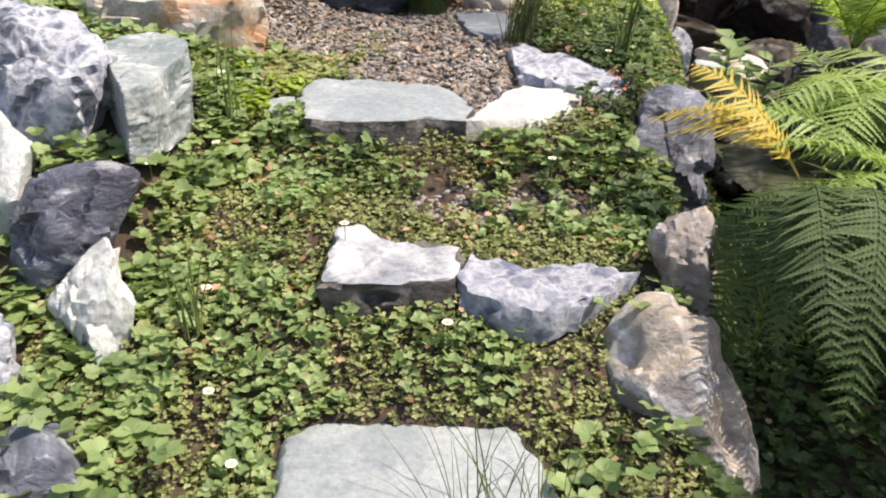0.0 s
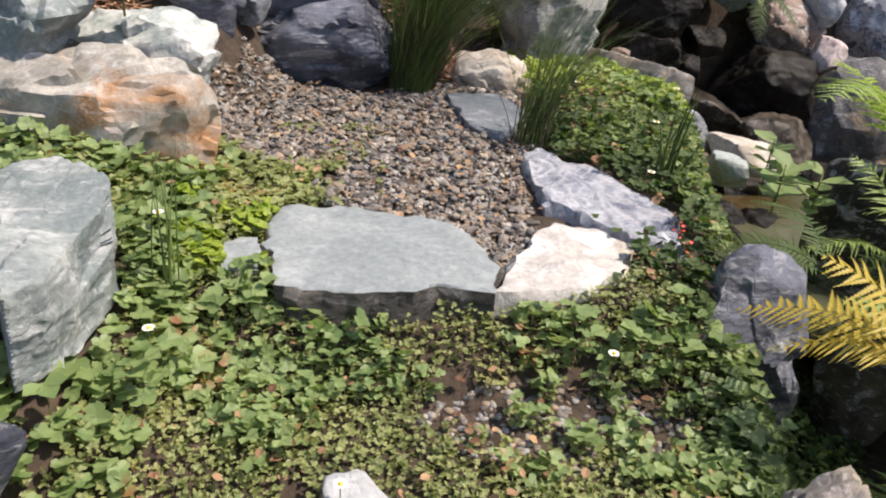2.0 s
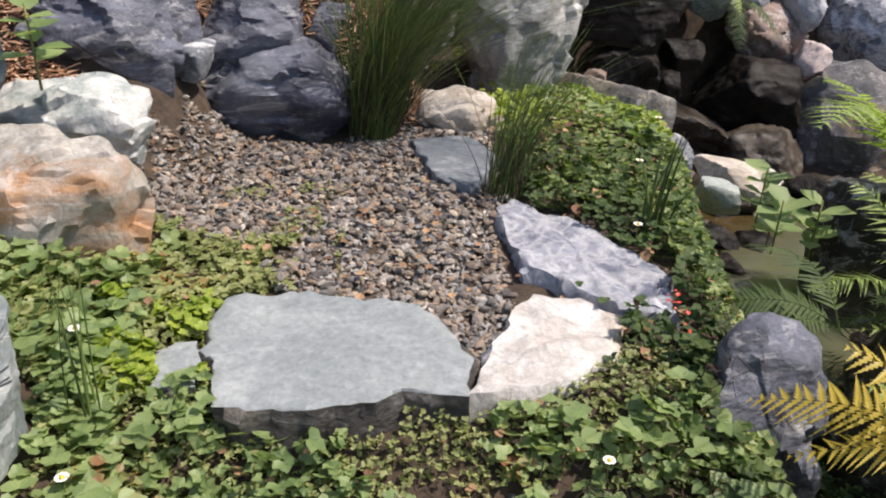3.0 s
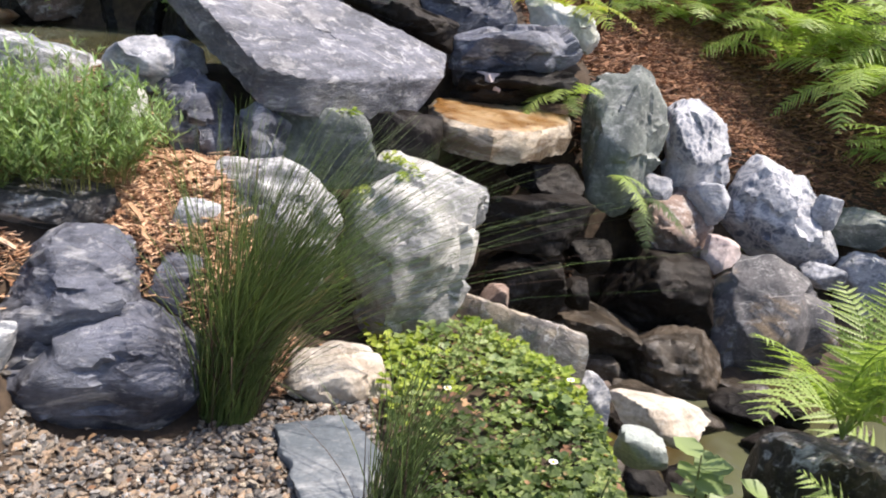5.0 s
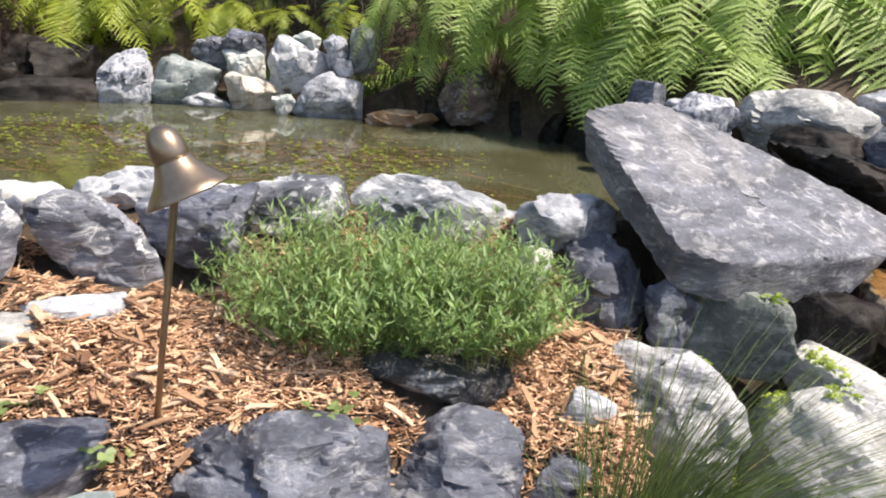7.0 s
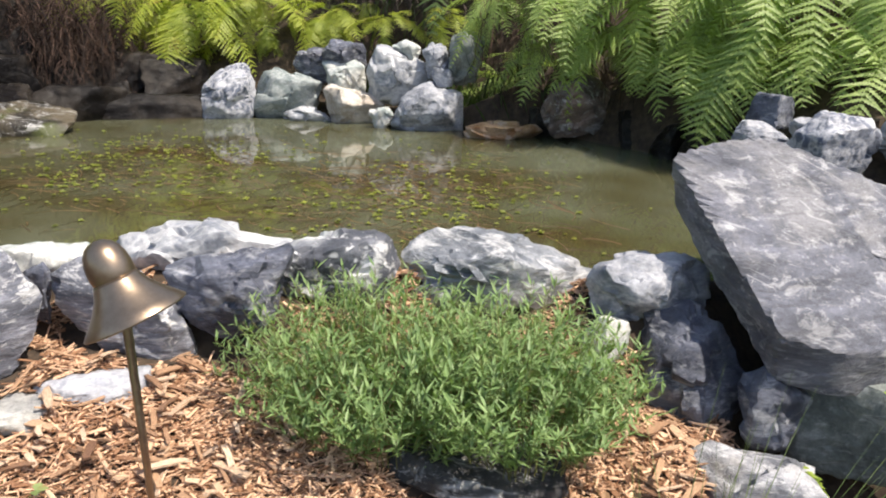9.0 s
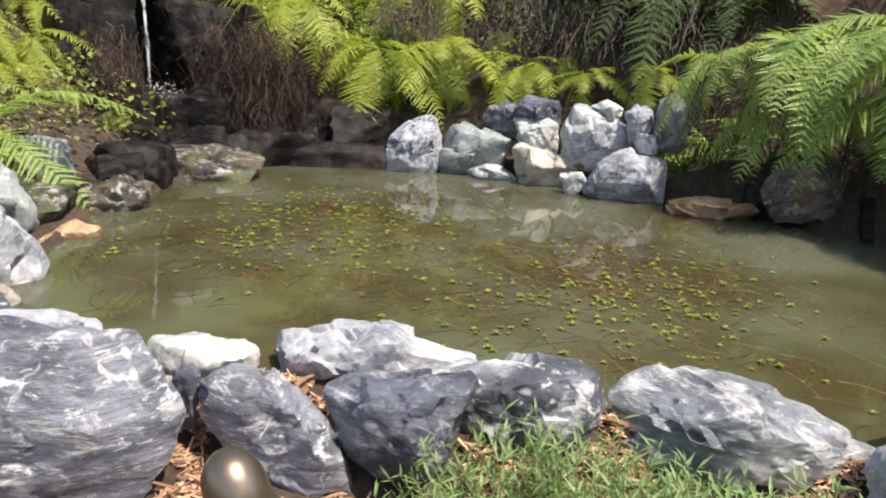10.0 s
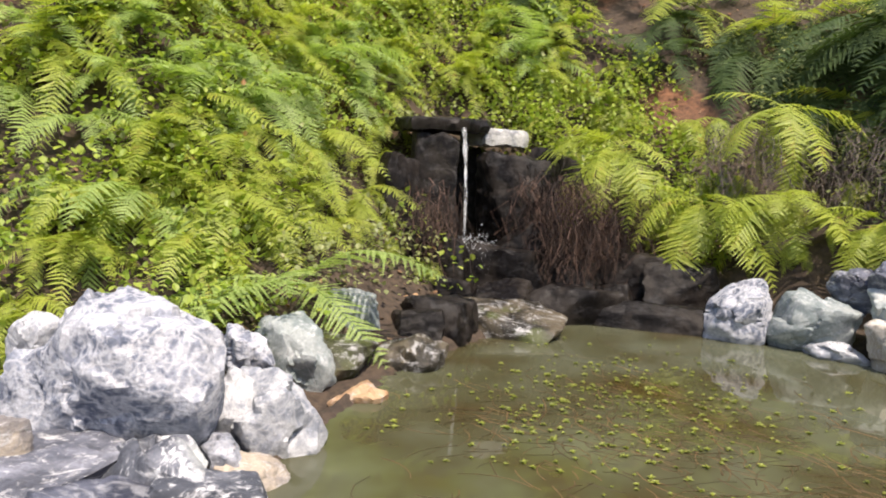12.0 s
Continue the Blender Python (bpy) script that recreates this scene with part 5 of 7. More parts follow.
# fallen leaves and bits
pts = drop_points(rng, 750, -0.8, 1.3, 1.0, 4.6)
cover("leaf_litter", pts, rng, (0.014, 0.03), (0.015, 0.05), DRY, "scattered dry brown fallen leaves", "leaf litter", (LEAFLET_V, LEAFLET_F), 0.4)

# wood-chip mulch
CHIP_V = np.array([(x, y, z) for x in (-0.5, 0.5) for y in (-0.5, 0.5) for z in (-0.5, 0.5)]) * np.array([1, 1, 1])
CHIP_V[:4] *= (1, 0.6, 0.8)
CHIP_F = np.array([(0, 1, 3, 2), (4, 6, 7, 5), (0, 4, 5, 1), (2, 3, 7, 6), (0, 2, 6, 4), (1, 5, 7, 3)])


def chips(pts, r, k=1.0):
    n = len(pts)
    at = pts + np.stack([np.zeros(n), np.zeros(n), r.uniform(0.0, 0.02, n)], -1)
    s = np.stack([r.gamma(2.5, 0.018, n) + 0.012, r.gamma(2.0, 0.0030, n) + 0.0016, r.uniform(0.0015, 0.004, n)], -1)
    return strew(CHIP_V, CHIP_F, at, turns(r.uniform(0, 6.28, n), r.normal(0, 0.3, n), r.normal(0, 0.25, n)), s * k)


pts = drop_points(rng, 60000, -2.5, 0.12, 3.3, 5.05, lambda x, y: not on_gravel(x, y) and (y > 4.04 or x < -0.9))
stuff("wood_mulch", [chips(pts, rng, 0.82)], MULCH, "shredded orange-brown wood-chip mulch on the planting bed", "mulch")
pts = drop_points(rng, 26000, 1.6, 4.6, 5.7, 8.6)
stuff("wood_mulch", [chips(pts, rng, 1.5)], REDMULCH_SHADE, "reddish wood-chip mulch on the slope above the stream, darkened for shade", "mulch")


# ---- rushes ----
def blades(r, n, spread, height, lean, fan, width, segs=8):
    """Thin arching stalks from one crown, three-sided."""
    out = []
    for i in range(n):
        a = r.uniform(0, 6.28)
        base = np.array([math.cos(a), math.sin(a), 0]) * spread * math.sqrt(r.uniform())
        h = height * r.uniform(0.45, 1.0)
        d = np.array([lean[0] + r.normal(0, fan), lean[1] + r.normal(0, fan), 0])
        bend = r.uniform(0.5, 1.4)
        t = np.linspace(0, 1, segs)
        c = base + t[:, None] * np.array([0, 0, h]) + d * h * (0.35 * t + 0.65 * bend * t ** 2.2)[:, None]
        c[:, 2] -= h * 0.16 * bend * np.linalg.norm(d) * t ** 2.5
        w = width * r.uniform(0.7, 1.2) * (1 - 0.8 * t ** 2)
        ring = np.stack([c + np.stack([w * math.cos(k), w * math.sin(k), 0 * w], -1) for k in (0.3, 2.4, 4.5)], 1).reshape(-1, 3)
        f = []
        for s in range(segs - 1):
            for k in range(3):
                f.append((s * 3 + k, s * 3 + (k + 1) % 3, s * 3 + 3 + (k + 1) % 3, s * 3 + 3 + k))
        out.append((ring, np.array(f)))
    return joined(out)


def rush(at, n, height, lean, fan, label, spread=0.06, width=0.0022, seed=1, dry=0):
    r = np.random.default_rng(seed)
    t = thing("rush_clump", label, "rush", at)
    if n > 300:
        tagged(part("foliage", fast_mesh("foliage", *blades(r, n, spread, height, lean, fan, width), RUSH, True), t), kind="stuff")
    else:
        for k in range(n):
            part("stalk", fast_mesh("stalk", *blades(r, 1, spread, height, lean, fan, width), RUSH, True), t)
    for k in range(dry):
        part("dry_stalk", fast_mesh("dry_stalk", *blades(r, 1, spread * 1.2, height * 0.8, (lean[0] * 1.3, lean[1]), fan * 1.6, width * 0.8), DEAD, True), t, "brown withered stalk")
    return t


rush((-0.10, 4.00, 0.50), 660, 1.0, (0.46, -0.05), 0.34, "dense dark green rush clump leaning over the gravel edge", 0.09, 0.0021, 3, 60)
rush((0.30, 3.42, 0.50), 100, 0.55, (0.34, 0.0), 0.26, "thin green rush clump beside the flat slate", 0.06, 0.0020, 5, 26)
rush((0.12, 1.18, 0.06), 46, 0.50, (-0.05, -0.10), 0.26, "sparse green rush sprouting at the foot of the steps", 0.11, 0.0016, 7, 4)
rush((0.66, 3.12, 0.46), 14, 0.36, (0.10, 0.0), 0.16, "small clump of broad dark green blades", 0.04, 0.0055, 9)
rush((-0.55, 1.55, 0.30), 12, 0.28, (0.05, -0.05), 0.16, "few dark grass blades in the ground cover", 0.04, 0.003, 11)
rush((-0.66, 2.42, 0.50), 8, 0.34, (0.05, 0.0), 0.08, "few upright grass stalks beside the boulder", 0.03, 0.0025, 13)


# ---- ferns ----
def frond_mesh(name, mat, seed, pairs=24, droop=0.9, width=0.26, seg=13):
    """One frond a metre long along +y: arching rib, paired leaflets cut into fine lobes."""
    r = np.random.default_rng(seed)
    lobes, ribs = [], []

    def rib(t):
        return np.array([0.07 * math.sin(2.6 * t + seed) - 0.07 * math.sin(seed), t * (1 - 0.12 * droop * t), 0.42 * t - 0.62 * droop * t * t])
    ts = np.linspace(0, 1, 14)
    c = np.array([rib(t) for t in ts])
    w = 0.006 * (1 - 0.85 * ts)
    ring = np.stack([c + np.stack([w * math.cos(k), 0 * w, w * math.sin(k)], -1) for k in (1.57, 3.7, 5.8)], 1).reshape(-1, 3)
    f = [(s * 3 + k, s * 3 + (k + 1) % 3, s * 3 + 3 + (k + 1) % 3, s * 3 + 3 + k) for s in range(13) for k in range(3)]
    ribs.append((ring, np.array(f)))
    for i in range(pairs):
        t = 0.14 + 0.85 * i / (pairs - 1)
        length = width * math.sin(math.pi * min(1, (t * 0.92 + 0.08)) ** 1.15) ** 0.8 * r.uniform(0.78, 1.1) + 0.012
        p0 = rib(t)
        tang = rib(min(1, t + 0.02)) - rib(t - 0.02)
        tang /= np.linalg.norm(tang)
        for side in (-1, 1):
            out = np.array([side, 0, 0]) * 0.92 + tang * (0.42 + r.normal(0, 0.09)) + np.array([0, 0, r.normal(0, 0.13) - 0.10])
            out /= np.linalg.norm(out)
            up = np.cross(tang, np.array([side, 0, 0])) * side
            nseg = max(4, int(seg * length / width))
            half = 0.0205 * min(1.0, length / (0.5 * width) + 0.2)
            lean2 = tang * 0.9 + out * 0.25
            prev = None
            for k in range(nseg + 1):
                u = k / nseg
                q = p0 + out * length * u + np.array([0, 0, -0.12 * length * u * u])
                for inner in ((False, True) if k < nseg else (False,)):
                    uu = u + (0.55 / nseg if inner else 0)
                    c2 = q if not inner else p0 + out * length * uu + np.array([0, 0, -0.12 * length * uu * uu])
                    w2 = half * (1 - uu ** 1.6) * (1.0 if inner else 0.34) + 0.0004
                    row = (c2 + lean2 * w2 - up * 0.15 * w2, c2, c2 - tang * 0.9 * w2 + out * 0.25 * w2 - up * 0.15 * w2)
                    if prev is not None:
                        lobes.append((prev[0], prev[1], row[1], row[0]))
                        lobes.append((prev[1], prev[2], row[2], row[1]))
                    prev = row
    a = np.array(lobes).reshape(-1, 3)
    lf = np.arange(len(a)).reshape(-1, 4)
    v, f = joined(ribs + [(a, lf)])
    return fast_mesh(name, v, f, mat)


def frond_set(tag, mat):
    return [frond_mesh("frond_" + tag, mat, 30 + k, 22 + 2 * k, d, wd) for k, (d, wd) in enumerate(((0.75, 0.22), (1.05, 0.25), (1.3, 0.21)))]


def hanging_set(tag, mat):
    return [frond_mesh("frond_" + tag, mat, 50 + k, 30 + 2 * k, d, wd) for k, (d, wd) in enumerate(((1.5, 0.21), (1.9, 0.24), (2.3, 0.22)))]


HANGING = {"green": hanging_set("green", FERN), "yellow": hanging_set("yellow", FERNY), "dark": hanging_set("dark", FERN_SHADE)}
FRONDS = {"green": frond_set("green", FERN), "yellow": frond_set("yellow", FERNY), "dark": frond_set("dark", FERN_SHADE), "gold": frond_set("gold", FERNGOLD)}
frng = random.Random(11)


def fern(at, n, length, kind, heading=None, spread=180, label="", rise=(5, 45), group="ferns", hang=False):
    """A fern crown: fronds round it, or fanned about a heading (degrees, 0 towards +y, turning to -x)."""
    words = {"green": "bright green feathery fern", "yellow": "yellow-green feathery fern", "dark": "shade-toned dark green feathery fern", "gold": "golden withering fern frond"}
    t = thing("fern", (words[kind] + " " + label).strip(), "fern", at, group=group)
    for i in range(n):
        h = frng.uniform(0, 360) if heading is None else heading + spread * ((i + 0.5) / n - 0.5) * 2 + frng.uniform(-9, 9)
        s = length * frng.uniform(0.7, 1.1)
        m = Matrix.Rotation(radians(h), 4, "Z") @ Matrix.Rotation(radians(frng.uniform(*rise)), 4, "X") @ Matrix.Rotation(radians(frng.uniform(-20, 20)), 4, "Y") @ Matrix.Diagonal((s, s, s, 1))
        part("frond", frng.choice((HANGING if hang else FRONDS)[kind]), t, m=m)
    return t


# beside the steps; the dark ones carry the shade there in their leaf colour
fern((1.43, 2.35, 0.58), 7, 0.62, "green", 85, 55, "beside the steps", (2, 28))
fern((1.22, 2.02, 0.49), 6, 0.55, "green", 85, 50, "beside the steps", (0, 20))
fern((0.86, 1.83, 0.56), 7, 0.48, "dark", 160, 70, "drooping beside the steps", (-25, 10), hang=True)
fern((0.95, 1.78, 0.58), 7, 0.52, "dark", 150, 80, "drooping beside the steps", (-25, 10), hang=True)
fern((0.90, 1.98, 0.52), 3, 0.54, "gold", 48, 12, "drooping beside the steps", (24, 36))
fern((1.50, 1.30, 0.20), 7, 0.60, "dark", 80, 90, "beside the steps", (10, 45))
fern((1.05, 2.75, 0.40), 4, 0.45, "dark", 60, 60, "above the stream", (5, 25))
fern((1.86, 3.74, 0.40), 12, 0.80, "green", None, 180, "above the stream", (38, 78))
fern((1.62, 3.15, 0.20), 8, 0.55, "green", None, 180, "above the stream", (20, 60))
# ferns mostly out of view, added to throw shade on the undergrowth
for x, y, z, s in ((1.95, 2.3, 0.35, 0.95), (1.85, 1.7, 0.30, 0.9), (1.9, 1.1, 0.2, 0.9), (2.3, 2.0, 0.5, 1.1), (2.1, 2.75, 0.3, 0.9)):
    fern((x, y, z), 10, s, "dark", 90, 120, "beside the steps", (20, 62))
fern((2.62, 3.95, land1(2.62, 3.95)), 10, 0.95, "green", 100, 85, "above the stream", (20, 58))
fern((2.45, 3.20, land1(2.45, 3.20)), 9, 0.90, "green", 80, 80, "above the stream", (25, 60))
fern((1.70, 3.00, 0.10), 8, 0.60, "dark", 80, 150, "above the stream", (15, 45))
# by the cascade
fern((1.62, 5.80, 1.22), 4, 0.42, "green", 150, 50, "hanging over the cascade", (0, 25))
fern((1.95, 5.55, 0.72), 3, 0.40, "dark", 200, 40, "hanging over the cascade", (-10, 10))
fern((1.75, 5.55, 0.85), 3, 0.36, "green", 215, 30, "hanging over the cascade", (-10, 10))
fern((1.75, 6.25, 1.62), 5, 0.55, "yellow", 140, 90, "above the cascade", (0, 30))
for x, y, s, k in ((2.75, 7.6, 0.8, "green"), (3.35, 7.75, 0.9, "green"), (3.9, 7.3, 0.9, "green"), (4.4, 6.9, 0.9, "green"), (2.3, 8.2, 0.9, "green"), (3.2, 8.6, 1.0, "green"), (4.2, 8.2, 1.0, "green"), (5.0, 7.4, 1.0, "green"), (3.1, 9.4, 1.0, "green"), (4.6, 9.2, 1.0, "green"), (4.2, 6.1, 0.8, "green"), (5.4, 6.4, 1.0, "dark"), (2.4, 7.2, 0.6, "green")):
    fern((x, y, land1(x, y) + 0.02), 9, s, k, 160, 150, "on the mulched slope", (10, 50))
for x, y, s in ((3.95, 7.05, 0.95), (4.05, 6.45, 0.95), (3.55, 7.9, 0.9), (4.35, 7.75, 1.05), (4.25, 5.75, 0.9), (4.6, 6.6, 1.1)):
    fern((x, y, land1(x, y) + 0.30), 11, s, "green", 165, 120, "on the mulched slope", (5, 50))
# over the far side of the pond
for x, y, z, s, n in ((-2.15, 8.40, 2.30, 0.65, 6), (-1.80, 8.30, 2.40, 0.90, 8), (-1.35, 8.30, 2.50, 1.0, 9), (-0.95, 8.20, 2.45, 1.05, 9), (-0.50, 8.10, 2.50, 1.1, 9), (-0.05, 7.95, 2.50, 1.1, 9), (0.45, 7.75, 2.45, 1.05, 9), (0.95, 7.6, 2.4, 0.9, 8)):
    fern((x, y, z), n, s, "green", 185, 75, "hanging over the pond", (-20, 20), hang=True)
for x, y, z, s, n in ((-1.60, 8.40, 2.10, 0.75, 7), (-1.10, 8.25, 2.15, 0.85, 7), (-0.65, 8.05, 2.15, 0.95, 8), (-0.15, 7.80, 2.20, 1.0, 8), (0.35, 7.50, 2.15, 0.9, 7)):
    fern((x, y, z), n, s, "green", 190, 65, "hanging low over the pond edge", (-35, 0))
for x, y, s, n in ((-1.6, 9.0, 1.0, 10), (-0.7, 8.9, 1.1, 10), (0.3, 8.7, 1.1, 10), (1.3, 8.3, 1.0, 9), (-2.3, 9.1, 0.8, 9)):
    fern((x, y, land1(x, y) + 0.1), n, s, "green", 180, 90, "on the bank above the pond", (-10, 40))
for x, y, z, s, n in ((-4.95, 8.1, 2.35, 0.9, 9), (-4.5, 8.5, 2.4, 0.85, 9), (-3.9, 8.75, 2.3, 0.6, 8), (-3.3, 8.8, 2.25, 0.5, 7), (-5.4, 7.6, 2.75, 0.85, 9), (-4.8, 8.8, 3.1, 0.9, 8), (-2.8, 8.9, 2.3, 0.45, 6)):
    fern((x, y, z - 0.1), n + 3, s, "yellow", 200, 80, "on the bank behind the pond", (-50, 15))
# hillside round the small waterfall
for x, y, s, n, k in (
        (-6.58, 6.02, 0.60, 9, "yellow"), (-5.77, 5.50, 0.55, 9, "yellow"), (-6.22, 5.40, 0.70, 9, "yellow"), (-5.62, 5.08, 0.65, 9, "yellow"),
        (-6.37, 5.10, 0.80, 9, "green"), (-5.77, 4.71, 0.70, 9, "yellow"), (-5.42, 4.53, 0.75, 5, "yellow"), (-5.81, 4.24, 0.70, 8, "yellow"),
        (-5.55, 3.98, 0.60, 8, "yellow"), (-6.01, 3.82, 0.60, 6, "green"), (-7.09, 6.01, 0.70, 9, "green"), (-7.28, 6.58, 0.55, 8, "yellow"),
        (-6.47, 4.76, 0.70, 8, "green"), (-7.12, 5.51, 0.80, 8, "yellow"), (-5.49, 3.60, 0.70, 7, "yellow"), (-7.34, 8.06, 0.60, 8, "green"),
        (-7.36, 7.41, 0.55, 8, "yellow")):
    for dx, dy in ((0, 0), (0.22, -0.16), (-0.20, 0.20)):
        fern((x + dx, y + dy, land1(x + dx, y + dy) + 0.06), 6, s * 0.82, k, 262, 60, "beside the waterfall", (-15, 45), hang=True)
# the dark kind holds the shade of the bank in its frond colour
for x, y, s, n, k in (
        (-5.62, 5.79, 0.42, 6, "yellow"), (-6.92, 8.13, 0.60, 9, "yellow"), (-6.47, 8.36, 0.70, 10, "yellow"), (-5.94, 8.16, 0.75, 10, "yellow"),
        (-5.55, 8.17, 0.70, 9, "yellow"), (-6.40, 7.85, 0.50, 7, "yellow"), (-5.94, 8.88, 0.70, 9, "yellow"), (-5.48, 8.67, 0.60, 8, "yellow"),
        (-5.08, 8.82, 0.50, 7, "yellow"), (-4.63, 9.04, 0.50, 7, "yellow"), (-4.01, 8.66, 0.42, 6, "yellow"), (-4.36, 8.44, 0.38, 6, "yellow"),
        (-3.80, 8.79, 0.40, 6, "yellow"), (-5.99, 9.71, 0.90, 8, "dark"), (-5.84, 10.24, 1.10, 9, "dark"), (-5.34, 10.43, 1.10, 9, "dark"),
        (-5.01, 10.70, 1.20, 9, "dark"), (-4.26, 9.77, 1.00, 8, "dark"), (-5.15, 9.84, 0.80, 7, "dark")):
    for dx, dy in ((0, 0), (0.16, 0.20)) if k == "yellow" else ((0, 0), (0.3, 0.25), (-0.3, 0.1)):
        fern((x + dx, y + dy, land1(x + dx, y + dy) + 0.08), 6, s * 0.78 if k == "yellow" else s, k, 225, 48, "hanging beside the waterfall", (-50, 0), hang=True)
# higher row, largely out of view, added to shade the bank below
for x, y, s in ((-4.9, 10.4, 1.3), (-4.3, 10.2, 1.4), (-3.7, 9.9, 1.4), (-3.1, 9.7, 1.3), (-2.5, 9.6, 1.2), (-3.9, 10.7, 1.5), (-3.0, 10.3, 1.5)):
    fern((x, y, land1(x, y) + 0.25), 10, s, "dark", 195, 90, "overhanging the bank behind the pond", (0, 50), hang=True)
for x, y, s, k in (
        (-6.71, 3.56, 0.70, "green"), (-6.67, 3.94, 0.80, "yellow"), (-6.80, 4.45, 0.80, "green"), (-7.32, 5.07, 0.80, "yellow"),
        (-7.59, 5.70, 0.70, "yellow"), (-7.93, 6.43, 0.70, "green"), (-7.92, 7.11, 0.70, "yellow"), (-7.46, 7.53, 0.60, "yellow"),
        (-7.80, 8.06, 0.70, "green"), (-7.32, 8.39, 0.60, "yellow"), (-7.49, 6.56, 0.55, "yellow"), (-7.24, 5.74, 0.60, "green"),
        (-6.48, 8.42, 0.50, "yellow"), (-6.95, 7.95, 0.50, "yellow"), (-6.77, 9.42, 0.80, "dark"), (-8.62, 7.80, 0.80, "green"),
        (-8.63, 6.45, 0.80, "yellow"), (-7.54, 4.79, 0.80, "green")):
    for dx, dy in ((0, 0), (0.28, -0.20), (-0.25, 0.28)):
        fern((x + dx, y + dy, land1(x + dx, y + dy) + 0.06), 7, s * 0.85, k, 240, 80, "on the slope above the waterfall", (-10, 50), hang=True)
hr = random.Random(4)
made = []
for k in range(4000):
    x, y = hr.uniform(-9.5, 3.0), hr.uniform(2.6, 12.5)
    d = float(pond_gap(np.array([x]), np.array([y]))[0])
    near_fall = (abs((y - 6.7) - 0.6 * (x + 6.0)) < 1.0 and x > -7.0) or (x > -6.6 and 4.9 < y < 9.6)
    if 0.75 < d < 5.5 and ((x < -4.6 and y > 2.9) or y > 8.6) and not near_fall and len(made) < 110 and all((x - a) ** 2 + (y - b) ** 2 > 0.36 + 0.06 * d for a, b in made):
        made.append((x, y))
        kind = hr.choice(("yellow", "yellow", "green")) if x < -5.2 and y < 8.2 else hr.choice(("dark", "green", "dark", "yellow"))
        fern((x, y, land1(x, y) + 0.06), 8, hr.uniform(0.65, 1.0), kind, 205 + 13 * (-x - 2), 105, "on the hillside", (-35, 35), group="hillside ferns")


# ---- hillside undergrowth ----
def bank_points(r, n, x0, x1, y0, y1, dmin, dmax, test=None):
    x, y = r.uniform(x0, x1, n), r.uniform(y0, y1, n)
    d = pond_gap(x, y)
    keep = (d > dmin) & (d < dmax) & (((x < -4.5) & (y > 2.8)) | (y > 8.5))
    keep &= ~((np.abs((y - 6.7) - 0.6 * (x + 6.0)) < 0.85) & (x > -6.6))
    x, y = x[keep], y[keep]
    return np.stack([x, y, land(x, y)], -1)


hrng = np.random.default_rng(21)
OVAL = (LEAFLET_V, LEAFLET_F)


def clumps(r, pts, per, radius, size, tall):
    """Leaves gathered in loose rounded clumps about each point."""
    c = np.repeat(pts, per, 0)
    n = len(c)
    u = r.normal(size=(n, 3))
    u /= np.linalg.norm(u, axis=1)[:, None]
    rad = radius * r.uniform(0.35, 1.0, n) ** 0.6
    at = c + u * rad[:, None] * np.array([1, 1, tall]) + np.array([0, 0, radius * tall * 0.6])
    return strew(*OVAL, at, turns(r.uniform(0, 6.28, n), r.normal(-0.2, 0.7, n)), r.uniform(size[0], size[1], n))


p = bank_points(hrng, 1000, -9.5, -4.3, 2.6, 9.0, 0.45, 5)
sel = [k for k in range(len(p)) if patchy(p[k, 0], p[k, 1], 1.1, -0.05)]
stuff("undergrowth", [clumps(hrng, p[sel], 60, 0.25, (0.032, 0.062), 1.1)], LIME, "light green leafy undergrowth on the hillside", "undergrowth")
p = bank_points(hrng, 2600, -9.5, 1.2, 2.6, 12.0, 0.6, 5)
sel = [k for k in range(len(p)) if patchy(p[k, 0] + 7, p[k, 1], 1.3, 0.0)]
stuff("undergrowth", [clumps(hrng, p[sel], 34, 0.22, (0.022, 0.046), 1.0)], COVER, "mid-green leafy undergrowth on the hillside", "undergrowth")
p = bank_points(hrng, 5000, -9.5, 3.0, 2.6, 12.0, 0.2, 6)
n = len(p)
stuff("leaf_litter", [strew(*OVAL, p + np.array([0, 0, 0.02]), turns(hrng.uniform(0, 6.28, n), hrng.normal(0, 0.6, n)), hrng.uniform(0.02, 0.05, n))], DRY, "dry brown leaf litter on the hillside", "leaf litter")
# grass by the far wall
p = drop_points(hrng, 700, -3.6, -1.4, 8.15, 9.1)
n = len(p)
stuff("grass", [strew(BLADE_V * np.array([0.35, 1, 1]), BLADE_F, p, turns(hrng.uniform(0, 6.28, n), hrng.uniform(0.8, 1.5, n)), hrng.uniform(0.12, 0.35, n))], FERN_SHADE, "long dark grass on the bank behind the pond", "grass")


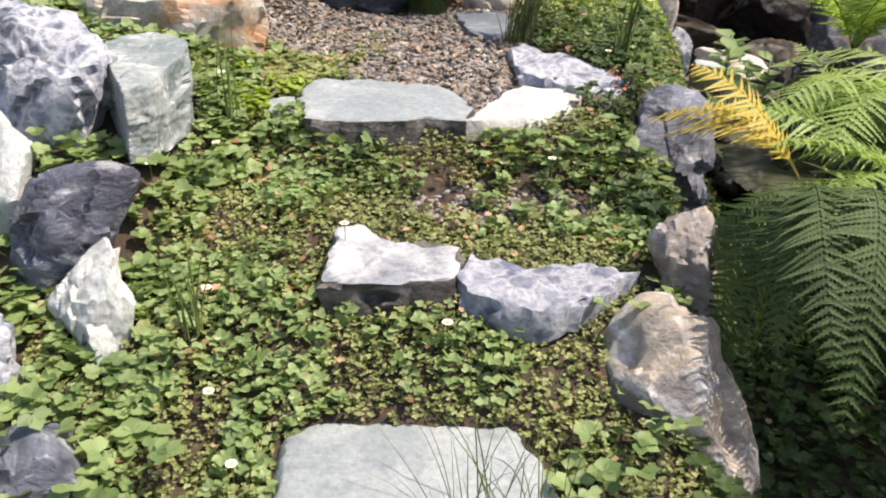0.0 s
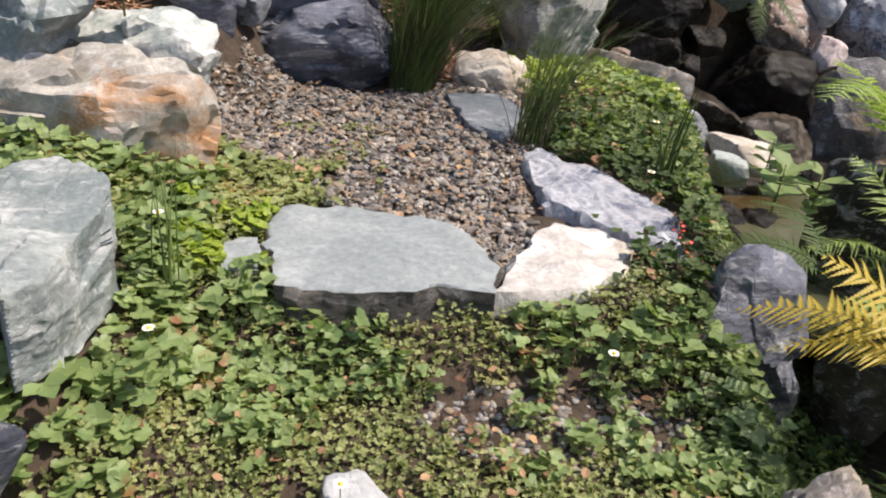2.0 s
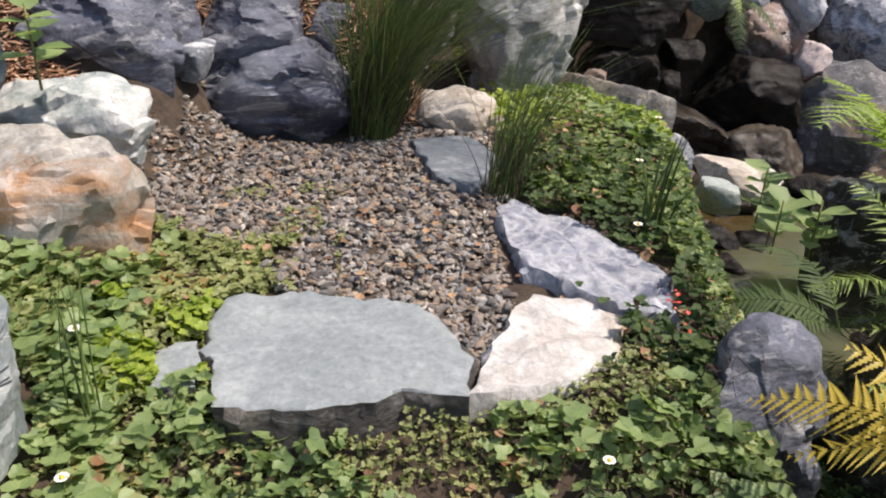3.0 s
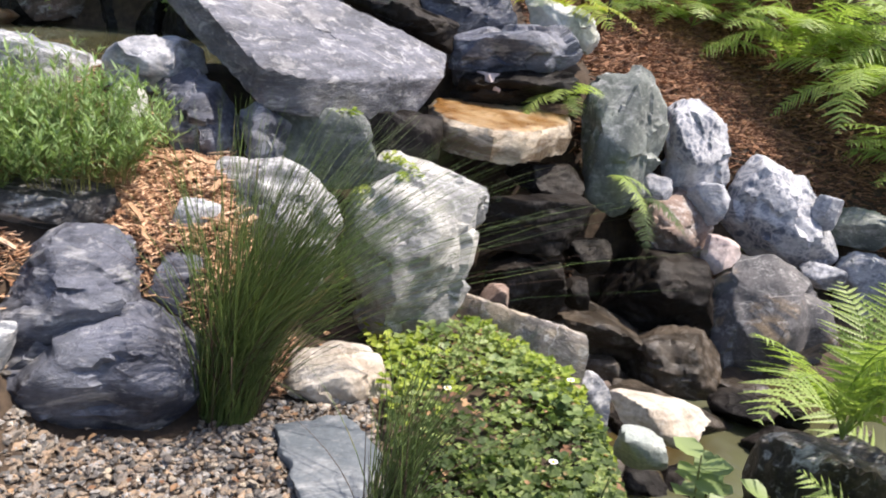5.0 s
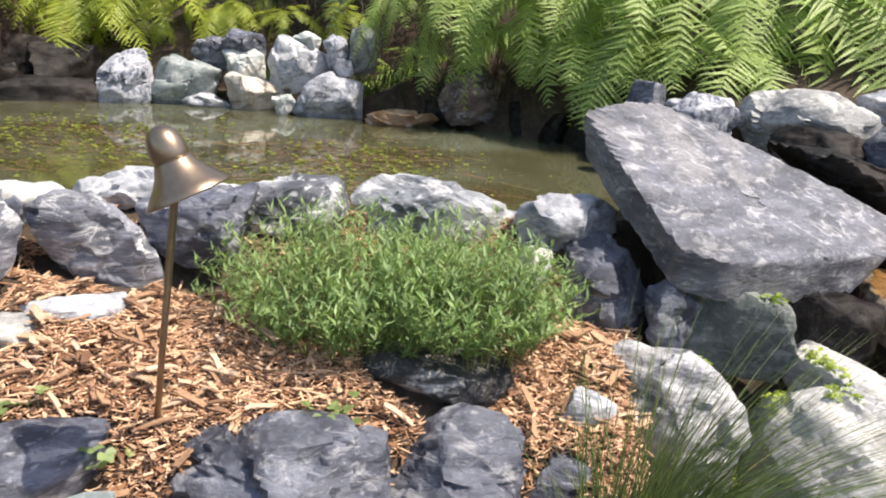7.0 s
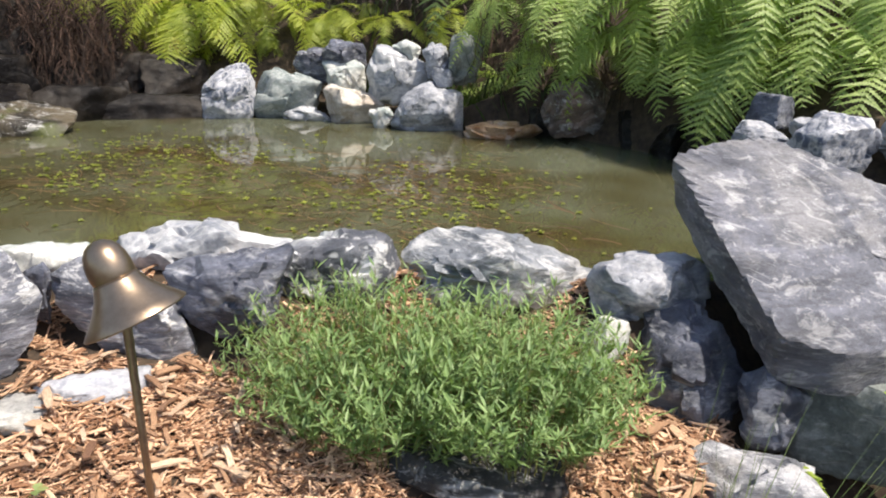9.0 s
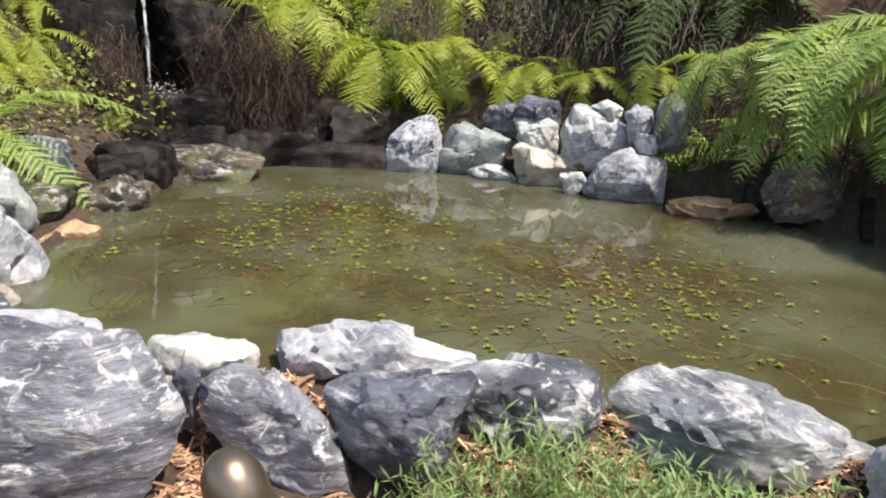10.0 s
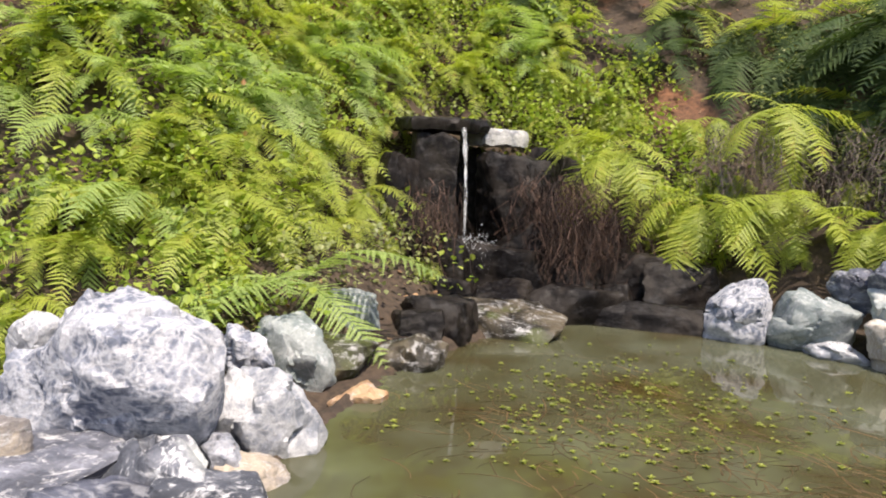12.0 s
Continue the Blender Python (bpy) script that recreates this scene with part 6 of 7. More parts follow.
# ---- withered fronds hanging from the bank ----
def strands(r, starts, out, length, width, fall=0.9, wild=0.012):
    chunks = []
    for q in starts:
        L = length * r.uniform(0.4, 1.1)
        a = r.normal(0, 0.45)
        d = np.array([out[0] * math.cos(a) - out[1] * math.sin(a), out[0] * math.sin(a) + out[1] * math.cos(a), 0])
        t = np.linspace(0, 1, 6)
        c = q + d * L * (0.5 * t)[:, None] * r.uniform(0.3, 1.1) + np.array([0, 0, 1]) * L * (0.18 * t - fall * t * t)[:, None]
        c = c + r.normal(0, wild, c.shape)
        w = width * r.uniform(0.6, 1.4) * (1 - 0.6 * t)
        ring = np.stack([c + np.stack([w * math.cos(k), w * math.sin(k), 0 * w], -1) for k in (0.3, 2.4, 4.5)], 1).reshape(-1, 3)
        f = np.array([(s * 3 + k, s * 3 + (k + 1) % 3, s * 3 + 3 + (k + 1) % 3, s * 3 + 3 + k) for s in range(5) for k in range(3)])
        chunks.append((ring, f))
    return chunks


def around(r, n, c, e):
    return np.array(c) + r.uniform(-1, 1, (n, 3)) * np.array(e)


GREYROOT = plain("grey_root", (0.035, 0.027, 0.023), (0.20, 0.16, 0.14), 0.9, scale=20, piece=True)
wr = np.random.default_rng(8)
stuff("withered_fronds", strands(wr, around(wr, 1700, (-5.42, 7.30, 2.08), (0.34, 0.46, 0.30)), (0.8, -0.6), 0.46, 0.0024, 0.9, 0.05), DEAD, "hanging brown withered fern fronds beside the waterfall", "withered ferns")
stuff("withered_fronds", strands(wr, around(wr, 220, (-5.50, 6.02, 2.10), (0.14, 0.18, 0.20)), (0.9, -0.3), 0.5, 0.0030, 0.9, 0.025), DEAD, "brown withered fern stalks beside the waterfall", "withered ferns")
stuff("hanging_roots", strands(wr, around(wr, 420, (-3.6, 8.95, 2.65), (1.1, 0.2, 0.25)), (0.25, -0.95), 0.5, 0.0032, 0.9, 0.025), GREYROOT, "grey-brown roots and dead stalks on the bank", "roots")
stuff("hanging_roots", strands(wr, around(wr, 260, (-4.95, 8.6, 2.65), (0.4, 0.3, 0.22)), (0.5, -0.85), 0.5, 0.0032, 0.9, 0.025), GREYROOT, "grey-brown roots and dead stalks on the bank", "roots")
stuff("withered_fronds", strands(wr, around(wr, 900, (-0.3, 8.25, 2.15), (1.9, 0.25, 0.35)), (0.0, -1.0), 0.6, 0.004), DEAD, "brown withered fern fronds behind the cascade", "withered ferns")

# ---- small waterfall ----
FALL = "around the small waterfall"
# walls of the recess: wet rock with the cavity's shade in its black
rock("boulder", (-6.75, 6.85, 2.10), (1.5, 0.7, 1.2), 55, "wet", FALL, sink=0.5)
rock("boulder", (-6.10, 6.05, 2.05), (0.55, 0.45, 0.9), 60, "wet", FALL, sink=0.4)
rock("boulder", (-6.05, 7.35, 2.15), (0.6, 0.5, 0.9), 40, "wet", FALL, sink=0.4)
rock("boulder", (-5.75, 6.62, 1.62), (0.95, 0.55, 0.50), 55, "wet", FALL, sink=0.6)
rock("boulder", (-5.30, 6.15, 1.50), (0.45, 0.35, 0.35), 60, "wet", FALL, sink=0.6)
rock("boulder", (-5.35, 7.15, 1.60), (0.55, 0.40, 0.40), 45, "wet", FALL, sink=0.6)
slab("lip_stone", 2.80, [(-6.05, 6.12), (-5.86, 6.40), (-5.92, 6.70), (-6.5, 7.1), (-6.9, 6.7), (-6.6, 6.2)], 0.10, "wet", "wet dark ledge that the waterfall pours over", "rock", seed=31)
slab("lip_stone", 2.74, [(-5.95, 6.72), (-5.98, 7.10), (-6.30, 7.35), (-6.6, 7.1), (-6.4, 6.75)], 0.13, "palegrey", "pale grey ledge stone beside the waterfall", "rock", seed=32)


def fallmat():
    m, nt, bsdf, nd, ln = shader("falling_water")
    tc, n = nd("ShaderNodeTexCoord"), nd("ShaderNodeTexNoise")
    mp = nd("ShaderNodeMapping")
    mp.inputs["Scale"].default_value = (60, 60, 6)
    n.inputs["Detail"].default_value = 4
    n.inputs["Scale"].default_value = 1.0
    ln(tc.outputs["Object"], mp.inputs[0]), ln(mp.outputs[0], n.inputs["Vector"])
    bsdf.inputs["Base Color"].default_value, bsdf.inputs["Roughness"].default_value = (0.85, 0.88, 0.9, 1), 0.12
    r = ramp(nd, [(0.42, (0.04, 0.04, 0.04)), (0.68, (0.6, 0.6, 0.6))])
    ln(n.outputs["Fac"], r.inputs[0]), ln(r.outputs[0], bsdf.inputs["Alpha"])
    return m


def stream_mesh(top, foot, w0, w1, throw):
    r = np.random.default_rng(3)
    t = np.linspace(0, 1, 26)
    vs, fs = [], []
    for i, q in enumerate(t):
        c = np.array([throw[0] * (1 - (1 - q) ** 2), throw[1] * (1 - (1 - q) ** 2), -(top[2] - foot[2]) * q ** 1.25])
        w = (w0 + (w1 - w0) * q) * r.uniform(0.7, 1.25)
        for k in range(8):
            a = 6.2832 * k / 8
            vs.append(c + np.array([0.45 * w * math.cos(a), w * math.sin(a), 0]) + r.normal(0, 0.002, 3))
        if i:
            fs += [((i - 1) * 8 + k, (i - 1) * 8 + (k + 1) % 8, i * 8 + (k + 1) % 8, i * 8 + k) for k in range(8)]
    return mesh_of("stream", vs, fs, fallmat())


fall = thing("waterfall", "thin stream of clear water falling into the pond", "waterfall", (-5.88, 6.46, 2.79))
part("stream", stream_mesh((0, 0, 2.79), (0, 0, 1.80), 0.020, 0.011, (0.14, -0.02)), fall)
r = np.random.default_rng(14)
n = 420
spl = np.stack([r.normal(0.16, 0.07, n), r.normal(0.02, 0.10, n), -0.98 + np.abs(r.normal(0, 0.055, n))], -1)
drift = np.stack([r.normal(0.34, 0.05, 150), r.normal(0.05, 0.10, 150), r.uniform(-1.38, -0.95, 150)], -1)
v, f = ICO[2]
spl = np.vstack([spl, drift])
tagged(part("spray", fast_mesh("spray", *strew(v, np.array(f), spl, turns(np.zeros(len(spl)), np.zeros(len(spl))), np.concatenate([r.uniform(0.0012, 0.0040, n), r.uniform(0.0007, 0.002, len(spl) - n)])), FOAM, True), fall, "white splashing spray"), kind="stuff")

# ---- pond plants ----
def rosette():
    a = np.linspace(0, 6.2832, 7)[:-1]
    return strew(LEAFLET_V * np.array([0.8, 1, 1.5]), LEAFLET_F, np.zeros((6, 3)), turns(a, np.array([0.15, 0.7, 0.25, 0.8, 0.2, 0.6])), np.array([0.5, 0.4, 0.55, 0.4, 0.5, 0.45]))


ROS = rosette()
PONDLEAF = leafmat("pond_leaf", (0.10, 0.13, 0.018), (0.29, 0.32, 0.050), trans=0.2)
pr = np.random.default_rng(33)


def pond_spots(n, c, e, turn=0.0):
    a = pr.normal(0, 0.5, (n, 2)) * np.array(e)
    x = c[0] + a[:, 0] * math.cos(turn) - a[:, 1] * math.sin(turn)
    y = c[1] + a[:, 0] * math.sin(turn) + a[:, 1] * math.cos(turn)
    k = pond_gap(x, y) < -0.12
    return np.stack([x[k], y[k], np.full(k.sum(), WATER_Z)], -1)


p = np.vstack([pond_spots(330, (-3.25, 5.75), (0.75, 0.9)), pond_spots(120, (-3.7, 6.4), (0.8, 0.9)), pond_spots(340, (-1.6, 5.95), (0.6, 1.1), 0.3), pond_spots(90, (-2.4, 6.0), (1.6, 1.2))])
n = len(p)
stuff("water_plants", [strew(*ROS, p + np.array([0, 0, 0.004]), turns(pr.uniform(0, 6.28, n), pr.normal(0, 0.12, n)), pr.uniform(0.014, 0.044, n))], PONDLEAF, "small lime-green floating rosettes of a pond plant", "water plants")


WEED = plain("pond_weed", (0.050, 0.032, 0.012), (0.135, 0.080, 0.030), 0.6, scale=20, piece=True)


def runners(p):
    for q in p:
        a, L = pr.uniform(0, 6.28), pr.uniform(0.06, 0.28)
        t = np.linspace(0, 1, 6)
        bend = pr.normal(0, 0.8)
        c = q + L * np.stack([t * np.cos(a + bend * t), t * np.sin(a + bend * t), 0 * t], -1) + np.array([0, 0, 0.001])
        w = np.full(6, 0.0022)
        ring = np.stack([c + np.stack([w * math.cos(k), w * math.sin(k), w * math.sin(k + 1) * 0.4], -1) for k in (0.3, 2.4, 4.5)], 1).reshape(-1, 3)
        yield ring, np.array([(s * 3 + k, s * 3 + (k + 1) % 3, s * 3 + 3 + (k + 1) % 3, s * 3 + 3 + k) for s in range(5) for k in range(3)])


p = np.vstack([pond_spots(480, (-1.7, 5.9), (0.8, 1.1), 0.3), pond_spots(380, (-3.1, 5.8), (0.9, 1.0)), pond_spots(70, (-2.2, 5.4), (1.6, 0.9))])
stuff("water_weed", list(runners(p)), WEED, "brown trailing stems of pond weed at the water surface", "water weed")


# ---- shrub in the mulch bed ----
def shrub(at, size, n, seed, label):
    r = np.random.default_rng(seed)
    leaves, stems = [], []
    for k in range(n):
        a, q = r.uniform(0, 6.28), math.sqrt(r.uniform())
        base = np.array([math.cos(a) * q * size[0] * 0.62, math.sin(a) * q * size[1] * 0.62, 0])
        out = np.array([math.cos(a) * q, math.sin(a) * q, 0])
        h = size[2] * (1 - 0.45 * q * q) * r.uniform(0.65, 1.08)
        t = np.linspace(0, 1, 12)
        c = base + np.array([0, 0, 1]) * h * t[:, None] + out * np.array([size[0], size[1], 0]) * 0.45 * (t ** 1.6)[:, None] + r.normal(0, 0.02, 3) * t[:, None]
        w = 0.0016 * (1 - 0.6 * t)
        ring = np.stack([c + np.stack([w * math.cos(j), w * math.sin(j), 0 * w], -1) for j in (0.3, 2.4, 4.5)], 1).reshape(-1, 3)
        stems.append((ring, np.array([(s * 3 + j, s * 3 + (j + 1) % 3, s * 3 + 3 + (j + 1) % 3, s * 3 + 3 + j) for s in range(11) for j in range(3)])))
        m = 22
        u = r.uniform(0.25, 1, m)
        pos = np.stack([np.interp(u, t, c[:, j]) for j in range(3)], -1)
        leaves.append(strew(BLADE_V, BLADE_F, pos, turns(r.uniform(0, 6.28, m), r.uniform(0.1, 1.1, m)), r.uniform(0.025, 0.055, m)))
    t = thing("shrub", label, "shrub", at)
    tagged(part("leaves", fast_mesh("leaves", *joined(leaves), BUSH), t), kind="stuff")
    tagged(part("stem_mass", fast_mesh("stem_mass", *joined(stems), STEM), t, "thin green stems"), kind="stuff")
    return t


shrub((-0.98, 4.42, 1.08), (0.46, 0.40, 0.46), 430, 2, "bushy green shrub with narrow leaves in the mulch bed")
shrub((-0.62, 4.52, 1.10), (0.36, 0.36, 0.42), 300, 4, "bushy green shrub with narrow leaves beside the slab")


# ---- path light ----
def lathe(profile, sides, mat, name):
    vs, fs = [], []
    for i, (rad, z) in enumerate(profile):
        for k in range(sides):
            a = 6.28318 * k / sides
            vs.append((rad * math.cos(a), rad * math.sin(a), z))
        if i:
            fs += [((i - 1) * sides + k, (i - 1) * sides + (k + 1) % sides, i * sides + (k + 1) % sides, i * sides + k) for k in range(sides)]
    return mesh_of(name, vs, fs, mat)


LAMP_TOP = Vector((-1.075, 3.62, 1.70))
LAMP_FOOT = Vector((-1.31, 3.86, land1(-1.31, 3.86) - 0.04))
lamp = thing("path_light", "leaning bronze path light with a flared bell hood", "garden lamp", LAMP_FOOT)
shaft = LAMP_TOP - LAMP_FOOT
long = shaft.length
part("pole", lathe([(0.0, 0), (0.0085, 0.0), (0.0085, long * 0.5), (0.0088, long), (0.0, long + 0.01)], 14, BRONZE, "pole"), lamp, m=shaft.to_track_quat("Z", "Y").to_matrix().to_4x4())
tilt = pose(shaft.x + 0.048, shaft.y - 0.02, shaft.z + 0.012, 6, -25, 0) @ Matrix.Diagonal((0.93, 0.93, 0.93, 1))
hood = part("hood", lathe([(0.096, 0.0), (0.099, 0.001), (0.099, 0.004), (0.084, 0.020), (0.066, 0.040), (0.052, 0.060), (0.044, 0.078), (0.040, 0.086), (0.038, 0.084), (0.050, 0.056), (0.064, 0.036), (0.096, 0.0)], 48, BRONZE, "hood"), lamp, "flared bronze hood", tilt)
part("dome", lathe([(0.0395, 0.082), (0.0415, 0.090), (0.042, 0.105), (0.040, 0.122), (0.035, 0.138), (0.026, 0.151), (0.013, 0.159), (0.0, 0.161)], 40, BRONZE, "dome"), lamp, "rounded bronze cap", tilt)
part("socket", lathe([(0.0, 0.0), (0.016, 0.0), (0.018, 0.03), (0.018, 0.08), (0.0, 0.085)], 20, BRONZE, "socket"), lamp, m=tilt)

# spotlight on the slope
SZ = land1(2.3, 7.0)
spot = thing("garden_spotlight", "small black garden spotlight on a stake", "garden lamp", (2.3, 7.0, SZ))
part("stake", lathe([(0.0, -0.02), (0.012, -0.02), (0.012, 0.42), (0.0, 0.42)], 10, BLACK, "stake"), spot)
part("housing", lathe([(0.0, -0.08), (0.035, -0.08), (0.045, -0.05), (0.05, 0.06), (0.062, 0.09), (0.055, 0.09), (0.045, 0.06), (0.0, 0.05)], 20, BLACK, "housing"), spot, m=pose(0, 0, 0.48, 60, 0, 200))


# ---- broad-leaved weeds and flowers ----
def weed(at, n, size, height, label, seed, mat=STRAW):
    r = np.random.default_rng(seed)
    t = thing("weed", label, "plant", at)
    for k in range(n):
        a = k * 2.4 + r.uniform(-0.3, 0.3)
        h = height * (0.35 + 0.65 * k / n)
        v, f = strew(LEAFLET_V, LEAFLET_F, np.array([[0.01 * math.cos(a), 0.01 * math.sin(a), h]]), turns([a], [r.uniform(0.0, 0.5)]), np.array([size * r.uniform(0.7, 1.1)]))
        part("leaf", fast_mesh("leaf", v, f, mat, True), t)
    part("stem", lathe([(0.004, 0), (0.003, height), (0, height)], 6, STEM, "stem"), t)
    return t


for i, (x, y, z, hgt) in enumerate(((1.22, 3.55, 0.30, 0.22), (1.36, 3.42, 0.20, 0.26), (1.12, 3.25, 0.36, 0.18), (-0.97, 3.30, 0.86, 0.22), (1.40, 3.75, 0.12, 0.22))):
    weed((x, y, z), 9, 0.10, hgt, "broad-leaved green weed between the stones", i)


def strawberry(at, n, size, seed):
    r = np.random.default_rng(seed)
    t = thing("strawberry_plant", "strawberry plant with large bright green leaves", "plant", at, group="strawberry plants")
    for k in range(n):
        a, reach = r.uniform(0, 6.28), r.uniform(0.02, 0.09)
        p = np.array([[reach * math.cos(a), reach * math.sin(a), r.uniform(0.03, 0.10)]])
        v, f = strew(*TRI, p, turns([a - 1.57], [r.normal(0, 0.4)]), np.array([size * r.uniform(0.7, 1.15)]))
        leaf = part("leaf", fast_mesh("leaf", v, f, STRAW, True), t)
    return t


sr = random.Random(6)
for x, y, s in ((-0.60, 2.30, 0.045), (-0.70, 2.18, 0.05), (-0.78, 2.05, 0.05), (-0.52, 2.42, 0.045), (-0.85, 2.45, 0.04), (-0.62, 1.36, 0.045), (-0.70, 1.22, 0.05), (-0.50, 1.20, 0.05), (-0.86, 1.42, 0.04), (0.40, 1.42, 0.042), (0.30, 1.32, 0.042), (0.48, 1.50, 0.035), (0.50, 2.42, 0.04), (0.42, 2.35, 0.04), (0.58, 2.20, 0.038), (0.22, 2.38, 0.036), (-0.30, 2.36, 0.035),
                (-1.50, 3.60, 0.045), (-1.62, 3.72, 0.04), (-1.40, 3.72, 0.035), (-0.88, 4.02, 0.035), (0.62, 4.30, 0.035), (0.75, 4.05, 0.035), (0.55, 4.45, 0.035), (0.85, 3.80, 0.035), (-0.95, 3.05, 0.04), (-1.05, 1.70, 0.04), (0.46, 1.75, 0.03)):
    strawberry((x, y, land1(x, y)), sr.randint(7, 11), s, sr.randint(0, 9999))


def flower(at, seed):
    r = np.random.default_rng(seed)
    t = thing("flower", "small white strawberry flower with a yellow centre", "flower", at, group="strawberry flowers")
    for k in range(5):
        v, f = strew(ROUND_V, ROUND_F, np.array([[0, 0, 0.0]]), turns([k * 1.257], [0.25]), np.array([0.014]))
        part("petal", fast_mesh("petal", v, f, PETAL, True), t)
    part("heart", lathe([(0.0, 0.006), (0.004, 0.005), (0.005, 0.002), (0.003, -0.001)], 10, YOLK, "heart"), t, "yellow flower heart")
    part("stalk", lathe([(0.0012, -0.07), (0.0012, 0.0)], 5, STEM, "stalk"), t)


fr = random.Random(9)
for x, y in ((-0.55, 1.72), (-0.42, 1.35), (0.02, 1.64), (0.14, 1.72), (-0.70, 2.55), (-0.77, 2.05), (-0.50, 1.50), (0.60, 3.05), (0.75, 3.5), (0.95, 3.9), (1.05, 3.3), (-1.52, 3.62), (-0.66, 2.28), (-0.25, 1.95), (0.32, 2.30), (0.55, 3.9)):
    flower((x, y, land1(x, y) + fr.uniform(0.06, 0.10)), fr.randint(0, 999))
pts = around(np.random.default_rng(2), 12, (0.56, 2.62, 0.56), (0.03, 0.05, 0.05))
rr2 = np.random.default_rng(3)
stuff("red_leaves", [strew(*OVAL, pts, turns(rr2.uniform(0, 6, 12), rr2.normal(0, 0.8, 12)), rr2.uniform(0.008, 0.016, 12))], REDP, "small cluster of bright red leaves beside the edging stone", "leaves")
# dry twigs and runners
tw = np.random.default_rng(12)
stuff("dry_runners", strands(tw, around(tw, 60, (0.22, 2.30, 0.40), (0.38, 0.10, 0.03)), (0.7, -0.4), 0.22, 0.0012, 0.2), DEAD, "thin red-brown dry runners over the ground cover", "runners")
stuff("dry_runners", strands(tw, around(tw, 40, (0.62, 2.62, 0.52), (0.08, 0.2, 0.04)), (0.3, -0.9), 0.24, 0.0014, 0.3), DEAD, "red-brown dry stalks beside the edging stone", "runners")
# moss between the cascade boulders
bpy.context.view_layer.update()
GRAPH = bpy.context.evaluated_depsgraph_get()
mr = np.random.default_rng(17)
p = drop_points(mr, 1800, 0.12, 0.62, 4.66, 5.0, lambda x, y: patchy(x, y, 7, -0.1), ("boulder", "rock", "ground"))
p = p[p[:, 2] < 1.32]
cover("moss", p, mr, (0.006, 0.014), (0.0, 0.015), LIME, "yellow-green moss and creepers on the cascade boulders", "moss")
# white water on the spillway
ob = new("spillway_water", slab_mesh([(-0.12, -0.06), (0.14, -0.08), (0.16, 0.05), (-0.10, 0.07)], 0.01, FOAM, rag=0.02, dome=0.004, seed=40))
ob.matrix_basis = pose(0.78, 6.30, 1.66, 6, 0, 10)
tagged(ob, "white water sliding over the spillway stones", "water", kind="structure")
ob = new("stream_water", slab_mesh([(-0.75, 0.0), (-0.65, 0.7), (-0.5, 1.1), (0.3, 1.3), (0.8, 0.8), (0.9, -0.2), (0.8, -1.7), (-0.2, -1.8), (-0.6, -0.8)], 0.02, WATER, rag=0.03, dome=0.002, seed=41))
ob.matrix_basis = pose(2.05, 4.19, -0.14, 0, 0, 0)
tagged(ob, "dark shallow water between the stones of the stream", "water", kind="structure")

# stones strewn in the stream bed
br = random.Random(23)
for k in range(44):
    y = br.uniform(3.4, 5.5)
    x = np.interp(y, [3.4, 4.5, 5.5], [2.1, 1.95, 1.6]) + br.uniform(-0.75, 0.75)
    s = br.uniform(0.08, 0.24)
    rock("rock", (x, y, max(land1(x, y), -0.2) + s * 0.12), (s * br.uniform(0.9, 1.4), s, s * br.uniform(0.5, 0.8)), br.uniform(0, 180), br.choice(("wet", "wetflat", "wetflat", "brown", "wet")), "in the stream bed")
# wet stones along the far shore, black to stand for the shaded recess under the ferns
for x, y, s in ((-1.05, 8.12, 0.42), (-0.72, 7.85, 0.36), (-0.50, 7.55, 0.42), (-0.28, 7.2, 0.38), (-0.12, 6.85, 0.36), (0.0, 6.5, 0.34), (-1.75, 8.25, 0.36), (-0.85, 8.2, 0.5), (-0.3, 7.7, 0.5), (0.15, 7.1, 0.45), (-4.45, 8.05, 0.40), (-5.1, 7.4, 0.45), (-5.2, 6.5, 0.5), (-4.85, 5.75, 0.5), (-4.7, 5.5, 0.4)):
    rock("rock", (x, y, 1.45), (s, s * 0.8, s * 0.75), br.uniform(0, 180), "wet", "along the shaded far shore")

# stones and ledges that close the bank round the waterfall, black for its shaded recess
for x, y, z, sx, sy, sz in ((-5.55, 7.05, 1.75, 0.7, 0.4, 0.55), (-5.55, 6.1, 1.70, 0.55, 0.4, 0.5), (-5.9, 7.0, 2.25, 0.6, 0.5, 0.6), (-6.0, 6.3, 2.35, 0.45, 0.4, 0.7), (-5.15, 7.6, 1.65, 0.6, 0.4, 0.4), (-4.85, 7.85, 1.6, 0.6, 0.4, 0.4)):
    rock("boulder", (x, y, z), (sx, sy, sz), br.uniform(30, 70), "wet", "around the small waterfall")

# rocks along the near pond shore, and the stone under the stream-side fern
for x, y, z, sx, sy, sz, k in ((-2.52, 4.02, 1.42, 0.40, 0.30, 0.22, "grey"), (-2.85, 3.92, 1.42, 0.36, 0.28, 0.24, "darkwhite"), (-2.62, 3.72, 1.45, 0.46, 0.34, 0.24, "strata"), (-3.15, 4.12, 1.38, 0.26, 0.22, 0.14, "tan"), (-2.9, 3.62, 1.42, 0.40, 0.30, 0.22, "dark"), (-2.35, 4.1, 1.36, 0.22, 0.16, 0.12, "brown")):
    rock("rock", (x, y, z), (sx, sy, sz), br.uniform(20, 90), k, "on the pond shore")
rock("boulder", (1.88, 3.74, 0.16), (0.48, 0.44, 0.46), 20, "wetmoss", "in the stream bed", sink=0.8)
rock("boulder", (1.64, 3.15, -0.02), (0.40, 0.36, 0.36), 60, "wetmoss", "in the stream bed", sink=0.8)


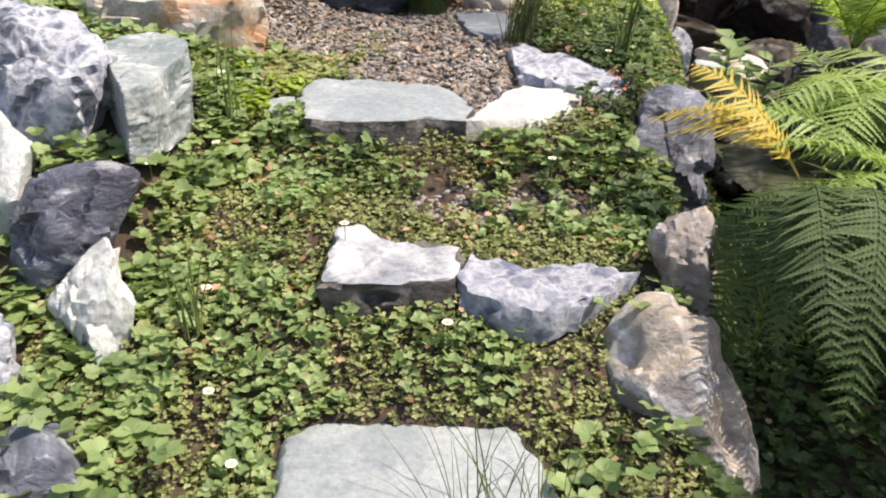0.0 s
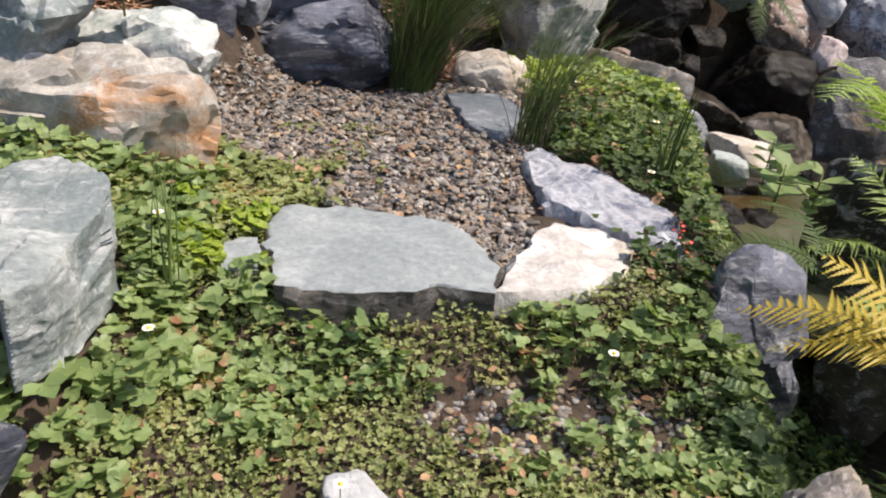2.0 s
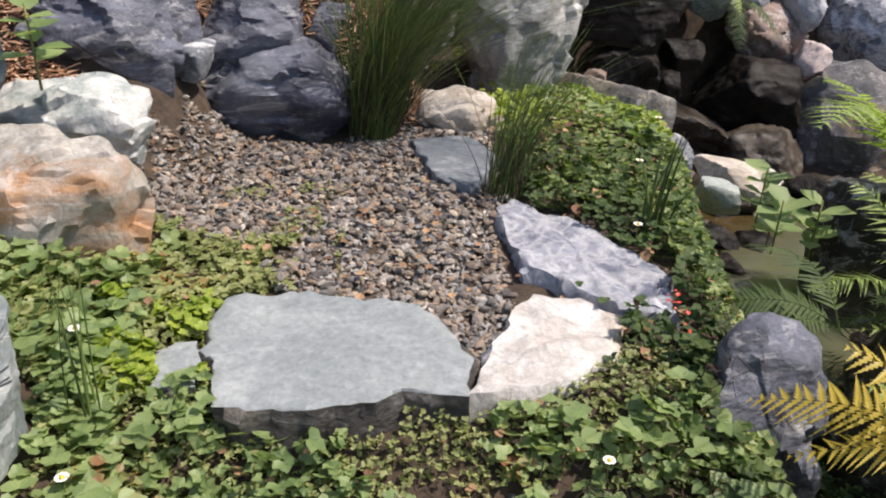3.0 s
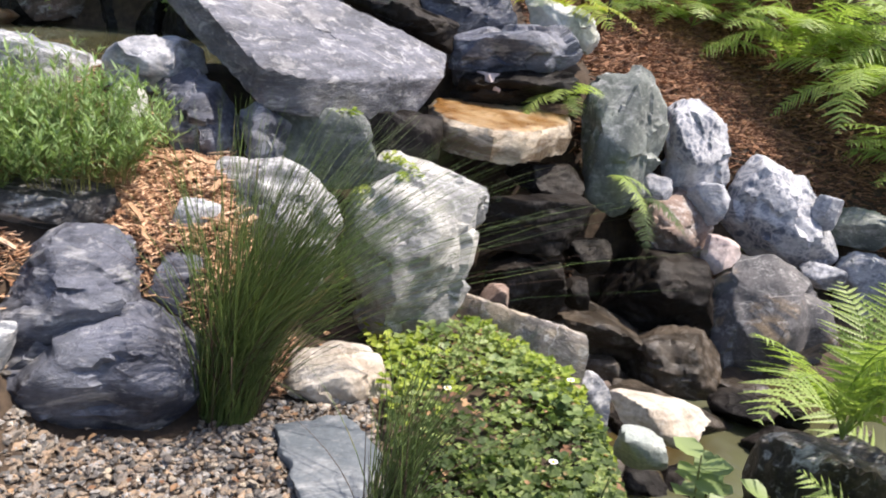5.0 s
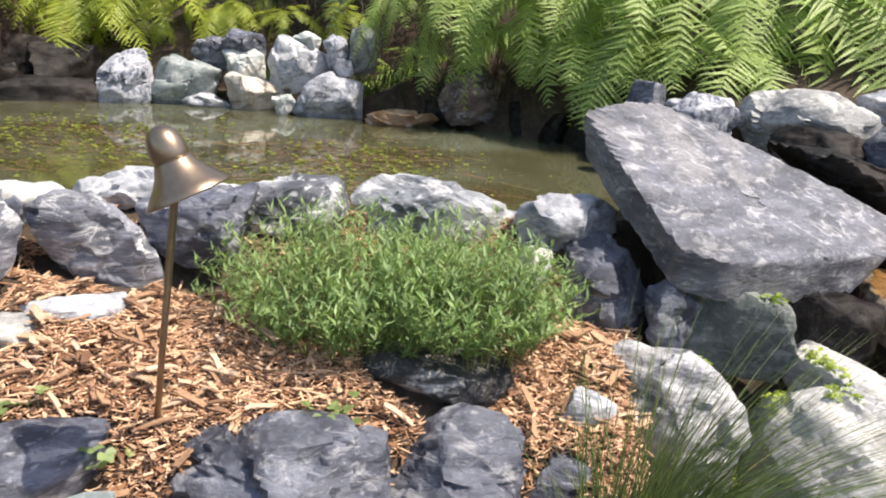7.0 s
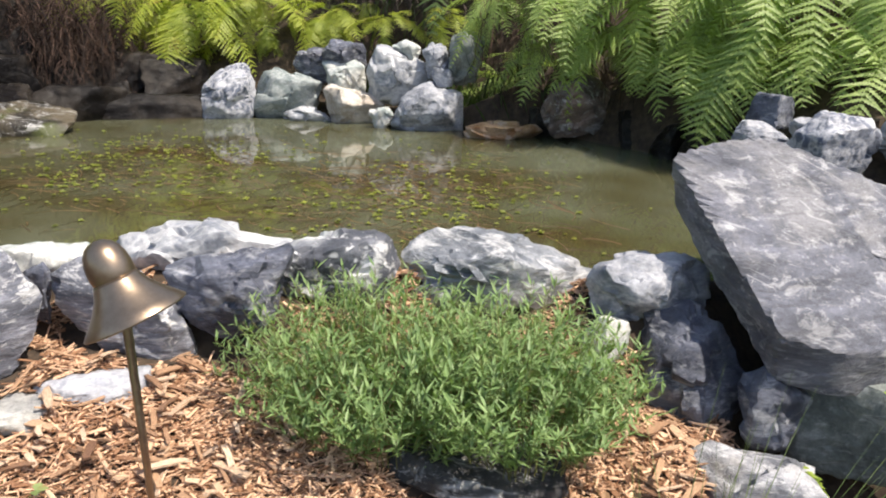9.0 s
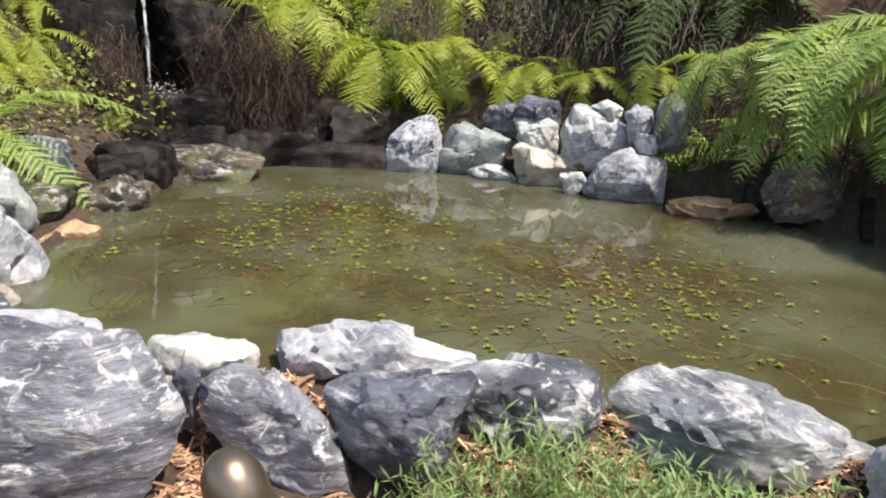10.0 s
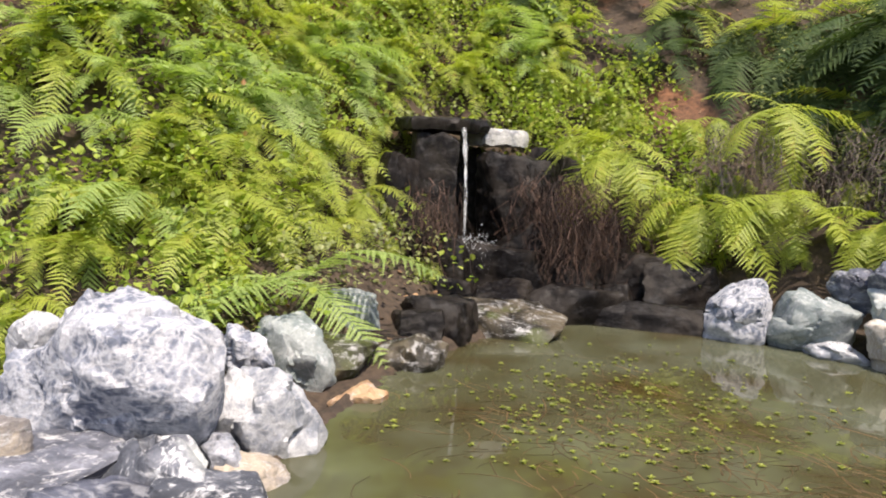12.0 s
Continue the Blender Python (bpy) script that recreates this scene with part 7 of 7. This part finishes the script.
# ---- single pieces on top of the strewn ones ----
def pieces(owner, name, meshes, pts, seed, size, tilt=0.3, lift=0.012):
    r = random.Random(seed)
    for p in pts:
        s = r.uniform(*size)
        part(name, r.choice(meshes), owner, m=pose(p[0], p[1], p[2] + lift, math.degrees(r.gauss(0, tilt)), math.degrees(r.gauss(0, tilt)), r.uniform(0, 360)) @ Matrix.Diagonal((s, s, s, 1)))


def flake(seed):
    """A torn sliver of bark: a bent, tapering strip with ragged ends."""
    r = np.random.default_rng(seed)
    n = 5
    vs, fs = [], []
    w0 = r.uniform(0.10, 0.26)
    for i in range(n):
        t = i / (n - 1)
        w = w0 * (0.55 + 0.45 * math.sin(math.pi * (0.15 + 0.7 * t))) * r.uniform(0.8, 1.15)
        z = 0.10 * math.sin(2.2 * t + seed)
        c = r.normal(0, 0.02)
        vs += [(t - 0.5, c - w / 2, z), (t - 0.5, c + w / 2, z + r.normal(0, 0.02)), (t - 0.5, c + w / 2, z + 0.05), (t - 0.5, c - w / 2, z + 0.05)]
        if i:
            b = 4 * (i - 1)
            fs += [(b + k, b + (k + 1) % 4, b + 4 + (k + 1) % 4, b + 4 + k) for k in range(4)]
    fs += [(3, 2, 1, 0), (4 * n - 4, 4 * n - 3, 4 * n - 2, 4 * n - 1)]
    return mesh_of("wood_chip", vs, fs, CHIPMAT, False)


def piecemat(name, stops, scale=30):
    """Tone by object, with grain."""
    m, nt, bsdf, nd, ln = shader(name)
    oi, tc, n = nd("ShaderNodeObjectInfo"), nd("ShaderNodeTexCoord"), nd("ShaderNodeTexNoise")
    mp = nd("ShaderNodeMapping")
    mp.inputs["Scale"].default_value = (1, 6, 6)
    n.inputs["Scale"].default_value, n.inputs["Detail"].default_value = scale * 0.2, 6
    ln(tc.outputs["Object"], mp.inputs[0]), ln(mp.outputs[0], n.inputs["Vector"])
    r = ramp(nd, stops)
    ln(oi.outputs["Random"], r.inputs[0])
    g = ramp(nd, [(0.3, (0.6, 0.6, 0.6)), (0.7, (1.25, 1.25, 1.25))])
    ln(n.outputs["Fac"], g.inputs[0])
    ln(mix(nd, ln, 1.0, r.outputs[0], g.outputs[0], "MULTIPLY"), bsdf.inputs["Base Color"])
    bsdf.inputs["Roughness"].default_value = 0.85
    bp = nd("ShaderNodeBump")
    bp.inputs["Strength"].default_value, bp.inputs["Distance"].default_value = 0.4, 0.01
    ln(n.outputs["Fac"], bp.inputs["Height"]), ln(bp.outputs[0], bsdf.inputs["Normal"])
    return m


CHIPMAT = piecemat("bark_chip", [(0.0, (0.16, 0.08, 0.045)), (0.5, (0.40, 0.24, 0.14)), (1.0, (0.62, 0.45, 0.32))])
PEBMAT = piecemat("pebble", [(0.0, (0.10, 0.09, 0.085)), (0.35, (0.22, 0.16, 0.115)), (0.6, (0.15, 0.145, 0.14)), (1.0, (0.44, 0.37, 0.28))])
own = {o.name: o for o in scene.objects if o.name in ("wood_mulch", "gravel", "ground_cover.001")}
bpy.context.view_layer.update()
GRAPH = bpy.context.evaluated_depsgraph_get()
qr = np.random.default_rng(51)
ON = ("ground", "wood_mulch", "gravel", "ground_cover")
pts = drop_points(qr, 900, -1.9, 0.05, 3.4, 4.9, lambda x, y: not on_gravel(x, y) and (y > 4.06 or x < -0.95), ON)[:280]
pieces(own["wood_mulch"], "wood_chip", [flake(k) for k in range(8)], pts, 3, (0.05, 0.12), 0.25)


def chipstone(seed):
    r = np.random.default_rng(seed)
    v, f = ICO[2]
    n = r.normal(size=(7, 3))
    n /= np.linalg.norm(n, axis=1)[:, None]
    d = r.uniform(0.55, 0.9, 7)
    rad = np.minimum((d / np.maximum(v @ n.T, 0.02)).min(1), 1.0)
    return mesh_of("gravel_chip", v * rad[:, None] * np.array([1.0, 0.75, 0.5]), f, PEBMAT, False)


pts = drop_points(qr, 700, -0.9, 0.34, 2.6, 4.05, on_gravel, ON)[:290]
pieces(own["gravel"], "gravel_chip", [chipstone(k) for k in range(8)], pts, 5, (0.009, 0.018), 0.35, 0.008)
